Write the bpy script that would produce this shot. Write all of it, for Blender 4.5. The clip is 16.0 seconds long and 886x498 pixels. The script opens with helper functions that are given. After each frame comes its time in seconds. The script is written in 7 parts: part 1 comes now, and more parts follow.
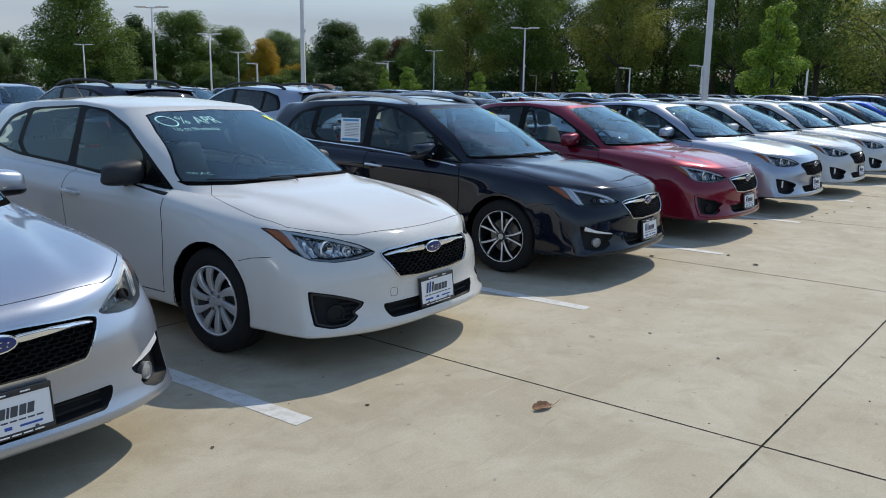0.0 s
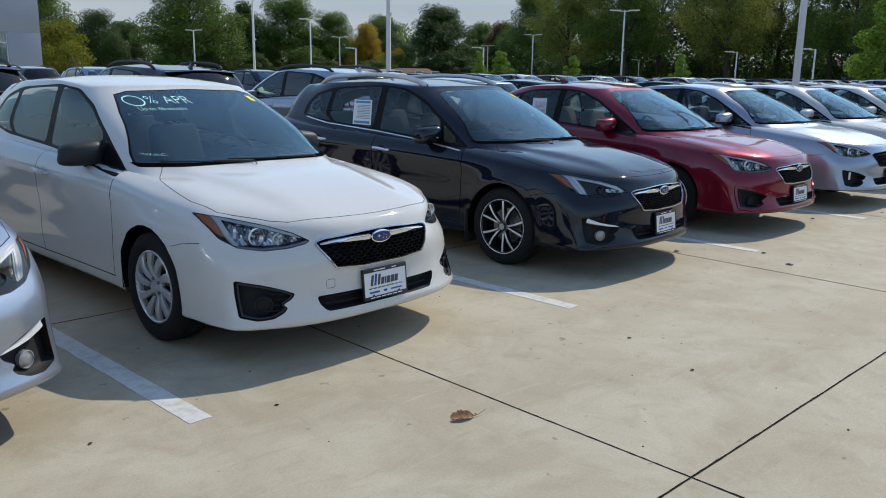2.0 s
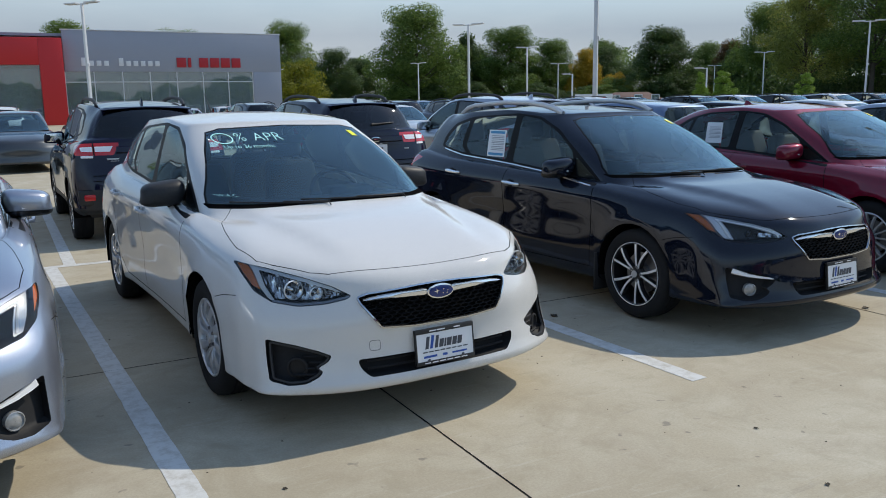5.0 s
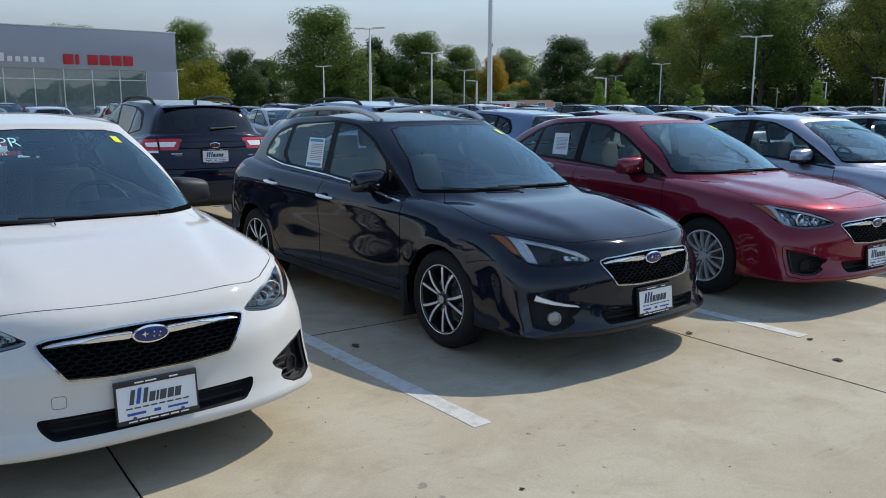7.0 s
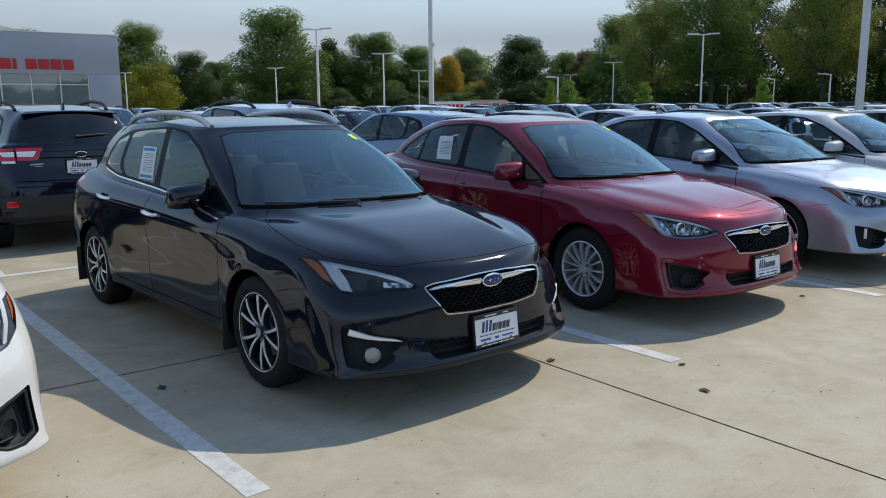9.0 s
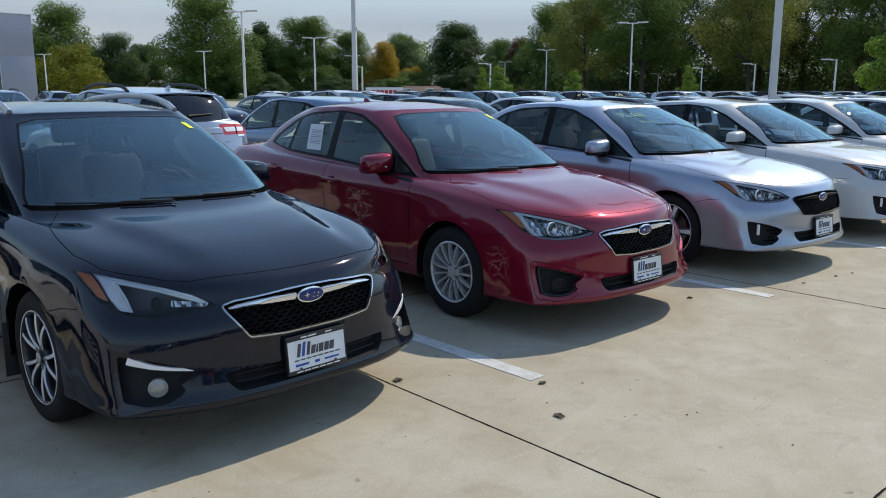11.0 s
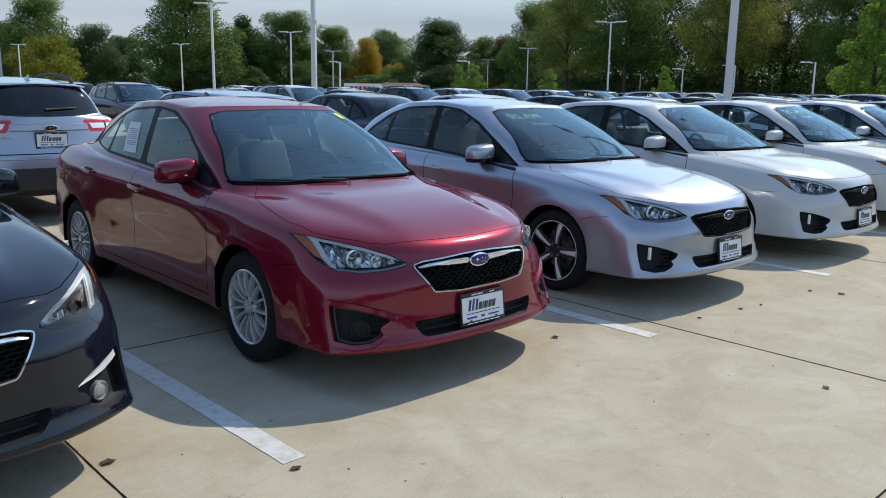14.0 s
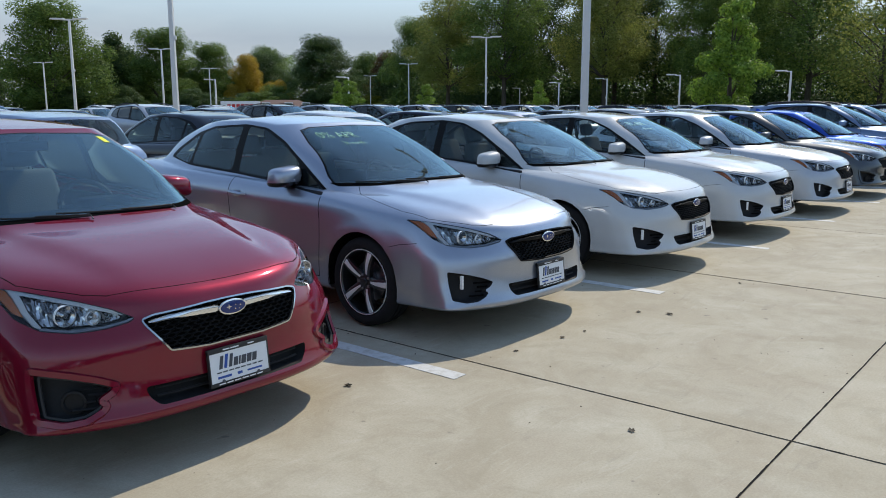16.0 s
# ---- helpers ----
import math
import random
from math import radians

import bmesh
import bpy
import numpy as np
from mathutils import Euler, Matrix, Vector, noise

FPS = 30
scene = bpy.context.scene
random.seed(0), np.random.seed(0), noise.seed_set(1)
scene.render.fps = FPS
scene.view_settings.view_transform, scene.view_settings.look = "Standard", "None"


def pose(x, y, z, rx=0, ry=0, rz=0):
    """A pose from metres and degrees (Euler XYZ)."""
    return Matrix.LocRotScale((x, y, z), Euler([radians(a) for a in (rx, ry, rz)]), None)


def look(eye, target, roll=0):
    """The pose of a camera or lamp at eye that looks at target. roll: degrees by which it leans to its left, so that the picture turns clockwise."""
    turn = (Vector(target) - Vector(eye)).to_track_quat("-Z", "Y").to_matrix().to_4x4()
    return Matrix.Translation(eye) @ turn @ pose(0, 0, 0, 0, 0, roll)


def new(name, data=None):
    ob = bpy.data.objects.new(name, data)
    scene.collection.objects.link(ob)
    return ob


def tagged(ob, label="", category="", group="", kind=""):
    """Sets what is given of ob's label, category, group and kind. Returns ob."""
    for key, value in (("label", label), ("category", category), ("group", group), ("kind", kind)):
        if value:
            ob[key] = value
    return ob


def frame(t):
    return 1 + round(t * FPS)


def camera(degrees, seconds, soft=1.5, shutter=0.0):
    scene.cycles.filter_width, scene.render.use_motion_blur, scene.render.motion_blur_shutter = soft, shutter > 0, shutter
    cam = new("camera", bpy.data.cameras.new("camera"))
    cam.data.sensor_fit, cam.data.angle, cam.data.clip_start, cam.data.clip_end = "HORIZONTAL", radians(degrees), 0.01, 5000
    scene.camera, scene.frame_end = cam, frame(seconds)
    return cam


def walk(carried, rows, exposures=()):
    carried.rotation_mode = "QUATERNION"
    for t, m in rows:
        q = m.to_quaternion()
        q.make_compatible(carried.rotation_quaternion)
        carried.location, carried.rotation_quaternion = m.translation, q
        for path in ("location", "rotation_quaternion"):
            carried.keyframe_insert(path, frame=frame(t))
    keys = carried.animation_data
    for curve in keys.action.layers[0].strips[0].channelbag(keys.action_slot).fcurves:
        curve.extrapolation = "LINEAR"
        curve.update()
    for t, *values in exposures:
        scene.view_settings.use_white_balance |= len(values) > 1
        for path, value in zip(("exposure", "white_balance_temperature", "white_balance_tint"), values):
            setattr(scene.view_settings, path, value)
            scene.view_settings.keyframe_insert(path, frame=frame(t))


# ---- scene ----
cam = camera(57.5, 16.0, 0.95)
PATH = [
    (0, (0.062, 0.035, 1.543), (1.593, 1.262, 1.16), 0.8),
    (0.5, (0.287, -0.17, 1.541), (1.689, 1.207, 1.172), 0.4),
    (1, (0.453, -0.292, 1.531), (1.84, 1.098, 1.149), 0.1),
    (1.5, (0.665, -0.333, 1.516), (2.087, 1.014, 1.113), 1.0),
    (2, (0.892, -0.36, 1.519), (2.254, 1.042, 1.097), 0.9),
    (2.5, (1.05, -0.441, 1.524), (2.231, 1.114, 1.09), 1.2),
    (3, (1.146, -0.466, 1.511), (2.206, 1.172, 1.072), 1.2),
    (3.2, (1.203, -0.436, 1.505), (2.239, 1.218, 1.068), 1.1),
    (5.3, (2.047, -0.264, 1.532), (2.984, 1.468, 1.183), -1.1),
    (5.5, (2.119, -0.246, 1.528), (3.134, 1.44, 1.172), -0.7),
    (6, (2.31, -0.168, 1.542), (3.465, 1.423, 1.176), 0.1),
    (6.5, (2.591, -0.15, 1.51), (3.756, 1.436, 1.149), 0.3),
    (7, (2.888, -0.163, 1.533), (4.013, 1.453, 1.183), 0.2),
    (7.5, (3.169, -0.118, 1.523), (4.387, 1.429, 1.175), 0.3),
    (8, (3.401, -0.04, 1.553), (4.65, 1.485, 1.212), -0.3),
    (8.5, (3.664, -0.055, 1.542), (4.89, 1.488, 1.201), -0.2),
    (9, (3.918, -0.104, 1.542), (5.118, 1.458, 1.193), -0.5),
    (9.5, (4.163, -0.048, 1.535), (5.496, 1.402, 1.186), 0.0),
    (9.7, (4.253, 0.002, 1.536), (5.647, 1.392, 1.184), 0.1),
    (11.8, (5.068, 0.014, 1.531), (6.319, 1.522, 1.132), -0.3),
    (12, (5.172, 0.056, 1.529), (6.414, 1.571, 1.13), -0.4),
    (12.5, (5.455, 0.033, 1.52), (6.67, 1.572, 1.129), -0.5),
    (13, (5.733, -0.065, 1.539), (6.944, 1.479, 1.154), -0.6),
    (13.5, (5.981, -0.023, 1.514), (7.259, 1.464, 1.118), 0.0),
    (14, (6.224, 0.075, 1.529), (7.563, 1.51, 1.141), 0.9),
    (14.5, (6.47, 0.094, 1.509), (7.793, 1.549, 1.143), 0.7),
    (15, (6.719, 0.045, 1.527), (8.053, 1.493, 1.176), -0.1),
    (15.5, (6.894, 0.003, 1.523), (8.368, 1.307, 1.164), -0.5),
    (16, (7.101, 0.044, 1.535), (8.626, 1.29, 1.186), 0.0),
]
walk(cam, [(t, look(eye, aim, roll)) for t, eye, aim, roll in PATH], [(0, 0.03), (10, 0.05), (12, 0.13), (14, 0.2), (16, 0.12)])
# ---- sky, sun ----
SUN_TO = Vector((0.97, 0.09, 1.0)).normalized()      # from the place to the sun
world = bpy.data.worlds.new("world")
scene.world = world
world.use_nodes = True
wn = world.node_tree
sky = wn.nodes.new("ShaderNodeTexSky")
sky.sky_type = "NISHITA"
sky.sun_disc = False
sky.sun_elevation = math.asin(SUN_TO.z)
sky.sun_rotation = math.atan2(SUN_TO.x, SUN_TO.y)
sky.air_density, sky.dust_density, sky.ozone_density = 1.2, 0.15, 1.6
clouds = wn.nodes.new("ShaderNodeTexNoise")
clouds.inputs["Scale"].default_value = 2.2
clouds.inputs["Detail"].default_value = 6
clouds.inputs["Roughness"].default_value = 0.55
stretch = wn.nodes.new("ShaderNodeMapping")
stretch.inputs["Scale"].default_value = (1.0, 1.0, 4.0)
wcoord = wn.nodes.new("ShaderNodeTexCoord")
wn.links.new(wcoord.outputs["Generated"], stretch.inputs["Vector"])
wn.links.new(stretch.outputs["Vector"], clouds.inputs["Vector"])
cover = wn.nodes.new("ShaderNodeMapRange")
cover.inputs["From Min"].default_value = 0.36
cover.inputs["From Max"].default_value = 0.62
cover.inputs["To Min"].default_value = 0.02
cover.inputs["To Max"].default_value = 0.11
wn.links.new(clouds.outputs["Fac"], cover.inputs["Value"])
height = wn.nodes.new("ShaderNodeSeparateXYZ")
wn.links.new(wcoord.outputs["Generated"], height.inputs["Vector"])
haze = wn.nodes.new("ShaderNodeMapRange")           # thin haze towards the horizon
haze.inputs["From Min"].default_value, haze.inputs["From Max"].default_value = 0.08, 0.24
haze.inputs["To Min"].default_value, haze.inputs["To Max"].default_value = 0.9, 0.0
wn.links.new(height.outputs["Z"], haze.inputs["Value"])
veiled = wn.nodes.new("ShaderNodeMath")
veiled.operation = "MAXIMUM"
wn.links.new(haze.outputs["Result"], veiled.inputs[0])
wn.links.new(cover.outputs["Result"], veiled.inputs[1])
veil = wn.nodes.new("ShaderNodeMix")
veil.data_type = "RGBA"
drift = wn.nodes.new("ShaderNodeMapRange")          # thin high cloud in the haze
drift.inputs["From Min"].default_value, drift.inputs["From Max"].default_value = 0.42, 0.66
wn.links.new(clouds.outputs["Fac"], drift.inputs["Value"])
pale = wn.nodes.new("ShaderNodeMix")
pale.data_type = "RGBA"
pale.inputs["A"].default_value, pale.inputs["B"].default_value = (1.72, 2.04, 2.60, 1), (2.32, 2.58, 3.04, 1)
wn.links.new(drift.outputs["Result"], pale.inputs["Factor"])
wn.links.new(pale.outputs["Result"], veil.inputs["B"])
wn.links.new(veiled.outputs["Value"], veil.inputs["Factor"])
wn.links.new(sky.outputs["Color"], veil.inputs["A"])
wn.links.new(veil.outputs["Result"], wn.nodes["Background"].inputs["Color"])
wn.nodes["Background"].inputs["Strength"].default_value = 0.175

sun = new("sun", bpy.data.lights.new("sun", "SUN"))
sun.data.energy, sun.data.angle, sun.data.color = 3.24, radians(0.53), (1.0, 0.920, 0.775)
sun.matrix_world = look((20, -10, 40), Vector((20, -10, 40)) - SUN_TO)


# ---- materials ----
def material(name, color, rough=0.5, metal=0.0, coat=0.0, grain=0.0, scale=8.0, bump=0.0, spec=0.5, emit=0.0):
    m = bpy.data.materials.new(name)
    m.use_nodes = True
    nt = m.node_tree
    b = nt.nodes["Principled BSDF"]
    b.inputs["Base Color"].default_value = (*color, 1)
    b.inputs["Roughness"].default_value = rough
    b.inputs["Metallic"].default_value = metal
    b.inputs["Coat Weight"].default_value = coat
    b.inputs["Coat Roughness"].default_value = 0.02
    b.inputs["Specular IOR Level"].default_value = spec
    if emit:
        b.inputs["Emission Color"].default_value = (*color, 1)
        b.inputs["Emission Strength"].default_value = emit
    if grain or bump:
        tc = nt.nodes.new("ShaderNodeTexCoord")
        n = nt.nodes.new("ShaderNodeTexNoise")
        n.inputs["Scale"].default_value = scale
        n.inputs["Detail"].default_value = 5
        nt.links.new(tc.outputs["Object"], n.inputs["Vector"])
        if grain:
            mix = nt.nodes.new("ShaderNodeMix")
            mix.data_type = "RGBA"
            mix.inputs["A"].default_value = (*[c * (1 - grain) for c in color], 1)
            mix.inputs["B"].default_value = (*[min(1, c * (1 + grain)) for c in color], 1)
            nt.links.new(n.outputs["Fac"], mix.inputs["Factor"])
            nt.links.new(mix.outputs["Result"], b.inputs["Base Color"])
        if bump:
            bp = nt.nodes.new("ShaderNodeBump")
            bp.inputs["Strength"].default_value = bump
            bp.inputs["Distance"].default_value = 0.01
            nt.links.new(n.outputs["Fac"], bp.inputs["Height"])
            nt.links.new(bp.outputs["Normal"], b.inputs["Normal"])
    return m


def paint(name, color, metal, rough=0.32, coat_ior=1.5, film=0.012):
    """Car paint: flakes under a clear coat, with a faint film of dust."""
    m = material(name, color, rough, metal, 1.0, spec=0.0)
    nt = m.node_tree
    b = nt.nodes["Principled BSDF"]
    b.inputs["Coat IOR"].default_value = coat_ior
    tc = nt.nodes.new("ShaderNodeTexCoord")
    fl = nt.nodes.new("ShaderNodeTexVoronoi")
    fl.inputs["Scale"].default_value = 900
    nt.links.new(tc.outputs["Object"], fl.inputs["Vector"])
    dust_haze = nt.nodes.new("ShaderNodeTexNoise")
    dust_haze.inputs["Scale"].default_value = 2.5
    dust_haze.inputs["Detail"].default_value = 7
    nt.links.new(tc.outputs["Object"], dust_haze.inputs["Vector"])
    hsv = nt.nodes.new("ShaderNodeHueSaturation")
    hsv.inputs["Color"].default_value = (*color, 1)
    v = nt.nodes.new("ShaderNodeMapRange")
    v.inputs["To Min"].default_value, v.inputs["To Max"].default_value = 0.82, 1.12
    sep = nt.nodes.new("ShaderNodeSeparateColor")
    nt.links.new(fl.outputs["Color"], sep.inputs["Color"])
    nt.links.new(sep.outputs["Red"], v.inputs["Value"])
    nt.links.new(v.outputs["Result"], hsv.inputs["Value"])
    mix = nt.nodes.new("ShaderNodeMix")
    mix.data_type = "RGBA"
    mix.inputs["B"].default_value = (0.43, 0.42, 0.40, 1)
    df = nt.nodes.new("ShaderNodeMapRange")
    df.inputs["From Min"].default_value, df.inputs["From Max"].default_value = 0.45, 0.85
    df.inputs["To Max"].default_value = film
    nt.links.new(dust_haze.outputs["Fac"], df.inputs["Value"])
    nt.links.new(df.outputs["Result"], mix.inputs["Factor"])
    nt.links.new(hsv.outputs["Color"], mix.inputs["A"])
    nt.links.new(mix.outputs["Result"], b.inputs["Base Color"])
    cr = nt.nodes.new("ShaderNodeMapRange")
    cr.inputs["To Min"].default_value, cr.inputs["To Max"].default_value = 0.03, 0.07
    nt.links.new(dust_haze.outputs["Fac"], cr.inputs["Value"])
    nt.links.new(cr.outputs["Result"], b.inputs["Coat Roughness"])
    return m


def glass(name, tint, ior=1.5, rough=0.0, coating=(1, 1, 1), dust_haze=0.0):
    """Thin glass: clear with a mirror sheen, and a pale bluish film of painted haze."""
    m = bpy.data.materials.new(name)
    m.use_nodes = True
    nt = m.node_tree
    nt.nodes.remove(nt.nodes["Principled BSDF"])
    tr = nt.nodes.new("ShaderNodeBsdfTransparent")
    tr.inputs["Color"].default_value = (*tint, 1)
    gl = nt.nodes.new("ShaderNodeBsdfGlossy")
    gl.inputs["Roughness"].default_value = rough
    gl.inputs["Color"].default_value = (*coating, 1)
    fr = nt.nodes.new("ShaderNodeFresnel")
    fr.inputs["IOR"].default_value = ior
    mx = nt.nodes.new("ShaderNodeMixShader")
    nt.links.new(fr.outputs["Fac"], mx.inputs["Fac"])
    nt.links.new(tr.outputs["BSDF"], mx.inputs[1])
    nt.links.new(gl.outputs["BSDF"], mx.inputs[2])
    out = mx.outputs["Shader"]
    if dust_haze:
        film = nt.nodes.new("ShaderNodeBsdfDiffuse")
        # matt blue-grey that stands in for pale sky mirrored in the glass
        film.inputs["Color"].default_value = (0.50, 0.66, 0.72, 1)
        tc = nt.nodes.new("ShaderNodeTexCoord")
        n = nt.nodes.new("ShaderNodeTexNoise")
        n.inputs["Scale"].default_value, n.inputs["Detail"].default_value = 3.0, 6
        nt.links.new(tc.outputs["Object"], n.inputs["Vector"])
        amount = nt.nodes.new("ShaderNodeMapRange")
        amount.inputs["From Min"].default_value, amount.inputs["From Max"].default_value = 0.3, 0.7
        amount.inputs["To Min"].default_value, amount.inputs["To Max"].default_value = dust_haze * 0.75, dust_haze * 1.25
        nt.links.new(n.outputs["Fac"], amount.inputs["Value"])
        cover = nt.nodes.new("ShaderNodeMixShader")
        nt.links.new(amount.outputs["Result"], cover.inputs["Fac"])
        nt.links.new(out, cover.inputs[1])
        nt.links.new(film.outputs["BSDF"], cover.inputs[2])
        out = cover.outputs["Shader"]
    nt.links.new(out, nt.nodes["Material Output"].inputs["Surface"])
    return m


PAINT = {
    "white": paint("white_paint", (0.64, 0.63, 0.605), 0.0, 0.45),
    "pearl": paint("pearl_white_paint", (0.55, 0.56, 0.56), 0.1, 0.4),
    "black": paint("black_paint", (0.0052, 0.0079, 0.0165), 0.0, 0.30, 1.48, 0.002),
    "red": paint("red_paint", (0.185, 0.006, 0.022), 0.3, 0.34, 1.55, 0.003),
    "silver": paint("silver_paint", (0.37, 0.40, 0.465), 0.8, 0.33),
    "navy": paint("dark_blue_paint", (0.007, 0.008, 0.024), 0.0, 0.35, 1.45, 0.003),
    "grey": paint("dark_grey_paint", (0.07, 0.075, 0.08), 0.6, 0.35),
    "blue": paint("blue_paint", (0.01, 0.07, 0.42), 0.4, 0.35),
    "bluegrey": paint("blue_grey_paint", (0.16, 0.22, 0.33), 0.6, 0.35),
    "ice": paint("ice_silver_paint", (0.48, 0.50, 0.53), 0.35, 0.42),
}
WINDSHIELD = glass("windshield_glass", (0.60, 0.79, 0.83), 1.85, coating=(0.68, 0.92, 1.0), dust_haze=0.015)
SIDE_GLASS = glass("side_glass", (0.70, 0.80, 0.81), 1.52, coating=(0.8, 0.95, 1.0), dust_haze=0.006)
DARK_GLASS = glass("privacy_glass", (0.10, 0.115, 0.12), 1.6, rough=0.03)
LENS = glass("clear_lens", (0.86, 0.87, 0.87), 1.42)
TRIM = material("black_trim", (0.010, 0.010, 0.011), 0.42, 0, 0.0, spec=0.08)
GLOSS_BLACK = material("gloss_black_trim", (0.008, 0.008, 0.009), 0.2, 0, 0.5, spec=0.3)
PLASTIC = material("black_plastic", (0.018, 0.018, 0.019), 0.55, grain=0.25, scale=60, bump=0.15)
DEEP = material("deep_black_plastic", (0.017, 0.017, 0.018), 0.62, grain=0.25, scale=60, spec=0.2)
GAP = material("panel_gap", (0.006, 0.006, 0.006), 0.9, spec=0.0)
RUBBER = material("tyre_rubber", (0.014, 0.014, 0.015), 0.8, grain=0.3, scale=30, bump=0.2, spec=0.25)
SATIN_CHROME = material("satin_chrome", (0.86, 0.86, 0.87), 0.3, 0.3, 0.4)
CHROME = material("chrome", (0.82, 0.83, 0.84), 0.1, 0.85)
ALLOY = material("silver_alloy", (0.56, 0.57, 0.59), 0.36, 0.5, 0.5, grain=0.08, scale=25)
DARK_ALLOY = material("dark_alloy", (0.02, 0.02, 0.022), 0.3, 0.2, 0.6)
MACHINED = material("machined_alloy", (0.86, 0.86, 0.87), 0.30, 0.35)
REFLECTOR = material("lamp_reflector", (0.80, 0.81, 0.83), 0.12, 1.0)
AMBER = material("amber_lens", (0.60, 0.16, 0.03), 0.25, 0, 0.3)
LAMP_INNER = material("lamp_inner", (0.03, 0.031, 0.033), 0.3, 0.2)
LAMP_PALE = material("pale_lamp_housing", (0.30, 0.31, 0.33), 0.25, 0.6)
LAMP_SATIN = material("lamp_satin", (0.84, 0.85, 0.86), 0.25, 0.1)
LAMP_CHROME = material("lamp_chrome", (0.80, 0.81, 0.83), 0.25, 0.5)
FRAME_CHROME = material("grille_frame_chrome", (0.50, 0.51, 0.53), 0.12, 0.95)
FOG_LENS = material("fog_lamp_lens", (0.34, 0.34, 0.33), 0.15, 0.2, 0.6, grain=0.35, scale=60)
def reeded():
    """Pressed reflector of upright facets, with bright and dark reflections painted into their base colour."""
    m = material("reeded_reflector", (0.5, 0.5, 0.5), 0.12, 1.0)
    nt = m.node_tree
    b = nt.nodes["Principled BSDF"]
    tc = nt.nodes.new("ShaderNodeTexCoord")
    mp = nt.nodes.new("ShaderNodeMapping")
    mp.inputs["Scale"].default_value = (62, 8, 24)
    vo = nt.nodes.new("ShaderNodeTexVoronoi")
    vo.distance = "CHEBYCHEV"
    vo.inputs["Scale"].default_value = 1.0
    nt.links.new(tc.outputs["Object"], mp.inputs["Vector"])
    nt.links.new(mp.outputs["Vector"], vo.inputs["Vector"])
    sep = nt.nodes.new("ShaderNodeSeparateColor")
    nt.links.new(vo.outputs["Color"], sep.inputs["Color"])
    ramp = nt.nodes.new("ShaderNodeMix")
    ramp.data_type = "RGBA"
    ramp.inputs["A"].default_value, ramp.inputs["B"].default_value = (0.05, 0.052, 0.056, 1), (0.86, 0.87, 0.88, 1)
    nt.links.new(sep.outputs["Red"], ramp.inputs["Factor"])
    nt.links.new(ramp.outputs["Result"], b.inputs["Base Color"])
    bp = nt.nodes.new("ShaderNodeBump")
    bp.inputs["Strength"].default_value, bp.inputs["Distance"].default_value = 0.7, 0.012
    nt.links.new(vo.outputs["Distance"], bp.inputs["Height"])
    nt.links.new(bp.outputs["Normal"], b.inputs["Normal"])
    return m


REEDED = reeded()
RED_LENS = material("red_lens", (0.55, 0.012, 0.016), 0.12, 0, 0.8)
WHITE_LENS = material("white_lens", (0.90, 0.90, 0.90), 0.15, 0, 0.6)
FABRIC = material("dark_seat_fabric", (0.03, 0.03, 0.032), 0.85, grain=0.3, scale=90, bump=0.3)
GREY_FABRIC = material("grey_seat_fabric", (0.16, 0.155, 0.145), 0.85, grain=0.25, scale=90, bump=0.3)
DASH = material("dash_plastic", (0.022, 0.022, 0.023), 0.65, grain=0.2, scale=40)
MATT_SILVER = material("matt_silver_rail", (0.55, 0.56, 0.58), 0.38, 0.7)
STEEL = material("brake_steel", (0.25, 0.25, 0.26), 0.4, 1.0)
PLATE_WHITE = material("plate_white", (0.78, 0.79, 0.80), 0.35, grain=0.03, scale=20)
INK = material("plate_ink", (0.055, 0.06, 0.075), 0.5)
INK_BLUE = material("plate_blue", (0.02, 0.08, 0.35), 0.5)
EMBLEM = material("emblem_blue", (0.014, 0.032, 0.15), 0.2, 0.1, 0.3)
PAPER = material("window_sticker", (0.76, 0.77, 0.78), 0.6, grain=0.04, scale=60)
PAPER_BLUE = material("sticker_blue", (0.05, 0.26, 0.48), 0.6)
PAPER_GREY = material("sticker_print", (0.30, 0.31, 0.33), 0.6)
YELLOW = material("yellow_sticker", (0.80, 0.83, 0.03), 0.6)
CHALK = material("window_chalk", (0.42, 0.80, 0.78), 0.8)
CHALK2 = material("green_window_chalk", (0.24, 0.50, 0.38), 0.8)


# ---- mesh helpers ----
def mesh_of(bm, name):
    me = bpy.data.meshes.new(name)
    bm.to_mesh(me)
    bm.free()
    return me


def smooth(me, angle=40):
    for p in me.polygons:
        p.use_smooth = True
    me.set_sharp_from_angle(angle=radians(angle))
    return me


def part(name, data, mat, parent, label="", m=None):
    """Links a mesh (or a bmesh) as one object under its thing or part."""
    if isinstance(data, bmesh.types.BMesh):
        data = smooth(mesh_of(data, name))
    if not data.materials:
        data.materials.append(mat)
    ob = new(name, data)
    if data.materials[0] != mat:
        ob.material_slots[0].link = "OBJECT"
        ob.material_slots[0].material = mat
    if parent is not None:
        ob.parent = parent
    if m is not None:
        ob.matrix_basis = m
    if label:
        tagged(ob, label)
    return ob


def box(bm, x0, y0, z0, x1, y1, z1, bevel=0.0, seg=2):
    r = bmesh.ops.create_cube(bm, size=1)
    for v in r["verts"]:
        v.co = Vector(((x0 + x1) / 2 + v.co.x * (x1 - x0), (y0 + y1) / 2 + v.co.y * (y1 - y0), (z0 + z1) / 2 + v.co.z * (z1 - z0)))
    if bevel:
        es = list({e for v in r["verts"] for e in v.link_edges})
        bmesh.ops.bevel(bm, geom=es, offset=bevel, segments=seg, profile=0.6, affect="EDGES")
    return bm


def boxm(*a, **k):
    return box(bmesh.new(), *a, **k)


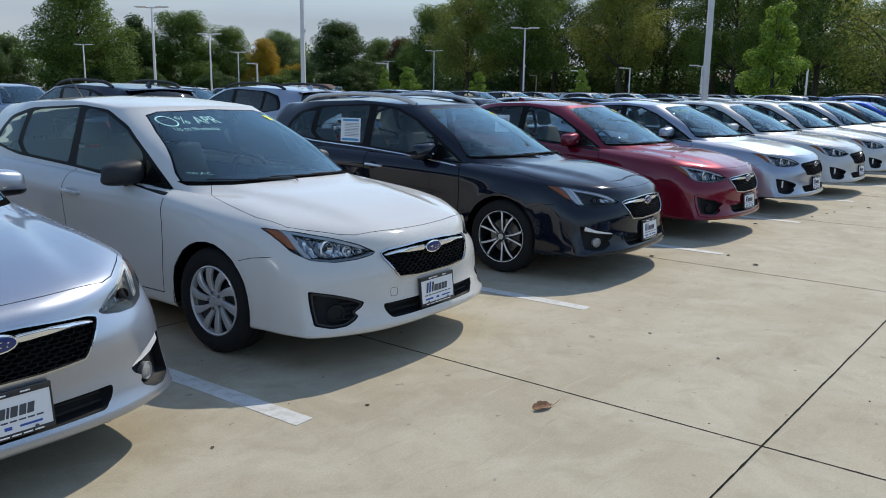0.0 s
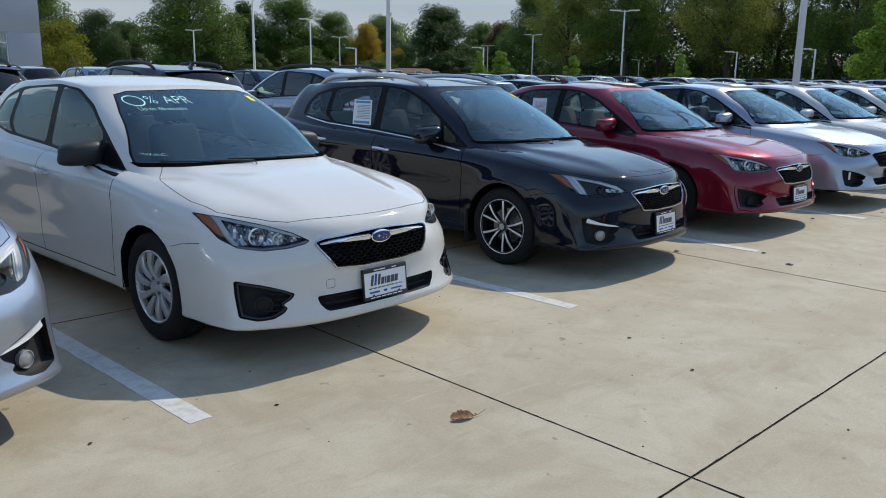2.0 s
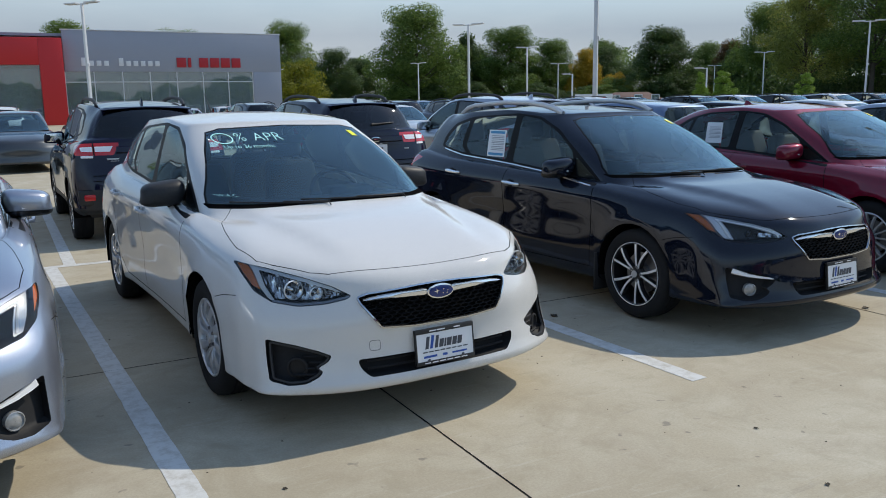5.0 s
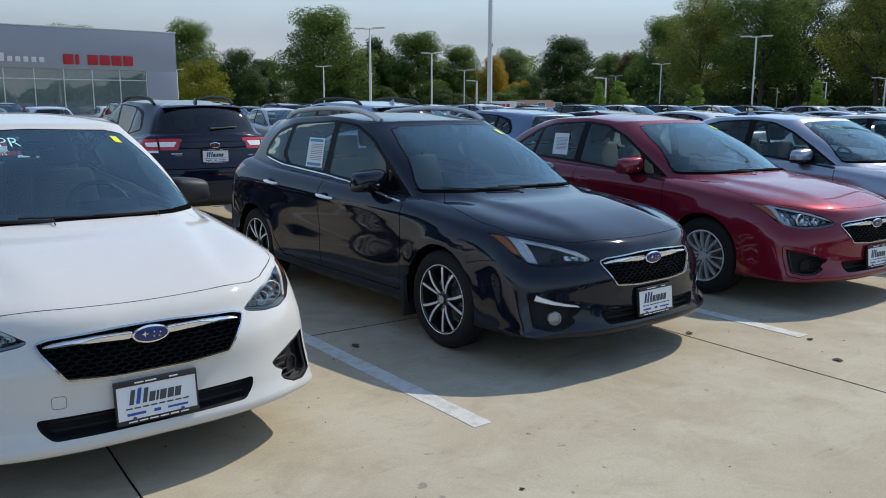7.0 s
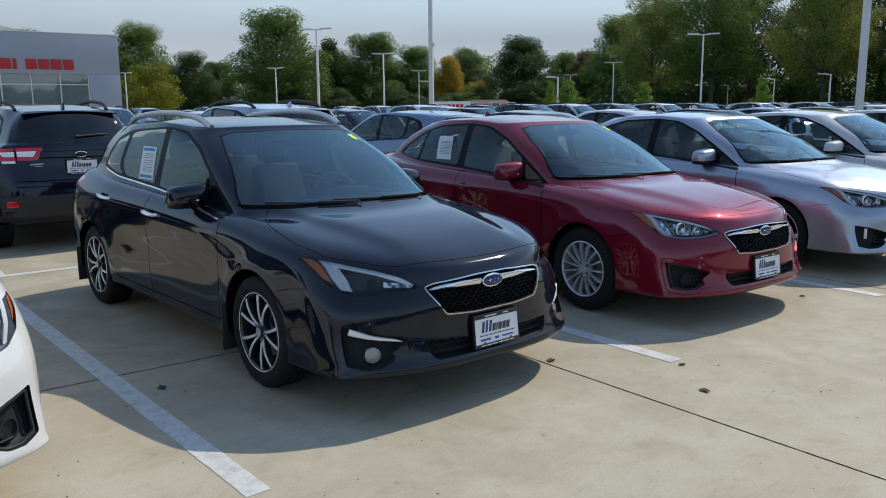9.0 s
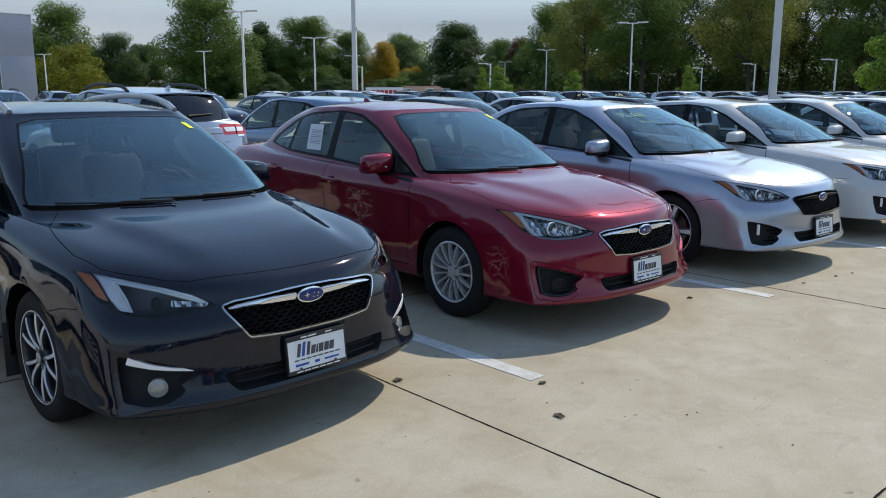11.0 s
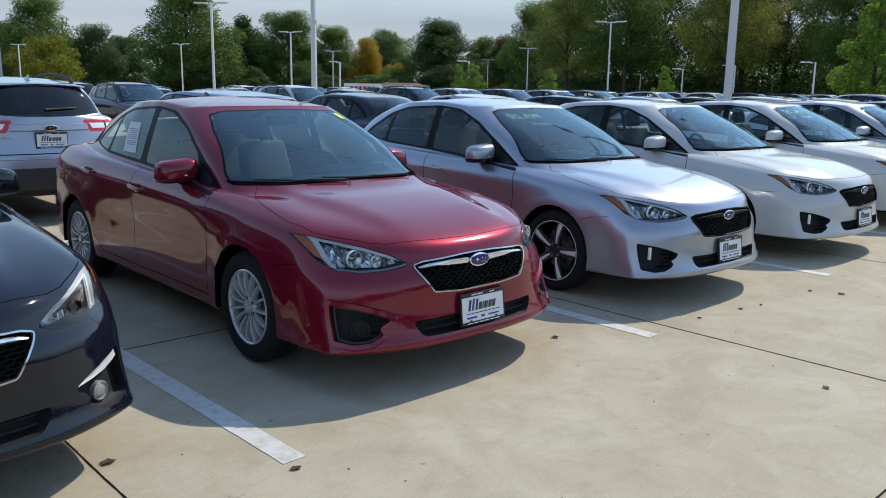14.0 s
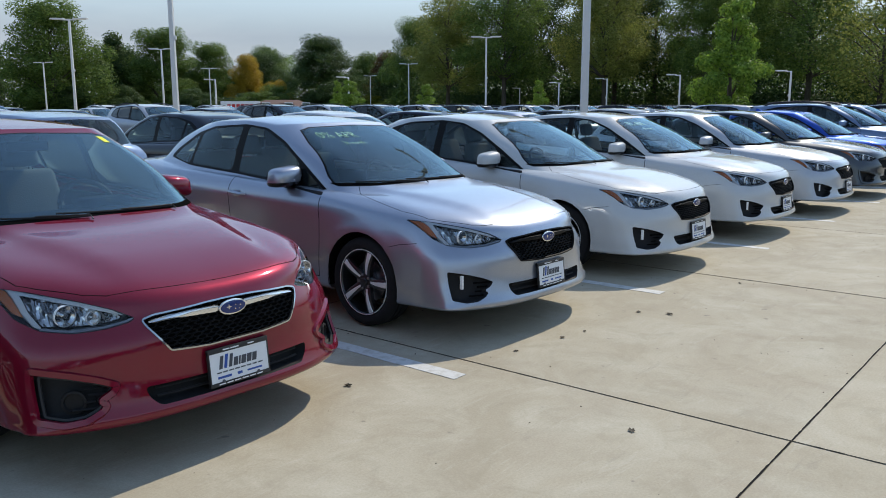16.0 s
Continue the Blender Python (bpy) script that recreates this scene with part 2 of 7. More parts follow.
def tube(bm, pts, r, n=8, flat=1.0, cap=True):
    """A tube along points; flat squeezes it upright."""
    pts = [Vector(p) for p in pts]
    rings = []
    for i, p in enumerate(pts):
        d = (pts[min(i + 1, len(pts) - 1)] - pts[max(i - 1, 0)]).normalized()
        side = d.cross(Vector((0, 0, 1)))
        side = side.normalized() if side.length > 1e-4 else Vector((1, 0, 0))
        up = side.cross(d)
        rr = r[i] if isinstance(r, (list, tuple)) else r
        rings.append([bm.verts.new(p + side * (math.cos(a) * rr) + up * (math.sin(a) * rr * flat)) for a in [2 * math.pi * k / n for k in range(n)]])
    for a, b in zip(rings, rings[1:]):
        for k in range(n):
            bm.faces.new((a[k], a[(k + 1) % n], b[(k + 1) % n], b[k]))
    if cap:
        bm.faces.new(rings[0][::-1])
        bm.faces.new(rings[-1])
    return bm


def lathe(bm, prof, n=32, axis="x"):
    """Turns (radius, along) points round the axis."""
    rings = []
    for r, h in prof:
        ring = []
        for k in range(n):
            a = 2 * math.pi * k / n
            c, s = math.cos(a) * r, math.sin(a) * r
            ring.append(bm.verts.new((h, c, s) if axis == "x" else (c, h, s) if axis == "y" else (c, s, h)))
        rings.append(ring)
    for a, b in zip(rings, rings[1:]):
        for k in range(n):
            bm.faces.new((a[k], a[(k + 1) % n], b[(k + 1) % n], b[k]))
    return bm


def catmull(pts, per):
    """Points along a smooth curve through pts (rows of an array), per steps to each span."""
    P = np.asarray(pts, float)
    P = np.concatenate([[2 * P[0] - P[1]], P, [2 * P[-1] - P[-2]]])
    out = []
    for i in range(1, len(P) - 2):
        p0, p1, p2, p3 = P[i - 1], P[i], P[i + 1], P[i + 2]
        for k in range(per):
            t = k / per
            out.append(0.5 * (2 * p1 + (p2 - p0) * t + (2 * p0 - 5 * p1 + 4 * p2 - p3) * t * t + (3 * p1 - p0 - 3 * p2 + p3) * t ** 3))
    out.append(P[-2])
    return np.array(out)


def inside(poly, x, y):
    hit = False
    j = len(poly) - 1
    for i in range(len(poly)):
        (xi, yi), (xj, yj) = poly[i], poly[j]
        if (yi > y) != (yj > y) and x < (xj - xi) * (y - yi) / (yj - yi) + xi:
            hit = not hit
        j = i
    return hit


# ---- car bodies ----
FRACS = (0, 0.1, 0.24, 0.38, 0.52, 0.66, 0.82, 1.0)


def half_loop(front, corner, side, rcorner, rear, blunt=2.4):
    """One half of a line round the car: front (y, z), corner (x, y, z), side keys (y, x, z), rear corner (x, y, z), rear (y, z); blunt: how square the front is."""
    xc, yc, zc = corner
    (yf, zf), (yr, zr) = front, rear
    pts = [(xc * u, yf + (yc - yf) * u ** blunt, zf + (zc - zf) * u ** 2) for u in (0, 0.3, 0.58, 0.82, 1.0)]
    ys, ye = side[0][0], side[-1][0]
    k = [s[0] for s in side]
    s0 = side[0]
    pts.append((xc + (s0[1] - xc) * 0.66, yc + (ys - yc) * 0.42, zc + (s0[2] - zc) * 0.5))
    for f in FRACS:
        y = ys + (ye - ys) * f
        pts.append((float(np.interp(y, k, [s[1] for s in side])), y, float(np.interp(y, k, [s[2] for s in side]))))
    xr, yrc, zrc = rcorner
    s1 = side[-1]
    pts.append((xr + (s1[1] - xr) * 0.66, yrc + (ye - yrc) * 0.42, zrc + (s1[2] - zrc) * 0.5))
    pts += [(xr * u, yr + (yrc - yr) * u ** 2.2, zr + (zrc - zr) * u ** 2) for u in (1.0, 0.5, 0)]
    return pts


def body_loops(kind):
    lift = 0.125 if kind == "suv" else 0.0
    hatch = kind != "sedan"
    R = 0.0 if hatch else 0.165           # a longer tail
    L = []
    add = lambda *a: L.append(half_loop(*a))
    add((-0.85, 0.205), (0.62, -0.62, 0.21), [(-0.42, 0.79, 0.21), (0, 0.79, 0.20), (1.3, 0.78, 0.19), (2.67, 0.80, 0.20), (3.2, 0.79, 0.22)], (0.6, 3.42 + R, 0.24), (3.48 + R, 0.25), 3.0)
    add((-0.985, 0.225), (0.800, -0.760, 0.222), [(-0.49, 0.856, 0.222), (0, 0.855, 0.23), (1.3, 0.825, 0.23), (2.67, 0.855, 0.24), (3.2, 0.84, 0.27)], (0.62, 3.49 + R, 0.29), (3.55 + R, 0.29), 3.2)
    add((-0.998, 0.275), (0.806, -0.760, 0.272), [(-0.49, 0.864, 0.272), (0, 0.865, 0.28), (1.3, 0.84, 0.28), (2.67, 0.865, 0.29), (3.2, 0.85, 0.31)], (0.62, 3.50 + R, 0.33), (3.56 + R, 0.33), 3.2)
    add((-0.975, 0.42), (0.794, -0.722, 0.40), [(-0.47, 0.868, 0.40), (0, 0.874, 0.42), (1.3, 0.858, 0.42), (2.67, 0.876, 0.43), (3.2, 0.86, 0.44)], (0.62, 3.50 + R, 0.46), (3.56 + R, 0.46), 3.2)
    add((-0.985, 0.55), (0.772, -0.708, 0.55), [(-0.46, 0.866, 0.555), (0, 0.880, 0.57), (1.3, 0.868, 0.58), (2.67, 0.880, 0.60), (3.2, 0.862, 0.60)], (0.62, 3.47 + R, 0.62), (3.545 + R, 0.62), 2.9)
    add((-0.955, 0.655), (0.722, -0.672, 0.655), [(-0.43, 0.850, 0.68), (0, 0.875, 0.72), (1.3, 0.870, 0.72), (2.67, 0.880, 0.76), (3.2, 0.85, 0.77)], (0.62, 3.42 + R, 0.78), (3.50 + R, 0.78), 2.7)
    add((-0.895, 0.745), (0.690, -0.620, 0.765), [(-0.36, 0.812, 0.79), (0, 0.838, 0.825), (0.6, 0.856, 0.86), (1.3, 0.858, 0.875), (2.67, 0.858, 0.91), (3.2, 0.815, 0.93)], (0.60, 3.38 + R, 0.93), (3.48 + R, 0.92), 3.2)
    zt = 1.03 if hatch else 1.02
    add((-0.70, 0.808), (0.63, -0.48, 0.835), [(-0.18, 0.742, 0.862), (0.3, 0.785, 0.895), (0.6, 0.812, 0.915), (1.3, 0.815, 0.940), (2.67, 0.805, 0.985), (3.15, 0.745, zt - 0.01)], (0.57, 3.33 + R, zt), (3.46 + R * 1.05, zt + 0.015), 2.8)
    if hatch:
        add((-0.28, 0.884), (0.54, -0.12, 0.897), [(0.16, 0.705, 0.908), (0.6, 0.762, 0.935), (1.3, 0.775, 0.962), (2.67, 0.765, 1.01), (3.1, 0.705, 1.045)], (0.55, 3.29, 1.06), (3.44, 1.065))
        add((0.10, 0.945), (0.56, 0.22, 0.942), [(0.44, 0.728, 0.925), (0.8, 0.738, 0.95), (1.3, 0.742, 0.982), (2.67, 0.735, 1.035), (3.05, 0.675, 1.07)], (0.54, 3.27, 1.09), (3.42, 1.095))
        add((0.56, 1.190), (0.55, 0.65, 1.177), [(0.85, 0.685, 1.166), (1.5, 0.682, 1.20), (2.6, 0.66, 1.235), (2.95, 0.60, 1.25)], (0.50, 3.18, 1.255), (3.30, 1.255))
        add((1.04, 1.392), (0.485, 1.10, 1.383), [(1.24, 0.598, 1.37), (1.7, 0.612, 1.418), (2.5, 0.575, 1.400), (2.85, 0.51, 1.372)], (0.43, 3.07, 1.378), (3.15, 1.388))
        add((1.12, 1.422), (0.40, 1.17, 1.419), [(1.31, 0.525, 1.420), (1.8, 0.545, 1.452), (2.5, 0.505, 1.430), (2.8, 0.43, 1.410)], (0.36, 2.99, 1.402), (3.05, 1.407))
        add((1.5, 1.464), (0.16, 1.52, 1.463), [(1.58, 0.25, 1.465), (1.9, 0.27, 1.475), (2.4, 0.25, 1.459), (2.6, 0.18, 1.446)], (0.15, 2.7, 1.436), (2.74, 1.437))
        add((1.6, 1.472), (0.0, 1.6, 1.472), [(1.62, 0.0, 1.472), (1.9, 0.0, 1.48), (2.4, 0.0, 1.464), (2.55, 0.0, 1.451)], (0.0, 2.6, 1.446), (2.62, 1.446))
    else:
        add((-0.28, 0.884), (0.54, -0.12, 0.897), [(0.16, 0.705, 0.908), (0.6, 0.762, 0.935), (1.3, 0.775, 0.960), (2.5, 0.765, 1.0), (2.95, 0.69, 1.035)], (0.54, 3.15, 1.045), (3.28, 1.065))
        add((0.10, 0.945), (0.56, 0.22, 0.942), [(0.44, 0.728, 0.925), (0.8, 0.738, 0.95), (1.3, 0.742, 0.978), (2.3, 0.735, 1.015), (2.84, 0.645, 1.055)], (0.50, 2.98, 1.06), (3.10, 1.075))
        add((0.56, 1.184), (0.55, 0.65, 1.172), [(0.85, 0.682, 1.160), (1.5, 0.678, 1.185), (2.2, 0.655, 1.208), (2.68, 0.568, 1.218)], (0.46, 2.80, 1.225), (2.92, 1.235))
        add((1.03, 1.377), (0.485, 1.09, 1.368), [(1.24, 0.590, 1.352), (1.62, 0.596, 1.385), (2.1, 0.572, 1.378), (2.42, 0.51, 1.348)], (0.40, 2.53, 1.350), (2.63, 1.362))
        add((1.11, 1.404), (0.40, 1.16, 1.400), [(1.31, 0.515, 1.398), (1.65, 0.530, 1.424), (2.1, 0.505, 1.413), (2.30, 0.44, 1.395)], (0.33, 2.40, 1.390), (2.48, 1.395))
        add((1.42, 1.440), (0.16, 1.44, 1.440), [(1.5, 0.25, 1.440), (1.68, 0.27, 1.449), (1.9, 0.25, 1.439), (2.0, 0.18, 1.43)], (0.15, 2.02, 1.425), (2.06, 1.425))
        add((1.5, 1.449), (0.0, 1.5, 1.449), [(1.55, 0.0, 1.45), (1.68, 0.0, 1.455), (1.85, 0.0, 1.447), (1.9, 0.0, 1.44)], (0.0, 1.92, 1.438), (1.93, 1.438))
    A = np.array(L)
    tail = A[:, :, 1] > 2.9               # overhang behind the rear wheels
    A[:, :, 1] = np.where(tail, 2.9 + (A[:, :, 1] - 2.9) * 0.87, A[:, :, 1])
    if lift:
        A[:, :, 2] = np.where(A[:, :, 2] > 0.3, A[:, :, 2] + lift, A[:, :, 2] + lift * 0.9)
    return A


def sculpt(C, kind):
    """Hood ridges, flared arches and the pressed lines of the doors."""
    X, Y, Z = C[..., 0].copy(), C[..., 1].copy(), C[..., 2].copy()
    lift = 0.125 if kind == "suv" else 0.0
    ridge = 0.40 + 0.17 * np.clip((Y + 0.65) / 0.9, 0, 1)
    hood = np.clip((Y + 0.86) / 0.30, 0, 1) * np.clip((0.5 - Y) / 0.4, 0, 1) * (Z > 0.74) * (X < 0.70)
    C[..., 2] += 0.022 * hood / (1 + np.exp(np.clip((X - ridge) / 0.022, -30, 30)))
    lip = (Y < -0.3) * np.clip((0.80 - X) / 0.1, 0, 1) * np.exp(-((Z - 0.262 - lift) / 0.018) ** 2)
    C[..., 1] -= 0.016 * lip
    side = np.clip((X - 0.72) / 0.08, 0, 1) * (Z < 1.0 + lift)
    for cy in (0.0, 2.67):
        r = np.hypot(Y - cy, Z - 0.325)
        C[..., 0] += side * 0.016 * np.exp(-((r - ARCH_R) / 0.06) ** 2)
    line = 0.80 + lift + 0.035 * (Y - 0.4)
    run = np.clip((Y - 0.25) / 0.4, 0, 1) * np.clip((3.2 - Y) / 0.4, 0, 1)
    C[..., 0] += side * run * (0.010 * np.exp(-((Z - line) / 0.03) ** 2) - 0.016 * np.exp(-((Z - 0.60 - lift) / 0.13) ** 2) * np.clip((2.25 - Y) / 0.3, 0, 1))
    return C


def body_grid(kind, per_s, per_t):
    A = body_loops(kind)
    B = np.array([catmull(row, per_s) for row in A])                       # along each line
    C = np.array([catmull(B[:, j], per_t) for j in range(B.shape[1])])      # from line to line
    C = np.swapaxes(C, 0, 1)
    C = sculpt(C, kind)
    bm = bmesh.new()
    nt, ns, _ = C.shape
    rows = []
    for i in range(nt):
        right = [bm.verts.new((max(0.0, C[i, j, 0]), C[i, j, 1], C[i, j, 2])) for j in range(ns)]
        left = [right[0]] + [bm.verts.new((-max(0.0, C[i, j, 0]), C[i, j, 1], C[i, j, 2])) for j in range(1, ns - 1)] + [right[-1]]
        rows.append((right, left))
    for (r0, l0), (r1, l1) in zip(rows, rows[1:]):
        for j in range(ns - 1):
            bm.faces.new((r0[j], r0[j + 1], r1[j + 1], r1[j]))
            bm.faces.new((l0[j + 1], l0[j], l1[j], l1[j + 1]))
    bmesh.ops.remove_doubles(bm, verts=bm.verts, dist=0.0004)
    bmesh.ops.dissolve_degenerate(bm, edges=bm.edges, dist=0.0002)
    bm.normal_update()
    return bm


def cut(bm, reg, poly, axes, keep, value, only=None):
    """Cuts a polygon, seen along an axis, into the faces that keep() takes, and gives the faces within it a value."""
    a, b = axes
    xs, ys = [p[0] for p in poly], [p[1] for p in poly]
    pad = 0.08
    x0, x1, y0, y1 = min(xs) - pad, max(xs) + pad, min(ys) - pad, max(ys) + pad
    cand = set()
    for f in bm.faces:
        c = f.calc_center_median()
        if x0 < c[a] < x1 and y0 < c[b] < y1 and keep(c, f.normal):
            cand.add(f)
    n = len(poly)
    for i in range(n):
        p, q = poly[i], poly[(i + 1) % n]
        d = (q[0] - p[0], q[1] - p[1])
        ln = math.hypot(*d)
        if ln < 1e-6:
            continue
        no = [0.0, 0.0, 0.0]
        no[a], no[b] = -d[1] / ln, d[0] / ln
        co = [0.0, 0.0, 0.0]
        co[a], co[b] = p
        e = 0.004
        bx0, bx1, by0, by1 = min(p[0], q[0]) - e, max(p[0], q[0]) + e, min(p[1], q[1]) - e, max(p[1], q[1]) + e
        sel = []
        for f in cand:
            vs = f.verts
            if max(v.co[a] for v in vs) < bx0 or min(v.co[a] for v in vs) > bx1 or max(v.co[b] for v in vs) < by0 or min(v.co[b] for v in vs) > by1:
                continue
            sel.append(f)
        if not sel:
            continue
        geom = list({v for f in sel for v in f.verts}) + list({ed for f in sel for ed in f.edges}) + sel
        r = bmesh.ops.bisect_plane(bm, geom=geom, plane_co=co, plane_no=no, dist=2e-5)
        cand |= {g for g in r["geom"] if isinstance(g, bmesh.types.BMFace)}
        cand = {f for f in cand if f.is_valid}
    for f in cand:
        c = f.calc_center_median()
        if (only is None or f[reg] in only) and inside(poly, c[a], c[b]):
            f[reg] = value


def strip(pts, w):
    """A thin closed polygon along an open line."""
    l, r = [], []
    for i, p in enumerate(pts):
        q0, q1 = pts[max(i - 1, 0)], pts[min(i + 1, len(pts) - 1)]
        d = Vector((q1[0] - q0[0], q1[1] - q0[1])).normalized()
        l.append((p[0] - d.y * w / 2, p[1] + d.x * w / 2))
        r.append((p[0] + d.y * w / 2, p[1] - d.x * w / 2))
    return l + r[::-1]


def arc(cx, cy, r, a0, a1, n):
    return [(cx + r * math.cos(radians(a0 + (a1 - a0) * k / n)), cy + r * math.sin(radians(a0 + (a1 - a0) * k / n))) for k in range(n + 1)]


def round_poly(pts, r, n=3):
    """A polygon with its corners rounded."""
    out = []
    m = len(pts)
    for i in range(m):
        p, a, b = Vector(pts[i]), Vector(pts[i - 1]), Vector(pts[(i + 1) % m])
        da, db = (a - p), (b - p)
        k = min(r, da.length * 0.45, db.length * 0.45)
        s, e = p + da.normalized() * k, p + db.normalized() * k
        for j in range(n + 1):
            t = j / n
            q = s * (1 - t) ** 2 + p * 2 * t * (1 - t) + e * t * t
            out.append((q.x, q.y))
    return out


ARCH_R = 0.352
REGIONS = {"body_shell": 0, "arch": 1, "window_trim": 2, "front_window": 3, "rear_window": 4, "quarter_window": 5, "windshield": 6, "back_glass": 7,
           "gap": 8, "grille": 9, "headlamp": 10, "fog_recess": 11, "lower_intake": 12, "hood": 13, "front_door": 14, "rear_door": 15, "front_bumper": 16,
           "tail_lamp": 17, "cladding": 18, "vent_window": 19, "cowl": 22, "tailgate": 20, "rear_bumper": 21}


def windows_of(kind):
    """Side openings (y, z): the dark surround, then the panes."""
    if kind == "sedan":
        outer = [(0.44, 0.888), (0.8, 0.928), (1.6, 0.985), (2.3, 1.02), (2.74, 1.078), (2.69, 1.14), (2.40, 1.300), (2.12, 1.362), (1.64, 1.386), (1.36, 1.360), (1.08, 1.262), (0.8, 1.112)]
        front = [(0.80, 0.952), (1.59, 1.004), (1.585, 1.368), (1.37, 1.342), (1.08, 1.238), (0.85, 1.108)]
        rear = [(1.69, 1.010), (2.30, 1.038), (2.28, 1.302), (2.10, 1.342), (1.675, 1.370)]
        quarter = [(2.345, 1.042), (2.50, 1.055), (2.67, 1.085), (2.59, 1.155), (2.33, 1.290)]
        corner = [(0.53, 0.922), (0.77, 0.946), (0.80, 1.074)]
    else:
        outer = [(0.44, 0.892), (0.8, 0.932), (1.6, 0.994), (2.35, 1.035), (2.80, 1.098), (2.79, 1.19), (2.68, 1.316), (2.38, 1.382), (1.66, 1.417), (1.36, 1.390), (1.08, 1.292), (0.8, 1.132)]
        front = [(0.80, 0.956), (1.59, 1.012), (1.585, 1.398), (1.37, 1.372), (1.08, 1.268), (0.85, 1.130)]
        rear = [(1.69, 1.020), (2.24, 1.048), (2.35, 1.12), (2.34, 1.356), (2.2, 1.375), (1.675, 1.400)]
        quarter = [(2.32, 1.055), (2.48, 1.068), (2.75, 1.112), (2.72, 1.19), (2.62, 1.292), (2.41, 1.346), (2.42, 1.12)]
        corner = [(0.53, 0.925), (0.77, 0.950), (0.80, 1.094)]
    return outer, front, rear, quarter, corner


HEADLAMP = [(0.812, 0.792), (0.72, 0.776), (0.60, 0.742), (0.50, 0.705), (0.425, 0.660), (0.45, 0.645), (0.54, 0.626), (0.645, 0.617), (0.735, 0.630), (0.79, 0.675), (0.812, 0.745)]
GRILLE = [(-0.408, 0.648), (-0.36, 0.664), (-0.12, 0.680), (0, 0.682), (0.12, 0.680), (0.36, 0.664), (0.408, 0.648), (0.394, 0.615), (0.318, 0.512), (0.14, 0.500), (-0.14, 0.500), (-0.318, 0.512), (-0.394, 0.615)]
FOG = [(0.788, 0.474), (0.796, 0.290), (0.73, 0.272), (0.66, 0.280), (0.605, 0.305), (0.585, 0.330), (0.605, 0.346), (0.560, 0.372), (0.542, 0.398), (0.60, 0.424), (0.68, 0.450)]
INTAKE = [(-0.435, 0.372), (0.435, 0.372), (0.425, 0.33), (0.385, 0.287), (-0.385, 0.287), (-0.425, 0.33)]


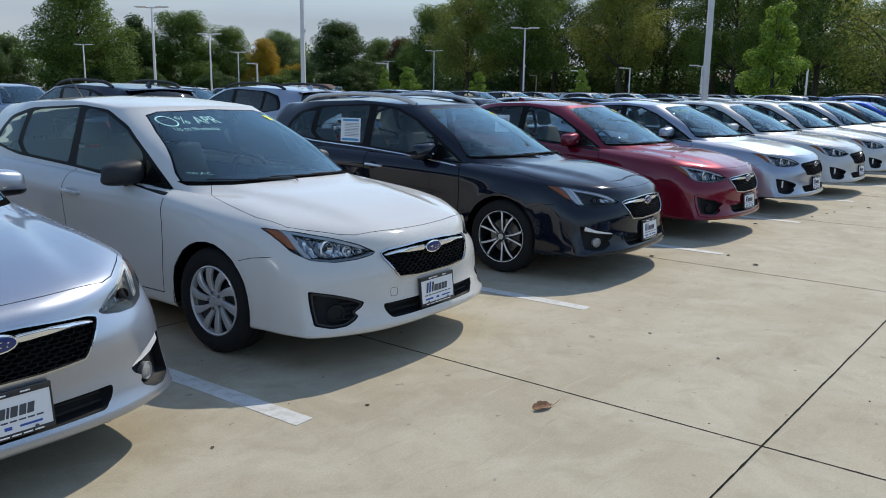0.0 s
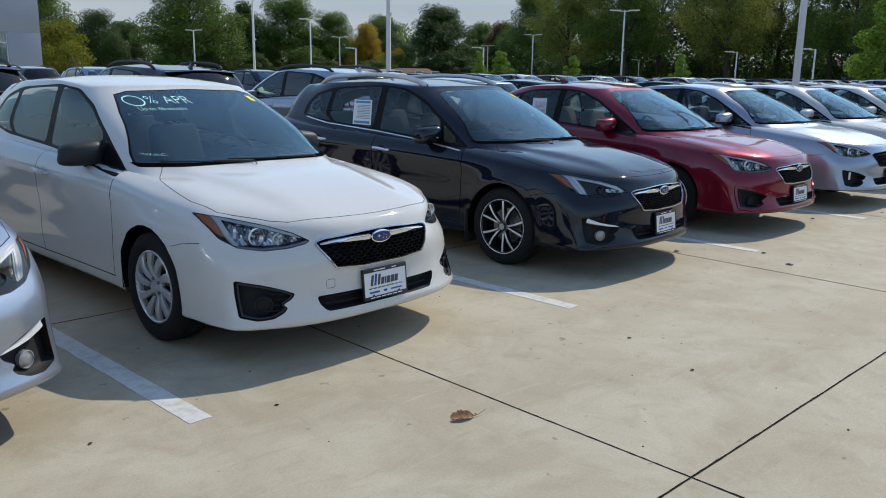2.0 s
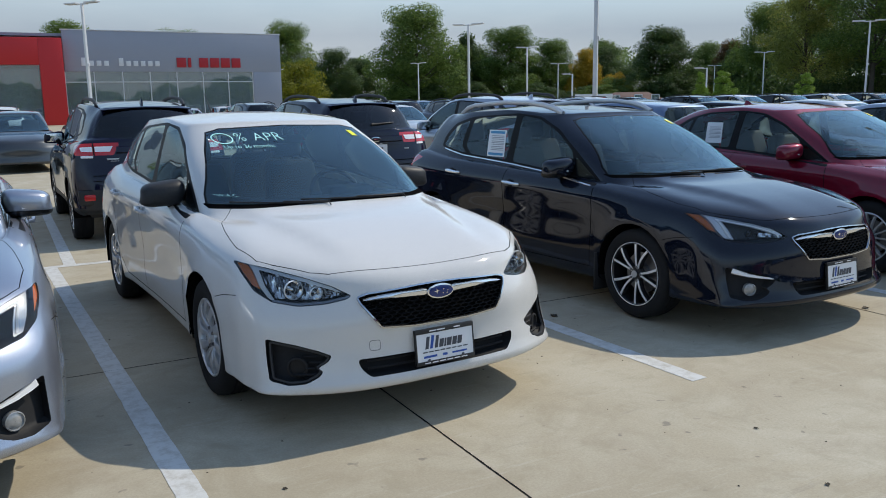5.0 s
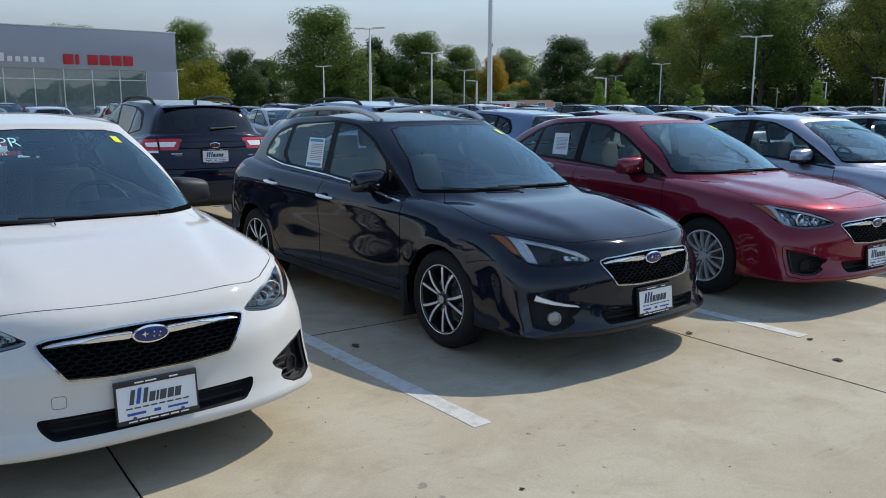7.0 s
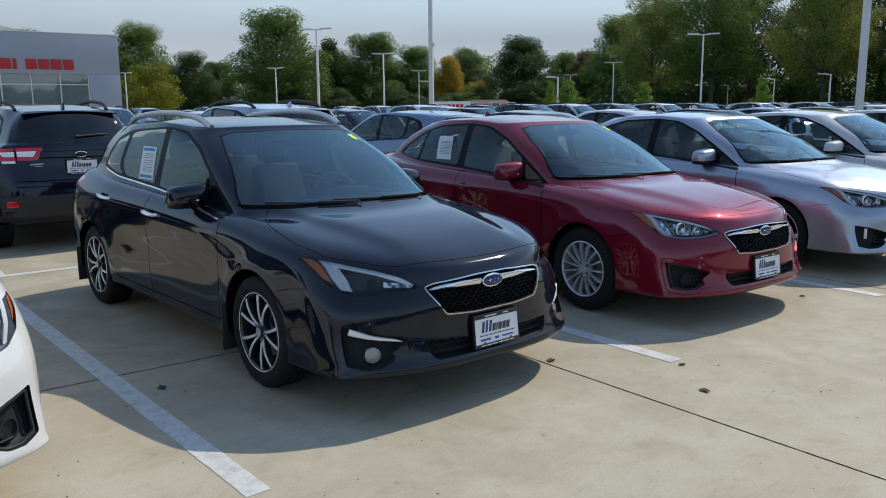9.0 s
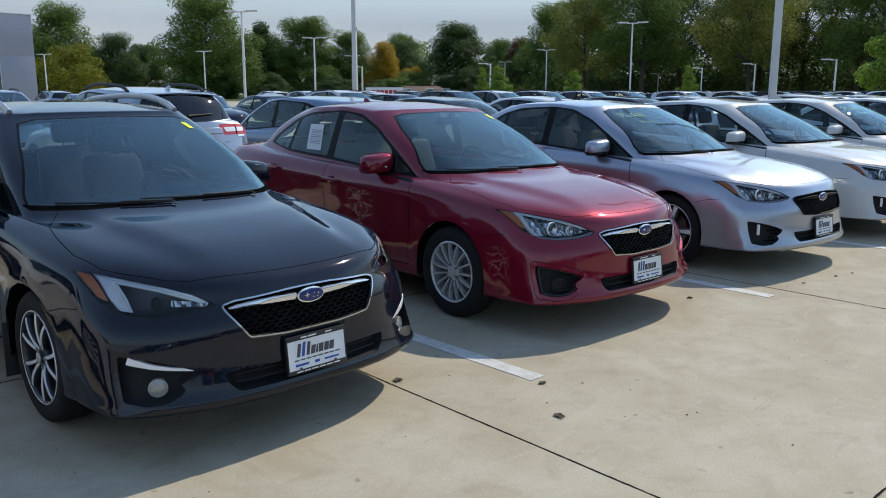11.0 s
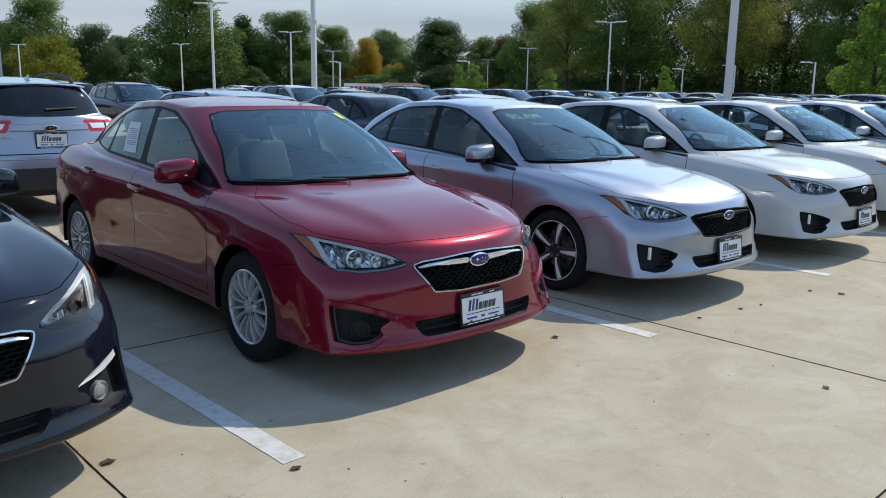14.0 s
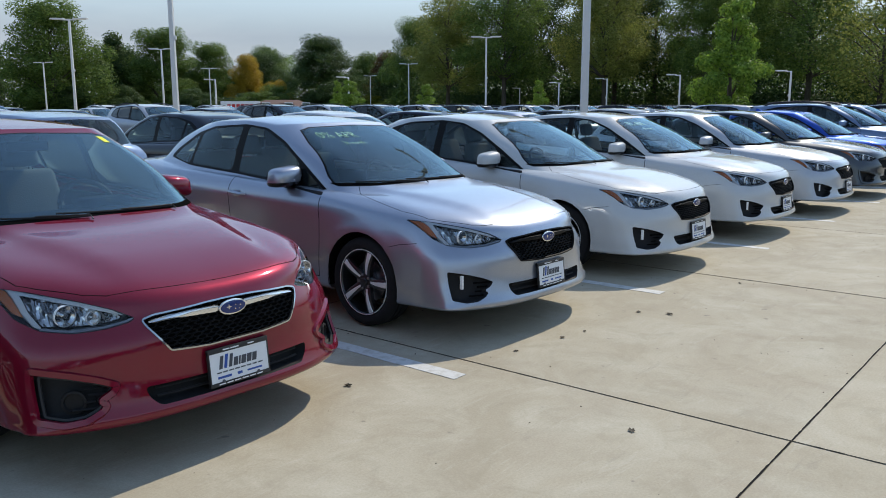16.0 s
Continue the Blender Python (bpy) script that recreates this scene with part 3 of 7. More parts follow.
def build_body(kind, fine=True):
    """Meshes of one kind of car by region name."""
    lift = 0.125 if kind == "suv" else 0.0
    bm = body_grid(kind, 5 if fine else 2, 4 if fine else 2)
    ref = bm.copy()
    bmesh.ops.triangulate(ref, faces=ref.faces)
    ref.normal_update()
    from mathutils.bvhtree import BVHTree
    tree = BVHTree.FromBMesh(ref)
    ref.faces.ensure_lookup_table()
    reg = bm.faces.layers.int.new("region")
    reg = bm.faces.layers.int["region"]
    side = lambda c, n: abs(c.x) > 0.3
    up = lambda poly: [(p[0], p[1] + lift) for p in poly]
    Rg = REGIONS
    tail = 0.165 if kind == "sedan" else 0.0
    # doors, hood and bumpers
    if fine:
        door1 = [(0.46, 0.30), (1.55, 0.29), (1.56, 0.985), (1.62, 1.40), (1.38, 1.37), (1.08, 1.275), (0.76, 1.11), (0.46, 0.90), (0.44, 0.72)]
        door2 = [(1.55, 0.29), (2.18, 0.30), (2.30, 0.44), (2.36, 0.64), (2.46, 0.80), (2.48, 1.02), (2.40, 1.33), (2.2, 1.39), (1.62, 1.40), (1.56, 0.985)]
        if kind == "sedan":
            door2 = [(1.55, 0.29), (2.18, 0.30), (2.30, 0.44), (2.34, 0.64), (2.44, 0.80), (2.44, 1.03), (2.31, 1.31), (2.10, 1.372), (1.62, 1.40), (1.56, 0.985)]
        cut(bm, reg, up(door1), (1, 2), side, Rg["front_door"])
        cut(bm, reg, up(door2), (1, 2), side, Rg["rear_door"])
        hood = [(0.50 * k / 13, -0.872 + 0.075 * (k / 13) ** 2.6) for k in range(14)]
        hood += [(x, on_front(tree, x, z + lift)[0].y) for x, z in ((0.57, 0.760), (0.63, 0.774), (0.69, 0.785), (0.74, 0.797))]
        hood += [(0.768, -0.30), (0.760, -0.18), (0.742, -0.02), (0.716, 0.12), (0.67, 0.21), (0.60, 0.30)]
        poly = hood + [(-x, y) for x, y in hood[:0:-1]]
        top = lambda c, n: n.z > 0.25 and c.y < 0.9 and c.z > 0.7
        cut(bm, reg, poly, (0, 1), top, Rg["hood"])
        cut(bm, reg, strip([(-x, y) for x, y in hood[:0:-1]] + hood, 0.0036), (0, 1), top, Rg["gap"])
        cut(bm, reg, up(strip([(0.46, 0.30), (0.44, 0.72), (0.46, 0.885)], 0.007)), (1, 2), side, Rg["gap"])
        cut(bm, reg, up(strip([(1.55, 0.29), (1.56, 0.985)], 0.007)), (1, 2), side, Rg["gap"])
        cut(bm, reg, up(strip(door2[1:5], 0.007)), (1, 2), side, Rg["gap"])
        cut(bm, reg, up(strip([(0.46, 0.30), (1.55, 0.29), (2.18, 0.30)], 0.007)), (1, 2), side, Rg["gap"])
        # front bumper, split from the fender ahead of the wheel
        bump = [(-1.2, 0.1), (-0.36, 0.1), (-0.36, 0.40), (-0.33, 0.66), (-0.42, 0.72), (-1.2, 0.72)]
        cut(bm, reg, bump, (1, 2), lambda c, n: c.y < 0, Rg["front_bumper"], only=(0,))
        cut(bm, reg, strip([(-0.27, 0.60), (-0.36, 0.625), (-0.50, 0.645)], 0.0035), (1, 2), side, Rg["gap"])
        rb = [(3.05, 0.1), (4.0, 0.1), (4.0, 0.62), (3.25, 0.66), (3.02, 0.62)]
        cut(bm, reg, up(rb), (1, 2), lambda c, n: c.y > 2.7, Rg["rear_bumper"], only=(0,))
    # windows
    outer, front, rear, quarter, corner = windows_of(kind)
    gh = lambda c, n: abs(c.x) > 0.3 and abs(n.x) > 0.3
    cut(bm, reg, up(round_poly(outer, 0.05)), (1, 2), gh, Rg["window_trim"])
    for poly, name in ((front, "front_window"), (rear, "rear_window"), (quarter, "quarter_window"), (corner, "vent_window")):
        cut(bm, reg, up(round_poly(poly, 0.03)), (1, 2), gh, Rg[name])
    ws = lambda c, n: n.y < -0.25 and c.y > 0.1 and c.z > 0.93
    top = 1.374 if kind == "sedan" else 1.388
    shield = [(0, top), (0.42, top - 0.012), (0.512, top - 0.034), (0.578, 1.25), (0.684, 1.02), (0.694, 0.975), (0.50, 0.976), (0, 0.982)]
    cowl = [(0, 1.0), (0.66, 1.0), (0.712, 0.972), (0.70, 0.952), (0.5, 0.958), (0.25, 0.966), (0, 0.969)]
    cut(bm, reg, up(cowl + [(-x, z) for x, z in cowl[-2:0:-1]]), (0, 2), lambda c, n: -0.12 < c.y < 0.75 and n.y < -0.02 and c.z > 0.9, Rg["cowl"])
    edge = [(x * 1.012, 0.98 + (z - 0.98) * 1.014) for x, z in shield]
    cut(bm, reg, up(edge + [(-x, z) for x, z in edge[-2:0:-1]]), (0, 2), ws, Rg["window_trim"])
    cut(bm, reg, up(shield + [(-x, z) for x, z in shield[-2:0:-1]]), (0, 2), ws, Rg["windshield"])
    bg = lambda c, n: n.y > 0.12 and c.y > 2.2 and c.z > 0.95 and abs(n.x) < 0.8
    if kind == "sedan":
        pane = [(0, 1.35), (0.38, 1.338), (0.46, 1.24), (0.52, 1.11), (0.49, 1.09), (0, 1.10)]
    else:
        pane = [(0, 1.378), (0.42, 1.366), (0.50, 1.30), (0.62, 1.10), (0.59, 1.075), (0.3, 1.05), (0, 1.045)]
    cut(bm, reg, up(pane + [(-x, z) for x, z in pane[-2:0:-1]]), (0, 2), bg, Rg["back_glass"])
    if fine:
        # face: lamps, grille and openings
        ff = lambda c, n: n.y < -0.05 and c.y < -0.2 and c.z < 1.0
        cut(bm, reg, up(round_poly(GRILLE, 0.02)), (0, 2), ff, Rg["grille"])
        cut(bm, reg, up(round_poly(INTAKE, 0.02)), (0, 2), ff, Rg["lower_intake"])
        for sgn in (1, -1):
            cut(bm, reg, up([(sgn * x, z) for x, z in round_poly(HEADLAMP, 0.012)]), (0, 2), ff, Rg["headlamp"])
            cut(bm, reg, up([(sgn * x, z) for x, z in round_poly(FOG, 0.012)]), (0, 2), ff, Rg["fog_recess"])
        # tail
        fr = lambda c, n: c.y > 2.95 and c.z > 0.6
        if kind == "sedan":
            lamp = [(3.14, 0.93), (3.3, 0.86), (3.72, 0.84), (3.9, 0.98), (3.5, 1.0), (3.22, 0.99)]
            cut(bm, reg, lamp, (1, 2), lambda c, n: c.y > 2.95 and abs(c.x) > 0.34 and n.z < 0.8, Rg["tail_lamp"])
        else:
            lamp = [(3.02, 0.985), (3.24, 0.878), (3.72, 0.878), (3.8, 1.012), (3.32, 1.012), (3.1, 1.0)]
            cut(bm, reg, up(lamp), (1, 2), lambda c, n: c.y > 2.95 and abs(c.x) > 0.2, Rg["tail_lamp"])
            mid = [(-0.46, 0.83), (0.46, 0.83), (0.37, 0.985), (0.38, 1.06), (-0.38, 1.06), (-0.37, 0.985)]
            cut(bm, reg, up(mid), (0, 2), lambda c, n: c.y > 2.95, 0, only=(Rg["tail_lamp"],))
        if kind == "suv":
            for cy in (0.0, 2.67):
                cut(bm, reg, arc(cy, 0.36, 0.445, 0, 360, 28)[:-1], (1, 2), side, Rg["cladding"])
            cut(bm, reg, [(-1.2, 0.1), (4, 0.1), (4, 0.42), (-1.2, 0.42)], (1, 2), lambda c, n: True, Rg["cladding"], only=(0, 14, 15, 16, 21))
            cut(bm, reg, [(3.3, 0.3), (4, 0.3), (4, 0.63), (3.36, 0.63)], (1, 2), lambda c, n: c.y > 3.0, Rg["cladding"], only=(0, 21))
    for cy in (0.0, 2.67):
        cut(bm, reg, arc(cy, 0.325 + lift * 0.3, ARCH_R + lift * 0.2, 0, 360, 28 if fine else 14)[:-1], (1, 2), lambda c, n: abs(c.x) > 0.5, Rg["arch"])
    # split the regions into meshes, with the normals of the whole smooth body
    names = {v: k for k, v in REGIONS.items()}
    groups = {}
    for f in bm.faces:
        sx = "" if abs(f.calc_center_median().x) < 1e-9 else ("_r" if f.calc_center_median().x > 0 else "_l")
        nm = names[f[reg]]
        key = nm + (sx if nm in ("front_window", "rear_window", "quarter_window", "vent_window", "window_trim", "headlamp", "fog_recess", "front_door", "rear_door", "tail_lamp") else "")
        groups.setdefault(key, []).append([v.co.copy() for v in f.verts])
    out = {}
    for key, faces in groups.items():
        if key.startswith("arch"):
            continue
        index, verts, polys = {}, [], []
        for f in faces:
            ids = []
            for co in f:
                k = (round(co.x, 5), round(co.y, 5), round(co.z, 5))
                if k not in index:
                    index[k] = len(verts)
                    verts.append(co)
                ids.append(index[k])
            if len(set(ids)) == len(ids) and len(ids) > 2:
                polys.append(ids)
        me = bpy.data.meshes.new(key)
        me.from_pydata(verts, [], polys)
        for p in me.polygons:
            p.use_smooth = True
        nors = []
        for co in verts:
            hit, no, fi, d = tree.find_nearest(co)
            f = ref.faces[fi]
            a, b, c = [v.co for v in f.verts]
            area = (b - a).cross(c - a).length or 1e-12
            wa, wb, wc = (b - hit).cross(c - hit).length / area, (c - hit).cross(a - hit).length / area, (a - hit).cross(b - hit).length / area
            q = f.verts[0].normal * wa + f.verts[1].normal * wb + f.verts[2].normal * wc
            nors.append(q.normalized() if q.length > 1e-6 else no)
        me.normals_split_custom_set_from_vertices(nors)
        out[key] = me
    ref.free()
    bm.free()
    return out, tree


BODY = {}


def body(kind, fine=True):
    if (kind, fine) not in BODY:
        BODY[kind, fine] = build_body(kind, fine)
    return BODY[kind, fine]


# ---- car parts ----
def on_front(tree, x, z):
    h = tree.ray_cast(Vector((x, -3, z)), Vector((0, 1, 0)))
    return (h[0], h[1]) if h[0] is not None else (Vector((x, -0.8, z)), Vector((0, -1, 0)))


def on_rear(tree, x, z):
    h = tree.ray_cast(Vector((x, 6, z)), Vector((0, -1, 0)))
    return (h[0], h[1]) if h[0] is not None else (Vector((x, 3.4, z)), Vector((0, 1, 0)))


def on_side(tree, s, y, z):
    h = tree.ray_cast(Vector((3 * s, y, z)), Vector((-s, 0, 0)))
    return (h[0], h[1]) if h[0] is not None else (Vector((0.85 * s, y, z)), Vector((s, 0, 0)))


def recess(me, way, shrink=1.0):
    """The opening's faces set back along a way, with walls round them."""
    bm = bmesh.new()
    bm.from_mesh(me)
    way = Vector(way)
    mid = Vector((0, 0, 0))
    for v in bm.verts:
        mid += v.co
    mid /= len(bm.verts)
    rim = [e for e in bm.edges if e.is_boundary]
    pairs = [[v.co.copy() for v in e.verts] for e in rim]
    move = lambda co: mid + (co - mid) * shrink + way
    for v in bm.verts:
        v.co = move(v.co)
    for a, b in pairs:
        vs = [bm.verts.new(c) for c in (a, b, move(b), move(a))]
        bm.faces.new(vs)
    bmesh.ops.remove_doubles(bm, verts=bm.verts, dist=0.0003)
    bmesh.ops.recalc_face_normals(bm, faces=bm.faces)
    return bm


def ribbon(bm, pts, nors, width, thick):
    """A raised moulding along surface points, width across, thick above."""
    rows = []
    for i, (p, n) in enumerate(zip(pts, nors)):
        w = width[i] if isinstance(width, (list, tuple)) else width
        q0, q1 = pts[max(i - 1, 0)], pts[min(i + 1, len(pts) - 1)]
        d = (q1 - q0).normalized()
        s = d.cross(n).normalized() * (w / 2)
        rows.append([bm.verts.new(c) for c in (p - s - n * 0.002, p - s * 0.7 + n * thick, p + s * 0.7 + n * thick, p + s - n * 0.002)])
    for a, b in zip(rows, rows[1:]):
        for k in range(3):
            bm.faces.new((a[k], a[k + 1], b[k + 1], b[k]))
    bm.faces.new(rows[0][::-1])
    bm.faces.new(rows[-1])
    bmesh.ops.recalc_face_normals(bm, faces=bm.faces)
    return bm


def front_line(tree, pts, lift=0.0, step=0.02):
    P, N = [], []
    for (x0, z0), (x1, z1) in zip(pts, pts[1:]):
        n = max(1, int(math.hypot(x1 - x0, z1 - z0) / step))
        for k in range(n):
            p, no = on_front(tree, x0 + (x1 - x0) * k / n, z0 + (z1 - z0) * k / n + lift)
            P.append(p)
            N.append(no)
    p, no = on_front(tree, pts[-1][0], pts[-1][1] + lift)
    return P + [p], N + [no]


def mirrored(me, name):
    bm = bmesh.new()
    bm.from_mesh(me)
    for v in bm.verts:
        v.co.x *= -1
    bmesh.ops.reverse_faces(bm, faces=bm.faces)
    return smooth(mesh_of(bm, name))


def inlay(me, s, lift, poly, way, skirt):
    """A piece of a lamp: a field of its face, set back or proud, with sides of its own."""
    bm = bmesh.new()
    bm.from_mesh(me)
    bm.faces.layers.int.new("in")
    reg = bm.faces.layers.int["in"]
    cut(bm, reg, [(s * x, z + lift) for x, z in round_poly(poly, 0.006)], (0, 2), lambda c, n: True, 1)
    bmesh.ops.delete(bm, geom=[f for f in bm.faces if f[reg] == 0], context="FACES")
    for v in bm.verts:
        v.co += Vector((way[0] * s, way[1], 0))
    d = Vector((0, skirt, 0))
    for e in [e for e in bm.edges if e.is_boundary]:
        a, b = [v.co.copy() for v in e.verts]
        bm.faces.new([bm.verts.new(c) for c in (a, b, b + d, a + d)])
    return bm


def ring_at(p, r):
    bm = lathe(bmesh.new(), [(r * 1.05, 0.012), (r * 1.04, 0.0), (r * 0.99, -0.001), (r * 0.95, 0.008)], 24, axis="y")
    for v in bm.verts:
        v.co += p + Vector((0, 0.016, 0))
    return bm


KIT = {}


def kit(key, make):
    """A shared mesh, made once."""
    if key not in KIT:
        r = make()
        KIT[key] = smooth(mesh_of(r, key[0] if isinstance(key, tuple) else key)) if isinstance(r, bmesh.types.BMesh) else r
    return KIT[key]


# wheels: the outer face looks along +x
def tyre_mesh(rr, R=0.318, fine=True):
    prof = [(rr - 0.004, -0.012), (rr + 0.010, 0.001), (rr + 0.03, 0.006), ((rr + R) / 2, 0.010), (R - 0.022, 0.004), (R - 0.008, -0.010), (R - 0.002, -0.028),
            (R, -0.052), (R - 0.006, -0.054), (R - 0.006, -0.060), (R, -0.062), (R, -0.098), (R - 0.006, -0.100), (R - 0.006, -0.106), (R, -0.108), (R, -0.15), (R - 0.01, -0.185), (R - 0.03, -0.2), (rr, -0.19)]
    return lathe(bmesh.new(), prof if fine else [prof[i] for i in (0, 2, 4, 6, 7, 15, 17)], 48 if fine else 20)


def rim_mesh(rr, n=48):
    return lathe(bmesh.new(), [(rr + 0.002, -0.006), (rr + 0.003, 0.0), (rr - 0.004, 0.004), (rr - 0.010, 0.0), (rr - 0.014, -0.012), (rr - 0.020, -0.10), (rr - 0.03, -0.17), (rr - 0.05, -0.18)][::1 if n > 30 else 2], n)


def spoke_mesh(r0, r1, w0, w1, a1=0.0, x0=-0.018, x1=-0.004, deep=0.03, crown=0.012):
    """A tapered spoke from the hub (up +z) to the rim, leaning by a1 degrees."""
    bm = bmesh.new()
    rows = []
    for i in range(5):
        t = i / 4
        r, w, a = r0 + (r1 - r0) * t, w0 + (w1 - w0) * t, radians(a1 * t)
        x = x0 + (x1 - x0) * t + crown * math.sin(math.pi * t)
        c = Vector((0, math.sin(a) * r, math.cos(a) * r))
        s = Vector((0, math.cos(a), -math.sin(a))) * (w / 2)
        rows.append([bm.verts.new(q) for q in (c - s + Vector((x - deep, 0, 0)), c - s + Vector((x - 0.004, 0, 0)), c - s * 0.8 + Vector((x, 0, 0)), c + s * 0.8 + Vector((x, 0, 0)), c + s + Vector((x - 0.004, 0, 0)), c + s + Vector((x - deep, 0, 0)))])
    for p, q in zip(rows, rows[1:]):
        for k in range(5):
            bm.faces.new((p[k], p[k + 1], q[k + 1], q[k]))
    bm.faces.new(rows[-1])
    bm.faces.new(rows[0][::-1])
    bmesh.ops.recalc_face_normals(bm, faces=bm.faces)
    return bm


def hub_mesh(r):
    return lathe(bmesh.new(), [(r, -0.05), (r, -0.022), (r * 0.9, -0.014), (r * 0.5, -0.012), (0.030, -0.012), (0.029, -0.004), (0.024, 0.0), (0.001, 0.001)], 24)


def add_wheel(car, x, y, style, R=0.318, turn=0.0, detail=True):
    s = 1 if x > 0 else -1
    rr = {"cover": 0.208, "duo": 0.222, "multi": 0.212, "star": 0.232, "plain": 0.212, "dark": 0.222}[style]
    metal = {"cover": ALLOY, "duo": DARK_ALLOY, "multi": ALLOY, "star": DARK_ALLOY, "plain": ALLOY, "dark": DARK_ALLOY}[style]
    m = pose(x, y, R, 0, 0, 0 if s > 0 else 180) @ pose(0, 0, 0, turn)

    def far_rim():
        bm = lathe(rim_mesh(rr, 20), [(rr - 0.012, -0.03), (0.1, -0.012), (0.05, -0.002), (0.001, 0.0)], 16)
        for k in range(5):
            me = mesh_of(spoke_mesh(0.03, rr - 0.008, 0.05, 0.035), "s")
            me.transform(pose(0, 0, 0, 72 * k))
            bm.from_mesh(me)
            bpy.data.meshes.remove(me)
        return bm

    w = part("wheel", kit(("wheel_rim", rr, detail), (lambda: rim_mesh(rr, 48)) if detail else far_rim), metal, car, m=m)
    if style in ("duo", "star", "dark"):
        part("rim_lip", kit(("lip", rr), lambda: lathe(bmesh.new(), [(rr + 0.003, -0.001), (rr + 0.001, 0.005), (rr - 0.004, 0.003), (rr - 0.006, -0.006)], 48)), MACHINED, w)
    part("tyre", kit(("tyre", rr, R, detail), lambda: tyre_mesh(rr, R, detail)), RUBBER, w)
    if not detail:
        return
    part("brake_disc", kit("brake_disc", lambda: lathe(bmesh.new(), [(0.145, -0.09), (0.145, -0.075), (0.08, -0.075), (0.078, -0.05), (0.001, -0.05)], 32)), STEEL, w)
    part("hub", kit(("hub", style), lambda: hub_mesh(0.062 if style in ("cover", "multi") else 0.056)), metal, w)
    off = 0 if style == "duo" else 36
    for k in range(5):
        part("wheel_nut", kit("nut", lambda: lathe(bmesh.new(), [(0.010, -0.02), (0.010, -0.006), (0.006, -0.003), (0.001, -0.003)], 8)), STEEL, w, m=pose(0, math.sin(radians(72 * k + off)) * 0.05, math.cos(radians(72 * k + off)) * 0.05))
    part("centre_cap", kit("cap", lambda: lathe(bmesh.new(), [(0.026, 0.0), (0.025, 0.004), (0.012, 0.006), (0.001, 0.006)], 20)), DARK_ALLOY if style in ("star", "dark") else ALLOY, w)
    if style == "cover":
        for k in range(10):
            part("spoke", kit("blade", lambda: spoke_mesh(0.05, 0.204, 0.022, 0.060, 12, deep=0.02, crown=0.016)), ALLOY, w, m=pose(0, 0, 0, 36 * k))
        part("cover_back", kit("cover_back", lambda: lathe(bmesh.new(), [(0.204, -0.035), (0.05, -0.04)], 32)), DARK_ALLOY, w)
    elif style == "multi":
        for k in range(5):
            for off, lean in ((-24, 0), (0, 0), (24, 0)):
                part("spoke", kit(("thin_spoke", off), lambda: spoke_mesh(0.05, 0.208, 0.012, 0.015, lean, deep=0.03, crown=0.016)), ALLOY, w, m=pose(0, 0, 0, 72 * k - off))
    elif style == "duo":
        for k in range(5):
            for lean in (-8, 8):
                sp = part("spoke", kit(("v_spoke", lean), lambda: spoke_mesh(0.045, 0.217, 0.022, 0.024, lean, deep=0.035, crown=0.012)), DARK_ALLOY, w, m=pose(0, 0, 0, 72 * k - lean))
                part("machined_face", kit(("v_face", lean), lambda: spoke_mesh(0.040, 0.216, 0.013, 0.020, lean, x0=-0.013, x1=-0.001, deep=0.006, crown=0.012)), MACHINED, w, m=pose(0, 0, 0, 72 * k - lean))
    else:
        for k in range(5):
            part("spoke", kit(("wide_spoke", style), lambda: spoke_mesh(0.045, 0.226, 0.062, 0.070, 0, deep=0.035, crown=0.012)), DARK_ALLOY, w, m=pose(0, 0, 0, 72 * k))
            part("machined_face", kit(("wide_face", style), lambda: spoke_mesh(0.055, 0.225, 0.018, 0.042, 0, x0=-0.014, x1=0.0, deep=0.006, crown=0.012)), MACHINED, w, m=pose(0, 0, 0, 72 * k))


def mirror_mesh():
    """A door mirror's shell on the +x side, its glass to the rear (+y)."""
    bm = bmesh.new()
    r = bmesh.ops.create_uvsphere(bm, u_segments=20, v_segments=12, radius=1)
    for v in bm.verts:
        x, y, z = v.co
        sq = lambda q, e: math.copysign(abs(q) ** e, q)
        x, z = sq(x, 0.5), sq(z, 0.55)
        y = sq(y, 0.7)
        if y > 0:
            y *= 0.22
        taper = 1.0 - 0.22 * (x + 1) / 2 * (1 if z > 0 else 0.7)
        v.co = Vector((x * 0.126 + 0.02 * max(0, -z), y * 0.11 + 0.012 * x, z * 0.084 * taper - 0.006 * x))
    return bm


def seat_mesh(w=0.46, recline=18):
    bm = bmesh.new()
    box(bm, -w / 2, -0.25, 0.0, w / 2, 0.25, 0.16, 0.05, 3)
    b = bmesh.new()
    box(b, -w / 2, -0.06, 0.0, w / 2, 0.07, 0.58, 0.05, 3)
    for v in b.verts:
        t = max(0, v.co.z / 0.58)
        v.co.x *= 1 - 0.22 * t * t
    me = mesh_of(b, "t")
    me.transform(pose(0, 0.25, 0.10, -recline))
    bm.from_mesh(me)
    bpy.data.meshes.remove(me)
    return bm


def headrest_mesh():
    bm = bmesh.new()
    box(bm, -0.12, -0.045, 0.0, 0.12, 0.045, 0.17, 0.04, 3)
    for sx in (-0.05, 0.05):
        tube(bm, [(sx, 0, -0.08), (sx, 0, 0.02)], 0.007, 6)
    return bm


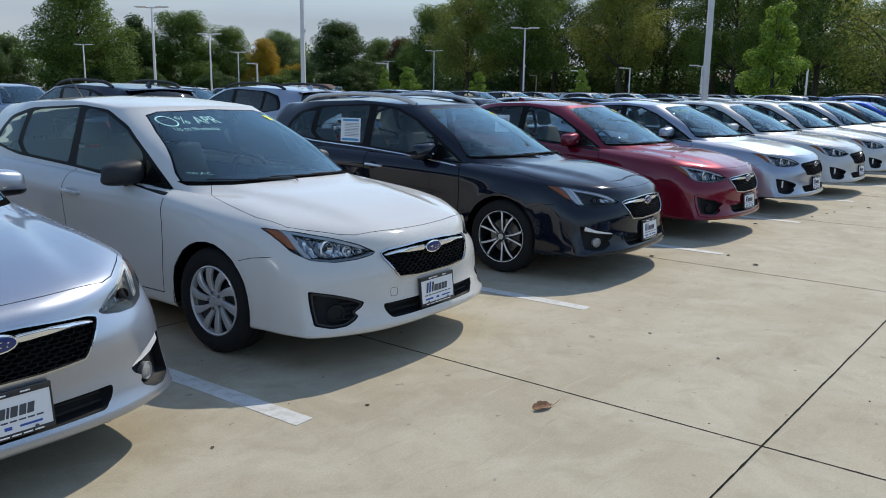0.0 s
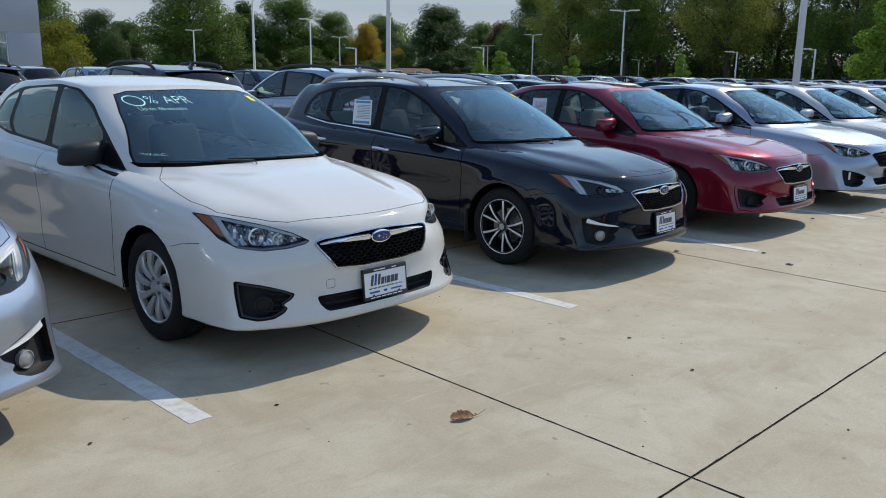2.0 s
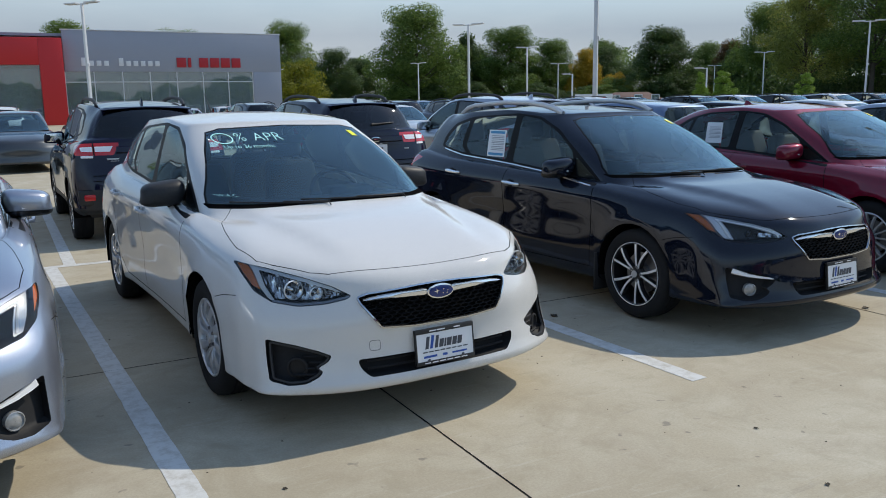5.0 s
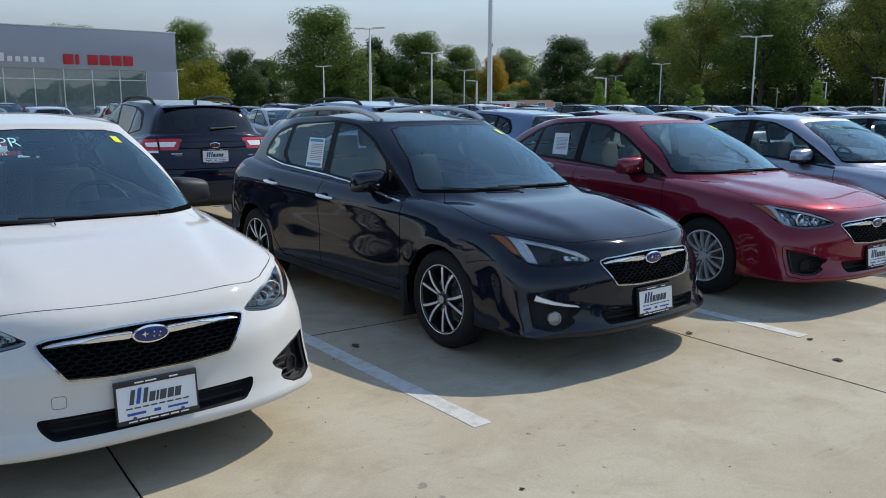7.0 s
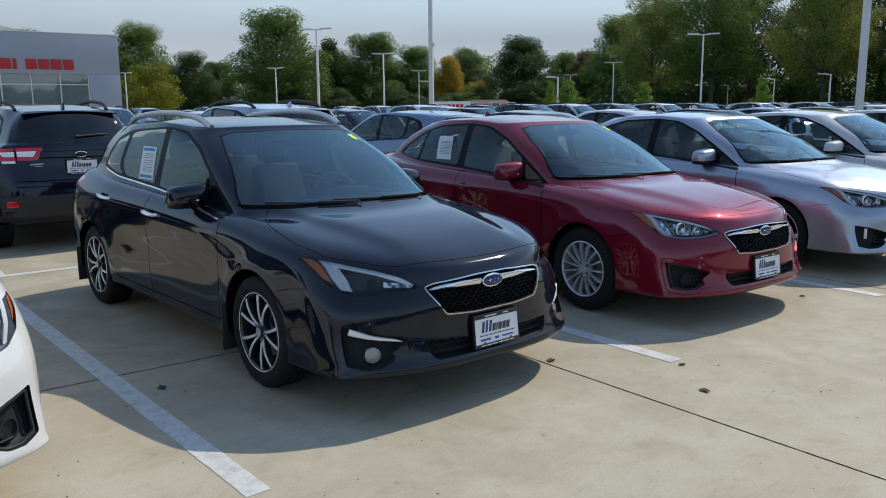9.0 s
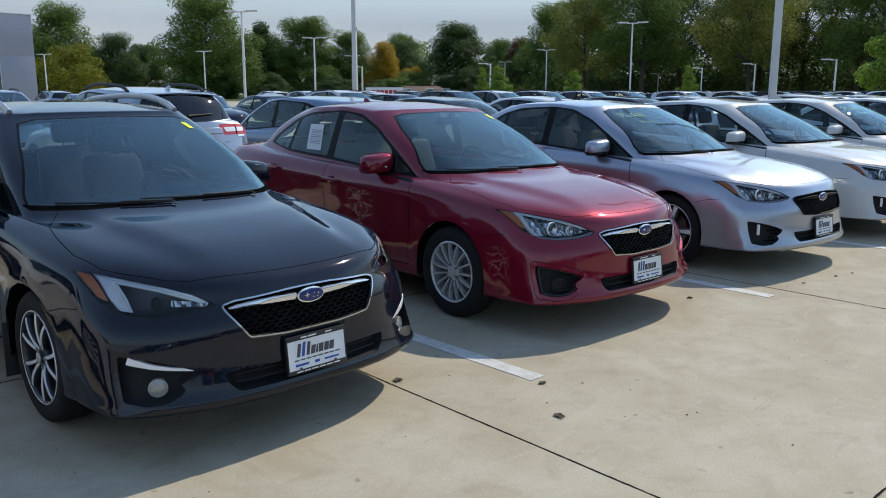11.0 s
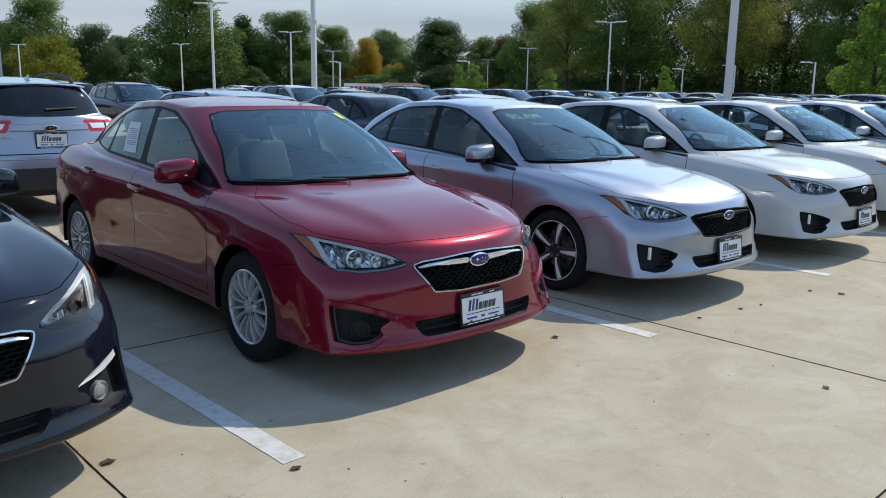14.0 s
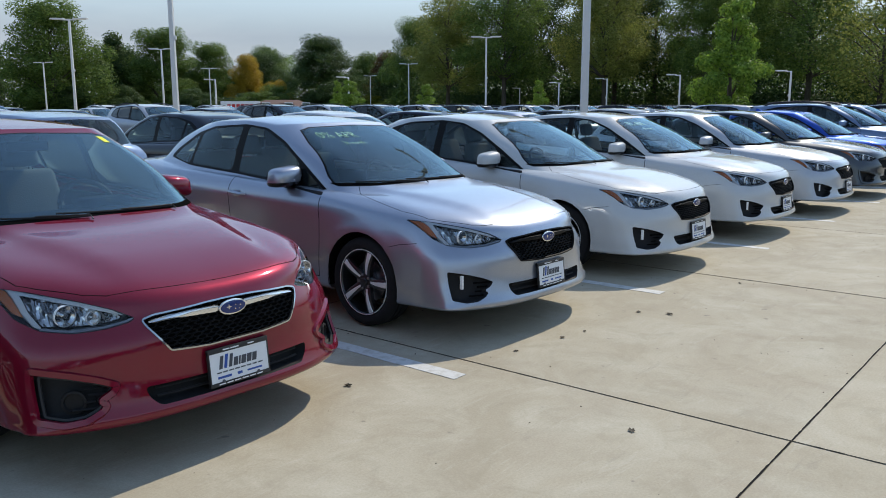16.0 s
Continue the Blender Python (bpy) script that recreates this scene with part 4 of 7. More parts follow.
def honeycomb(tree, lift, poly, back=0.012):
    """Rows of flat six-sided rings behind the grille opening."""
    bm = bmesh.new()
    cw, ch = 0.046, 0.0165
    for row in range(-1, 14):
        for col in range(-11, 12):
            cx = col * cw + (cw / 2 if row % 2 else 0)
            cz = 0.485 + row * ch
            if not inside(poly, cx, cz):
                continue
            p, n = on_front(tree, cx, cz + lift)
            o, i = [], []
            for k in range(6):
                a = radians(60 * k + 30)
                dx, dz = math.cos(a) * cw * 0.577, math.sin(a) * ch * 0.62
                o.append(bm.verts.new((cx + dx, p.y + back, cz + lift + dz)))
                i.append(bm.verts.new((cx + dx * 0.84, p.y + back + 0.009, cz + lift + dz * 0.76)))
            for k in range(6):
                bm.faces.new((o[k], o[(k + 1) % 6], i[(k + 1) % 6], i[k]))
    bmesh.ops.recalc_face_normals(bm, faces=bm.faces)
    return bm


def oval(bm, p, rx, rz, depth, n=28):
    """A domed oval, facing -y."""
    rings = []
    for f, d in ((1.0, 0.0), (0.98, -depth * 0.6), (0.7, -depth), (0.02, -depth * 1.15)):
        rings.append([bm.verts.new((p[0] + math.cos(2 * math.pi * k / n) * rx * f, p[1] + d, p[2] + math.sin(2 * math.pi * k / n) * rz * f)) for k in range(n)])
    for a, b in zip(rings, rings[1:]):
        for k in range(n):
            bm.faces.new((a[k], a[(k + 1) % n], b[(k + 1) % n], b[k]))
    bmesh.ops.recalc_face_normals(bm, faces=bm.faces)
    return bm


def add_plate(car, p, rz=0.0, tilt=0.0):
    """A dealer's plate in its frame: the print as plain bars."""
    m = Matrix.Translation(p) @ pose(0, 0, 0, tilt, 0, rz)

    def frame_mesh():
        bm = bmesh.new()
        box(bm, -0.163, -0.006, 0.064, 0.163, 0.012, 0.086, 0.002)
        box(bm, -0.163, -0.006, -0.086, 0.163, 0.012, -0.068, 0.002)
        box(bm, -0.163, -0.0055, -0.077, -0.156, 0.0115, 0.077, 0.002)
        box(bm, 0.156, -0.0055, -0.077, 0.163, 0.0115, 0.077, 0.002)
        return bm

    # the print: pale bars on the frame's bands, the large word as slanted bars with a taller blue first one, and small bars below
    bars = [(x0, x1, 0.072, 0.0775, 0, 2) for x0, x1 in ((-0.085, -0.05), (-0.044, 0.0), (0.05, 0.085))]
    bars += [(-0.12 + 0.041 * q, -0.087 + 0.041 * q, -0.0795, -0.0745, 0, 2) for q in range(6)]
    bars += [(x, x + w, -0.010, -0.010 + h, 0.2, c) for x, w, h, c in ((-0.112, 0.017, 0.058, 0), (-0.086, 0.015, 0.062, 1), (-0.060, 0.016, 0.058, 0), (-0.036, 0.023, 0.038, 0), (-0.008, 0.009, 0.038, 0), (0.006, 0.025, 0.038, 0), (0.037, 0.024, 0.038, 0), (0.066, 0.024, 0.038, 0))]
    bars += [(-0.125 + 0.032 * q, -0.100 + 0.032 * q, -0.028, -0.0225, 0, 0) for q in range(8)]
    bars += [(-0.122, -0.050, -0.053, -0.043, 0, 1), (0.036, 0.118, -0.052, -0.044, 0, 1), (-0.018, 0.008, -0.054, -0.042, 0, 1)]

    def bar_mesh(x0, x1, z0, z1, lean):
        bm = bmesh.new()
        y0, y1 = (-0.0062, -0.0072) if abs(z0 + z1) > 0.13 else (-0.0032, -0.0046)
        lo = [bm.verts.new((x + (z - z0) * lean, y0, z)) for x, z in ((x0, z0), (x1, z0), (x1, z1), (x0, z1))]
        hi = [bm.verts.new((v.co.x, y1, v.co.z)) for v in lo]
        bm.faces.new(hi)
        for q in range(4):
            bm.faces.new((lo[q], lo[(q + 1) % 4], hi[(q + 1) % 4], hi[q]))
        bmesh.ops.recalc_face_normals(bm, faces=bm.faces)
        return bm

    pl = part("licence_plate", kit("plate_frame", frame_mesh), PLASTIC, car, "black plastic frame with a white dealer plate", m=m)
    part("plate_face", kit("plate_face", lambda: boxm(-0.157, -0.003, -0.079, 0.157, 0.004, 0.079)), PLATE_WHITE, pl)
    for q, (x0, x1, z0, z1, lean, blue) in enumerate(bars):
        part("print_bar", kit(("print_bar", q), lambda: bar_mesh(x0, x1, z0, z1, lean)), (INK, INK_BLUE, PLATE_WHITE)[blue], pl)
    for sx in (-0.095, 0.095):
        part("bolt", kit("plate_bolt", lambda: oval(bmesh.new(), (0, 0, 0), 0.008, 0.008, 0.003, 10)), INK, pl, m=pose(sx, -0.0055, -0.066))


def text_mesh(body_text, size):
    cu = bpy.data.curves.new("text", "FONT")
    cu.body, cu.size, cu.resolution_u = body_text, size, 3
    cu.offset = -0.012 * size
    ob = bpy.data.objects.new("text", cu)
    scene.collection.objects.link(ob)
    dg = bpy.context.evaluated_depsgraph_get()
    me = bpy.data.meshes.new_from_object(ob.evaluated_get(dg))
    bpy.data.objects.remove(ob)
    return me


def chalk(car, tree, lines, mat, lift=0.0):
    """Writing on the windshield: (text, x, z, size, slant)."""
    for text, x, z, size, wide in lines:
        if text == "0":                      # a large drawn oval
            me = bpy.data.meshes.new("text")
            ring = [(size * (0.62 + k * math.cos(2 * math.pi * q / 28)), size * (0.36 + (k - 0.05) * 0.95 * math.sin(2 * math.pi * q / 28)), 0) for k in (0.50, 0.435) for q in range(28)]
            me.from_pydata(ring, [], [(q, (q + 1) % 28, 28 + (q + 1) % 28, 28 + q) for q in range(28)])
        else:
            me = text_mesh(text, size)
        for v in me.vertices:
            px, pz = x + v.co.x * wide, z + v.co.y * 0.62 + lift
            h = tree.ray_cast(Vector((px, -3, pz)), Vector((0, 1, 0)))
            if h[0] is not None:
                v.co = h[0] + h[1] * 0.003
        me.materials.clear()
        ob = part("window_writing", me, mat, car, "hand-written chalk letters on the windshield")


def sheet_on_side(car, tree, s, y0, y1, z0, z1, mats, lean=0.0):
    """A printed paper behind a side window."""
    nrow = 7
    paper = bmesh.new()
    grid = []
    for i in range(5):
        row = []
        for j in range(nrow):
            y, z = y0 + (y1 - y0) * i / 4 + lean * j / (nrow - 1), z0 + (z1 - z0) * j / (nrow - 1)
            p, n = on_side(tree, s, y, z)
            row.append(paper.verts.new(p + n * 0.003))
        grid.append(row)
    for i in range(4):
        for j in range(nrow - 1):
            paper.faces.new((grid[i][j], grid[i + 1][j], grid[i + 1][j + 1], grid[i][j + 1]))
    sh = part("window_sticker", paper, PAPER, car, "white printed paper on a window")
    ink = bmesh.new()
    bars = [(0.86, 0.95, 0), (0.05, 0.14, 0)] if mats == "blue" else []
    bars += [(q, q + 0.025, 1) for q in (0.76, 0.7, 0.64, 0.56, 0.5, 0.44, 0.36, 0.3, 0.24)]
    pb = {0: bmesh.new(), 1: bmesh.new()}
    for a, b, kind in bars:
        vs = []
        for fy, fz in ((0.08, a), (0.92 if kind == 0 else 0.8, a), (0.92 if kind == 0 else 0.8, b), (0.08, b)):
            y, z = y0 + (y1 - y0) * fy + lean * fz, z0 + (z1 - z0) * fz
            p, n = on_side(tree, s, y, z)
            vs.append(pb[kind].verts.new(p + n * 0.0055))
        pb[kind].faces.new(vs)
    ink.free()
    for kind, b in pb.items():
        if len(b.faces):
            part("print", b, PAPER_BLUE if kind == 0 else PAPER_GREY, sh)
        else:
            b.free()


GLASS_OF = {"windshield": WINDSHIELD, "back_glass": SIDE_GLASS, "front_window": SIDE_GLASS, "rear_window": SIDE_GLASS, "quarter_window": SIDE_GLASS, "vent_window": SIDE_GLASS}


def make_car(kind, color, m, label, wheels="multi", face="chrome", lamp="halogen", fog="plain", mirrors=None, handles="body", rails=None, antenna="fin",
             writing=None, sticker=None, yellow=False, group="", seats=FABRIC, flaps=False, tail_only=False, sunroof=False):
    lift = 0.125 if kind == "suv" else 0.0
    meshes, tree = body(kind)
    col = PAINT[color]
    car = new("suv" if kind == "suv" else "hatchback_car" if kind == "hatch" else "sedan_car")
    car.matrix_basis = m
    tagged(car, label, "car", group)
    parts = {}
    for key, me in meshes.items():
        base = key[:-2] if key[-2:] in ("_l", "_r") else key
        if base in ("grille", "fog_recess", "lower_intake"):
            continue
        mat = GLASS_OF.get(base, col)
        if kind == "suv" and base in ("back_glass", "quarter_window", "rear_window"):
            mat = DARK_GLASS
        mat = {"window_trim": TRIM, "cowl": GAP, "gap": GAP, "headlamp": LENS, "tail_lamp": RED_LENS, "cladding": PLASTIC}.get(base, mat)
        nm = {"gap": "shut_line", "headlamp": "headlamp_lens", "window_trim": "window_surround"}.get(base, base)
        parts[key] = part(nm, me, mat, car)
    # face
    way = (0, 0.045, 0)
    gr = part("grille", kit(("grille", kind), lambda: recess(meshes["grille"], way, 0.97)), GAP, car, "black honeycomb grille")
    part("grille_mesh", kit(("grille_mesh", kind), lambda: honeycomb(tree, lift, round_poly(GRILLE, 0.02))), PLASTIC, gr)
    ring = round_poly(GRILLE, 0.012)

    def rim_of():
        P, N = front_line(tree, ring + [ring[0]], lift)
        return ribbon(bmesh.new(), P, N, 0.011, 0.009)

    part("grille_frame", kit(("grille_frame", kind), rim_of), FRAME_CHROME if face == "chrome" else TRIM, gr)

    def wing_of(s):
        def f():
            bm = bmesh.new()
            rows = []
            for x, zt, zb in ((0.070, 0.660, 0.632), (0.085, 0.662, 0.628), (0.20, 0.662, 0.632), (0.30, 0.656, 0.632), (0.355, 0.648, 0.629), (0.384, 0.640, 0.633)):
                p, n = on_front(tree, s * x, (zt + zb) / 2 + lift)
                rows.append([bm.verts.new((s * x, p.y + dy, z + lift)) for z, dy in ((zt, 0.006), (zt - 0.004, -0.006), ((zt + zb) / 2, -0.009), (zb + 0.004, -0.004), (zb, 0.008))])
            for a, b in zip(rows, rows[1:]):
                for k in range(4):
                    bm.faces.new((a[k], a[k + 1], b[k + 1], b[k]))
            bmesh.ops.recalc_face_normals(bm, faces=bm.faces)
            return bm
        return f

    for s in (-1, 1):
        part("grille_wing", kit(("wing", kind, s), wing_of(s)), CHROME if face == "chrome" else TRIM, gr)
    ep, en = on_front(tree, 0, 0.642 + lift)
    em = part("emblem", kit(("emblem_rim", kind), lambda: oval(bmesh.new(), ep + Vector((0, -0.006, 0)), 0.074, 0.036, 0.008)), CHROME, gr, "oval emblem with a chrome rim")
    part("emblem_field", kit(("emblem", kind), lambda: oval(bmesh.new(), ep + Vector((0, -0.012, 0)), 0.066, 0.029, 0.006)), EMBLEM, em)

    def sparks():
        bm = bmesh.new()
        for dx, dz, r in ((-0.026, 0.003, 0.016), (0.010, 0.009, 0.006), (0.034, 0.004, 0.006), (0.008, -0.010, 0.006), (0.030, -0.010, 0.006)):
            c = ep + Vector((dx, -0.0192, dz))
            vs = [bm.verts.new(c + Vector((math.cos(radians(45 * k)) * r * (1 if k % 2 == 0 else 0.28), 0, math.sin(radians(45 * k)) * r * (0.8 if k % 2 == 0 else 0.22)))) for k in range(8)]
            bm.faces.new(vs[::-1])
        return bm

    part("emblem_star", kit(("emblem_star", kind), sparks), CHROME, em)
    part("lower_intake", kit(("lower_intake", kind), lambda: recess(meshes["lower_intake"], (0, 0.07, 0), 0.96)), DEEP, car)

    def slats():
        bm = bmesh.new()
        for z in (0.318, 0.352):
            pts = []
            for k in range(15):
                x = -0.38 + 0.76 * k / 14
                p, n = on_front(tree, x, z + lift)
                pts.append(p + Vector((0, 0.03, 0)))
            tube(bm, pts, 0.006, 6)
        return bm

    part("intake_grid", kit(("intake_grid", kind), slats), DEEP, car)
    # lamps
    for key, s in (("headlamp_r", 1), ("headlamp_l", -1)):
        me = meshes[key]
        lens = parts[key]
        part("lamp_housing", kit(("lamp_housing", kind, s), lambda: recess(me, (-0.03 * s, 0.075, 0), 0.95)), LAMP_INNER, lens, "inner lamp housing")

        part("side_marker", kit(("amber", kind, s), lambda: inlay(me, s, lift, ([(0.803, 0.785), (0.778, 0.780), (0.772, 0.735), (0.762, 0.68), (0.785, 0.695), (0.803, 0.75)] if s < 0 else [(0.808, 0.787), (0.794, 0.783), (0.790, 0.735), (0.787, 0.70), (0.808, 0.75)]), (-0.0030, 0.010), 0.02)), AMBER, lens, "amber side marker")
        if lamp == "halogen":
            part("lamp_bezel", kit(("bezel", kind, s), lambda: inlay(me, s, lift, [(0.772, 0.784), (0.60, 0.737), (0.50, 0.698), (0.46, 0.672), (0.50, 0.684), (0.60, 0.720), (0.750, 0.764), (0.745, 0.70), (0.722, 0.638), (0.740, 0.640), (0.765, 0.70)], (-0.0036, 0.012), 0.02)), LAMP_SATIN, lens, "pale satin strip")
            part("reflector_panel", kit(("reflector", kind, s), lambda: inlay(me, s, lift, [(0.47, 0.668), (0.60, 0.712), (0.746, 0.757), (0.741, 0.70), (0.718, 0.635), (0.62, 0.633), (0.54, 0.638), (0.47, 0.652)], (-0.018, 0.058), 0.01)), REEDED, lens, "bright reeded reflector")
            part("lamp_lip", kit(("lip", kind, s), lambda: inlay(me, s, lift, [(0.735, 0.640), (0.645, 0.628), (0.54, 0.637), (0.455, 0.654), (0.440, 0.660), (0.43, 0.657), (0.45, 0.647), (0.54, 0.628), (0.645, 0.619), (0.732, 0.631)], (-0.0036, 0.010), 0.02)), LAMP_PALE, lens, "grey lower rim of the lamp")
            bowls = ((0.640, 0.682, 0.044), (0.558, 0.670, 0.030), (0.506, 0.663, 0.015))
        else:
            part("lamp_bezel", kit(("led_bezel", kind, s), lambda: inlay(me, s, lift, [(0.768, 0.783), (0.60, 0.738), (0.50, 0.700), (0.455, 0.670), (0.47, 0.663), (0.53, 0.687), (0.60, 0.714), (0.718, 0.746), (0.704, 0.690), (0.700, 0.638), (0.738, 0.645), (0.758, 0.70)], (-0.0036, 0.012), 0.02)), LAMP_CHROME, lens, "pale satin strip")
            part("light_guide", kit(("led_guide", kind, s), lambda: inlay(me, s, lift, [(0.738, 0.763), (0.60, 0.727), (0.51, 0.692), (0.512, 0.686), (0.60, 0.719), (0.726, 0.752), (0.708, 0.650), (0.719, 0.650)], (-0.0024, 0.008), 0.004)), WHITE_LENS, lens)
            part("reflector_panel", kit(("led_segment", kind, s), lambda: inlay(me, s, lift, [(0.446, 0.667), (0.575, 0.682), (0.578, 0.656), (0.46, 0.650)], (-0.0042, 0.014), 0.02)), REEDED, lens, "bright ribbed reflector")
            bowls = ((0.615, 0.672, 0.028),)
        for bi, (x, z, r) in enumerate(bowls):
            p, n = on_front(tree, s * x, z + lift)

            def bowl(p=p, r=r):
                bm = lathe(bmesh.new(), [(r, 0.0), (r * 1.04, 0.003), (r * 0.95, 0.006), (r * 0.7, 0.024), (r * 0.3, 0.034), (r * 0.28, 0.010), (r * 0.12, 0.006), (0.001, 0.006)], 20, axis="y")
                for v in bm.verts:
                    v.co += p + Vector((0, 0.016, 0))
                return bm

            part("lamp_bowl", kit(("bowl", kind, lamp, s, bi), bowl), REFLECTOR if lamp == "halogen" else GLOSS_BLACK, lens)
            if lamp == "halogen" and bi < 2:
                part("bowl_ring", kit(("bowl_ring", kind, s, bi), lambda p=p, r=r: ring_at(p, r)), LAMP_SATIN, lens)
        # corner opening of the bumper
        fm = meshes["fog_recess_" + key[-1]]
        fr = part("fog_recess", kit(("fog", kind, s), lambda: recess(fm, (-0.012 * s, 0.055, 0), 0.93)), DEEP, car, "black plastic bumper corner insert")

        def ribs():
            bm = bmesh.new()
            for z, xa, xb in ((0.398, 0.555, 0.66), (0.372, 0.575, 0.64), (0.345, 0.62, 0.66), (0.318, 0.61, 0.70)):
                pts = []
                for k in range(6):
                    p, n = on_front(tree, s * (xa + (xb - xa) * k / 5), z + lift)
                    pts.append(p - n * 0.022)
                tube(bm, pts, 0.008, 6, 0.6)
            return bm

        def lining():
            cx, cz = 0.67, 0.37
            ring = [(s * (cx + (x - cx) * 0.90), cz + (z - cz) * 0.86) for x, z in round_poly(FOG, 0.012)]
            P, N = front_line(tree, ring + [ring[0]], lift)
            return ribbon(bmesh.new(), [q - w * 0.012 for q, w in zip(P, N)], N, 0.013, 0.005)

        p, n = on_front(tree, s * 0.690, 0.350 + lift)
        if fog == "plain":
            def border():
                cx, cz = 0.66, 0.37
                ring = [(s * (cx + (x - cx) * 1.07), cz + (z - cz) * 1.09) for x, z in round_poly(FOG, 0.012)]
                P, N = front_line(tree, ring + [ring[0]], lift)
                return ribbon(bmesh.new(), P, N, 0.034, 0.013)

            if color != "white":
                part("insert_border", kit(("border", kind, s), border), col, fr)
            part("insert_ribs", kit(("ribs", kind, s), ribs), DEEP, fr)

            def plug():
                bm = lathe(bmesh.new(), [(0.050, 0.0), (0.049, -0.006), (0.040, -0.008), (0.036, 0.004), (0.001, 0.006)], 24, axis="y")
                turn = Vector((0, -1, 0)).rotation_difference(Vector((n.x, n.y, 0)).normalized()).to_matrix()
                for v in bm.verts:
                    v.co = turn @ v.co + p - n * 0.024
                return bm

            part("insert_frame", kit(("lining", kind, s), lining), PLASTIC, fr, "dark grey frame of the insert")
            part("blank_cover", kit(("plug", kind, s), plug), DEEP, fr)
        elif fog == "lamp":
            def blade():
                P, N = [], []
                for x, z in ((0.755, 0.455), (0.735, 0.445), (0.68, 0.425), (0.62, 0.413), (0.56, 0.404), (0.52, 0.398)):
                    q, nn = on_front(tree, s * x, z + lift)
                    P.append(q + Vector((0, 0.012, 0)))
                    N.append(nn)
                return ribbon(bmesh.new(), P, N, [0.042, 0.036, 0.024, 0.018, 0.014, 0.009], 0.010)

            part("chrome_blade", kit(("blade_trim", kind, s), blade), SATIN_CHROME, fr, "bright chrome trim blade")

            def foglamp():
                bm = lathe(bmesh.new(), [(0.040, 0.02), (0.040, -0.004), (0.036, -0.006), (0.033, 0.0), (0.031, -0.001), (0.018, -0.006), (0.001, -0.007)], 24, axis="y")
                turn = Vector((0, -1, 0)).rotation_difference(Vector((n.x * 0.7, n.y, 0)).normalized()).to_matrix()
                for v in bm.verts:
                    v.co = turn @ v.co + p - n * 0.026 + Vector((-0.008 * s, 0, -0.010))
                return bm

            part("fog_lamp", kit(("fog_lamp", kind, s), foglamp), FOG_LENS, fr, "round fog lamp")
        else:
            part("insert_ribs", kit(("ribs", kind, s), ribs), GAP, fr)
            pd, n = on_front(tree, s * 0.715, 0.40 + lift)
            part("running_light", boxm(pd.x - 0.010, pd.y + 0.010, pd.z - 0.045, pd.x + 0.010, pd.y + 0.03, pd.z + 0.045, 0.004), WHITE_LENS, fr)
    if color == "white":
        def cover():
            ring = round_poly([(-0.375, 0.452), (-0.325, 0.452), (-0.325, 0.405), (-0.375, 0.405)], 0.012)
            P, N = front_line(tree, ring + [ring[0]], lift)
            return ribbon(bmesh.new(), P, N, 0.0035, 0.001)

        part("tow_eye_cover", cover(), LAMP_PALE, parts["front_bumper"], "small square cover in the bumper")
    pp, n = on_front(tree, 0, 0.385 + lift)
    add_plate(car, (0.0, pp.y - 0.022, 0.388 + lift), 0.0, -6)
    # doors: handles and mirrors
    hm = CHROME if handles == "chrome" else col
    for s in (-1, 1):
        for y, z in ((1.43, 0.848), (2.33, 0.890)):
            p, n = on_side(tree, s, y, z + lift)
            door = parts[("front_door" if y < 1.55 else "rear_door") + ("_r" if s > 0 else "_l")]

            def handle(p=p, s=s):
                bm = bmesh.new()
                pts = [(p.x - 0.004 * s, p.y - 0.10, p.z - 0.004), (p.x + 0.022 * s, p.y - 0.085, p.z - 0.003), (p.x + 0.032 * s, p.y, p.z + 0.004), (p.x + 0.024 * s, p.y + 0.075, p.z + 0.009), (p.x - 0.004 * s, p.y + 0.09, p.z + 0.009)]
                return tube(bm, pts, [0.010, 0.013, 0.015, 0.015, 0.011], 8)

            part("door_handle", kit(("handle", kind, s, y), handle), hm, door)

            def cup(p=p, s=s, n=n):
                bm = lathe(bmesh.new(), [(0.052, 0.0025), (0.046, 0.0045), (0.001, 0.0035)], 18)
                for v in bm.verts:
                    v.co = Vector((p.x + s * v.co.x + 0.0 * s, p.y + 0.01 + v.co.y * 0.9, p.z + v.co.z * 0.62))
                if s < 0:
                    bmesh.ops.reverse_faces(bm, faces=bm.faces)
                return bm

            part("handle_cup", kit(("cup", kind, s, y), cup), TRIM if color in ("black", "navy") else col, door)
        mm = {"black": PLASTIC, None: col}.get(mirrors, col)
        base = Vector((s * 0.850, 0.868, 1.010 + lift))
        mesh_m = kit("mirror_r", mirror_mesh) if s > 0 else kit("mirror_l", lambda: mirrored(kit("mirror_r", mirror_mesh), "mirror_l"))
        mo = part("door_mirror", mesh_m, mm, car, m=Matrix.Translation(base))

        def stalk(s=s):
            bm = bmesh.new()
            tube(bm, [(-s * 0.13, 0.0, -0.125), (-s * 0.09, 0.01, -0.118), (-s * 0.055, 0.015, -0.085), (-s * 0.035, 0.01, -0.03)], [0.034, 0.034, 0.036, 0.046], 10, 0.7)
            return bm

        part("mirror_stalk", kit(("stalk", s), stalk), TRIM, mo)
        if face == "dark" or lamp == "led":
            def under(s=s):
                bm = bmesh.new()
                bm.from_mesh(mesh_m)
                bmesh.ops.delete(bm, geom=[f for f in bm.faces if f.calc_center_median().z > -0.028], context="FACES")
                for v in bm.verts:
                    v.co = Vector((v.co.x * 1.015, v.co.y * 1.03, v.co.z * 1.03))
                return bm

            part("mirror_underside", kit(("mirror_under", s), under), GLOSS_BLACK, mo)
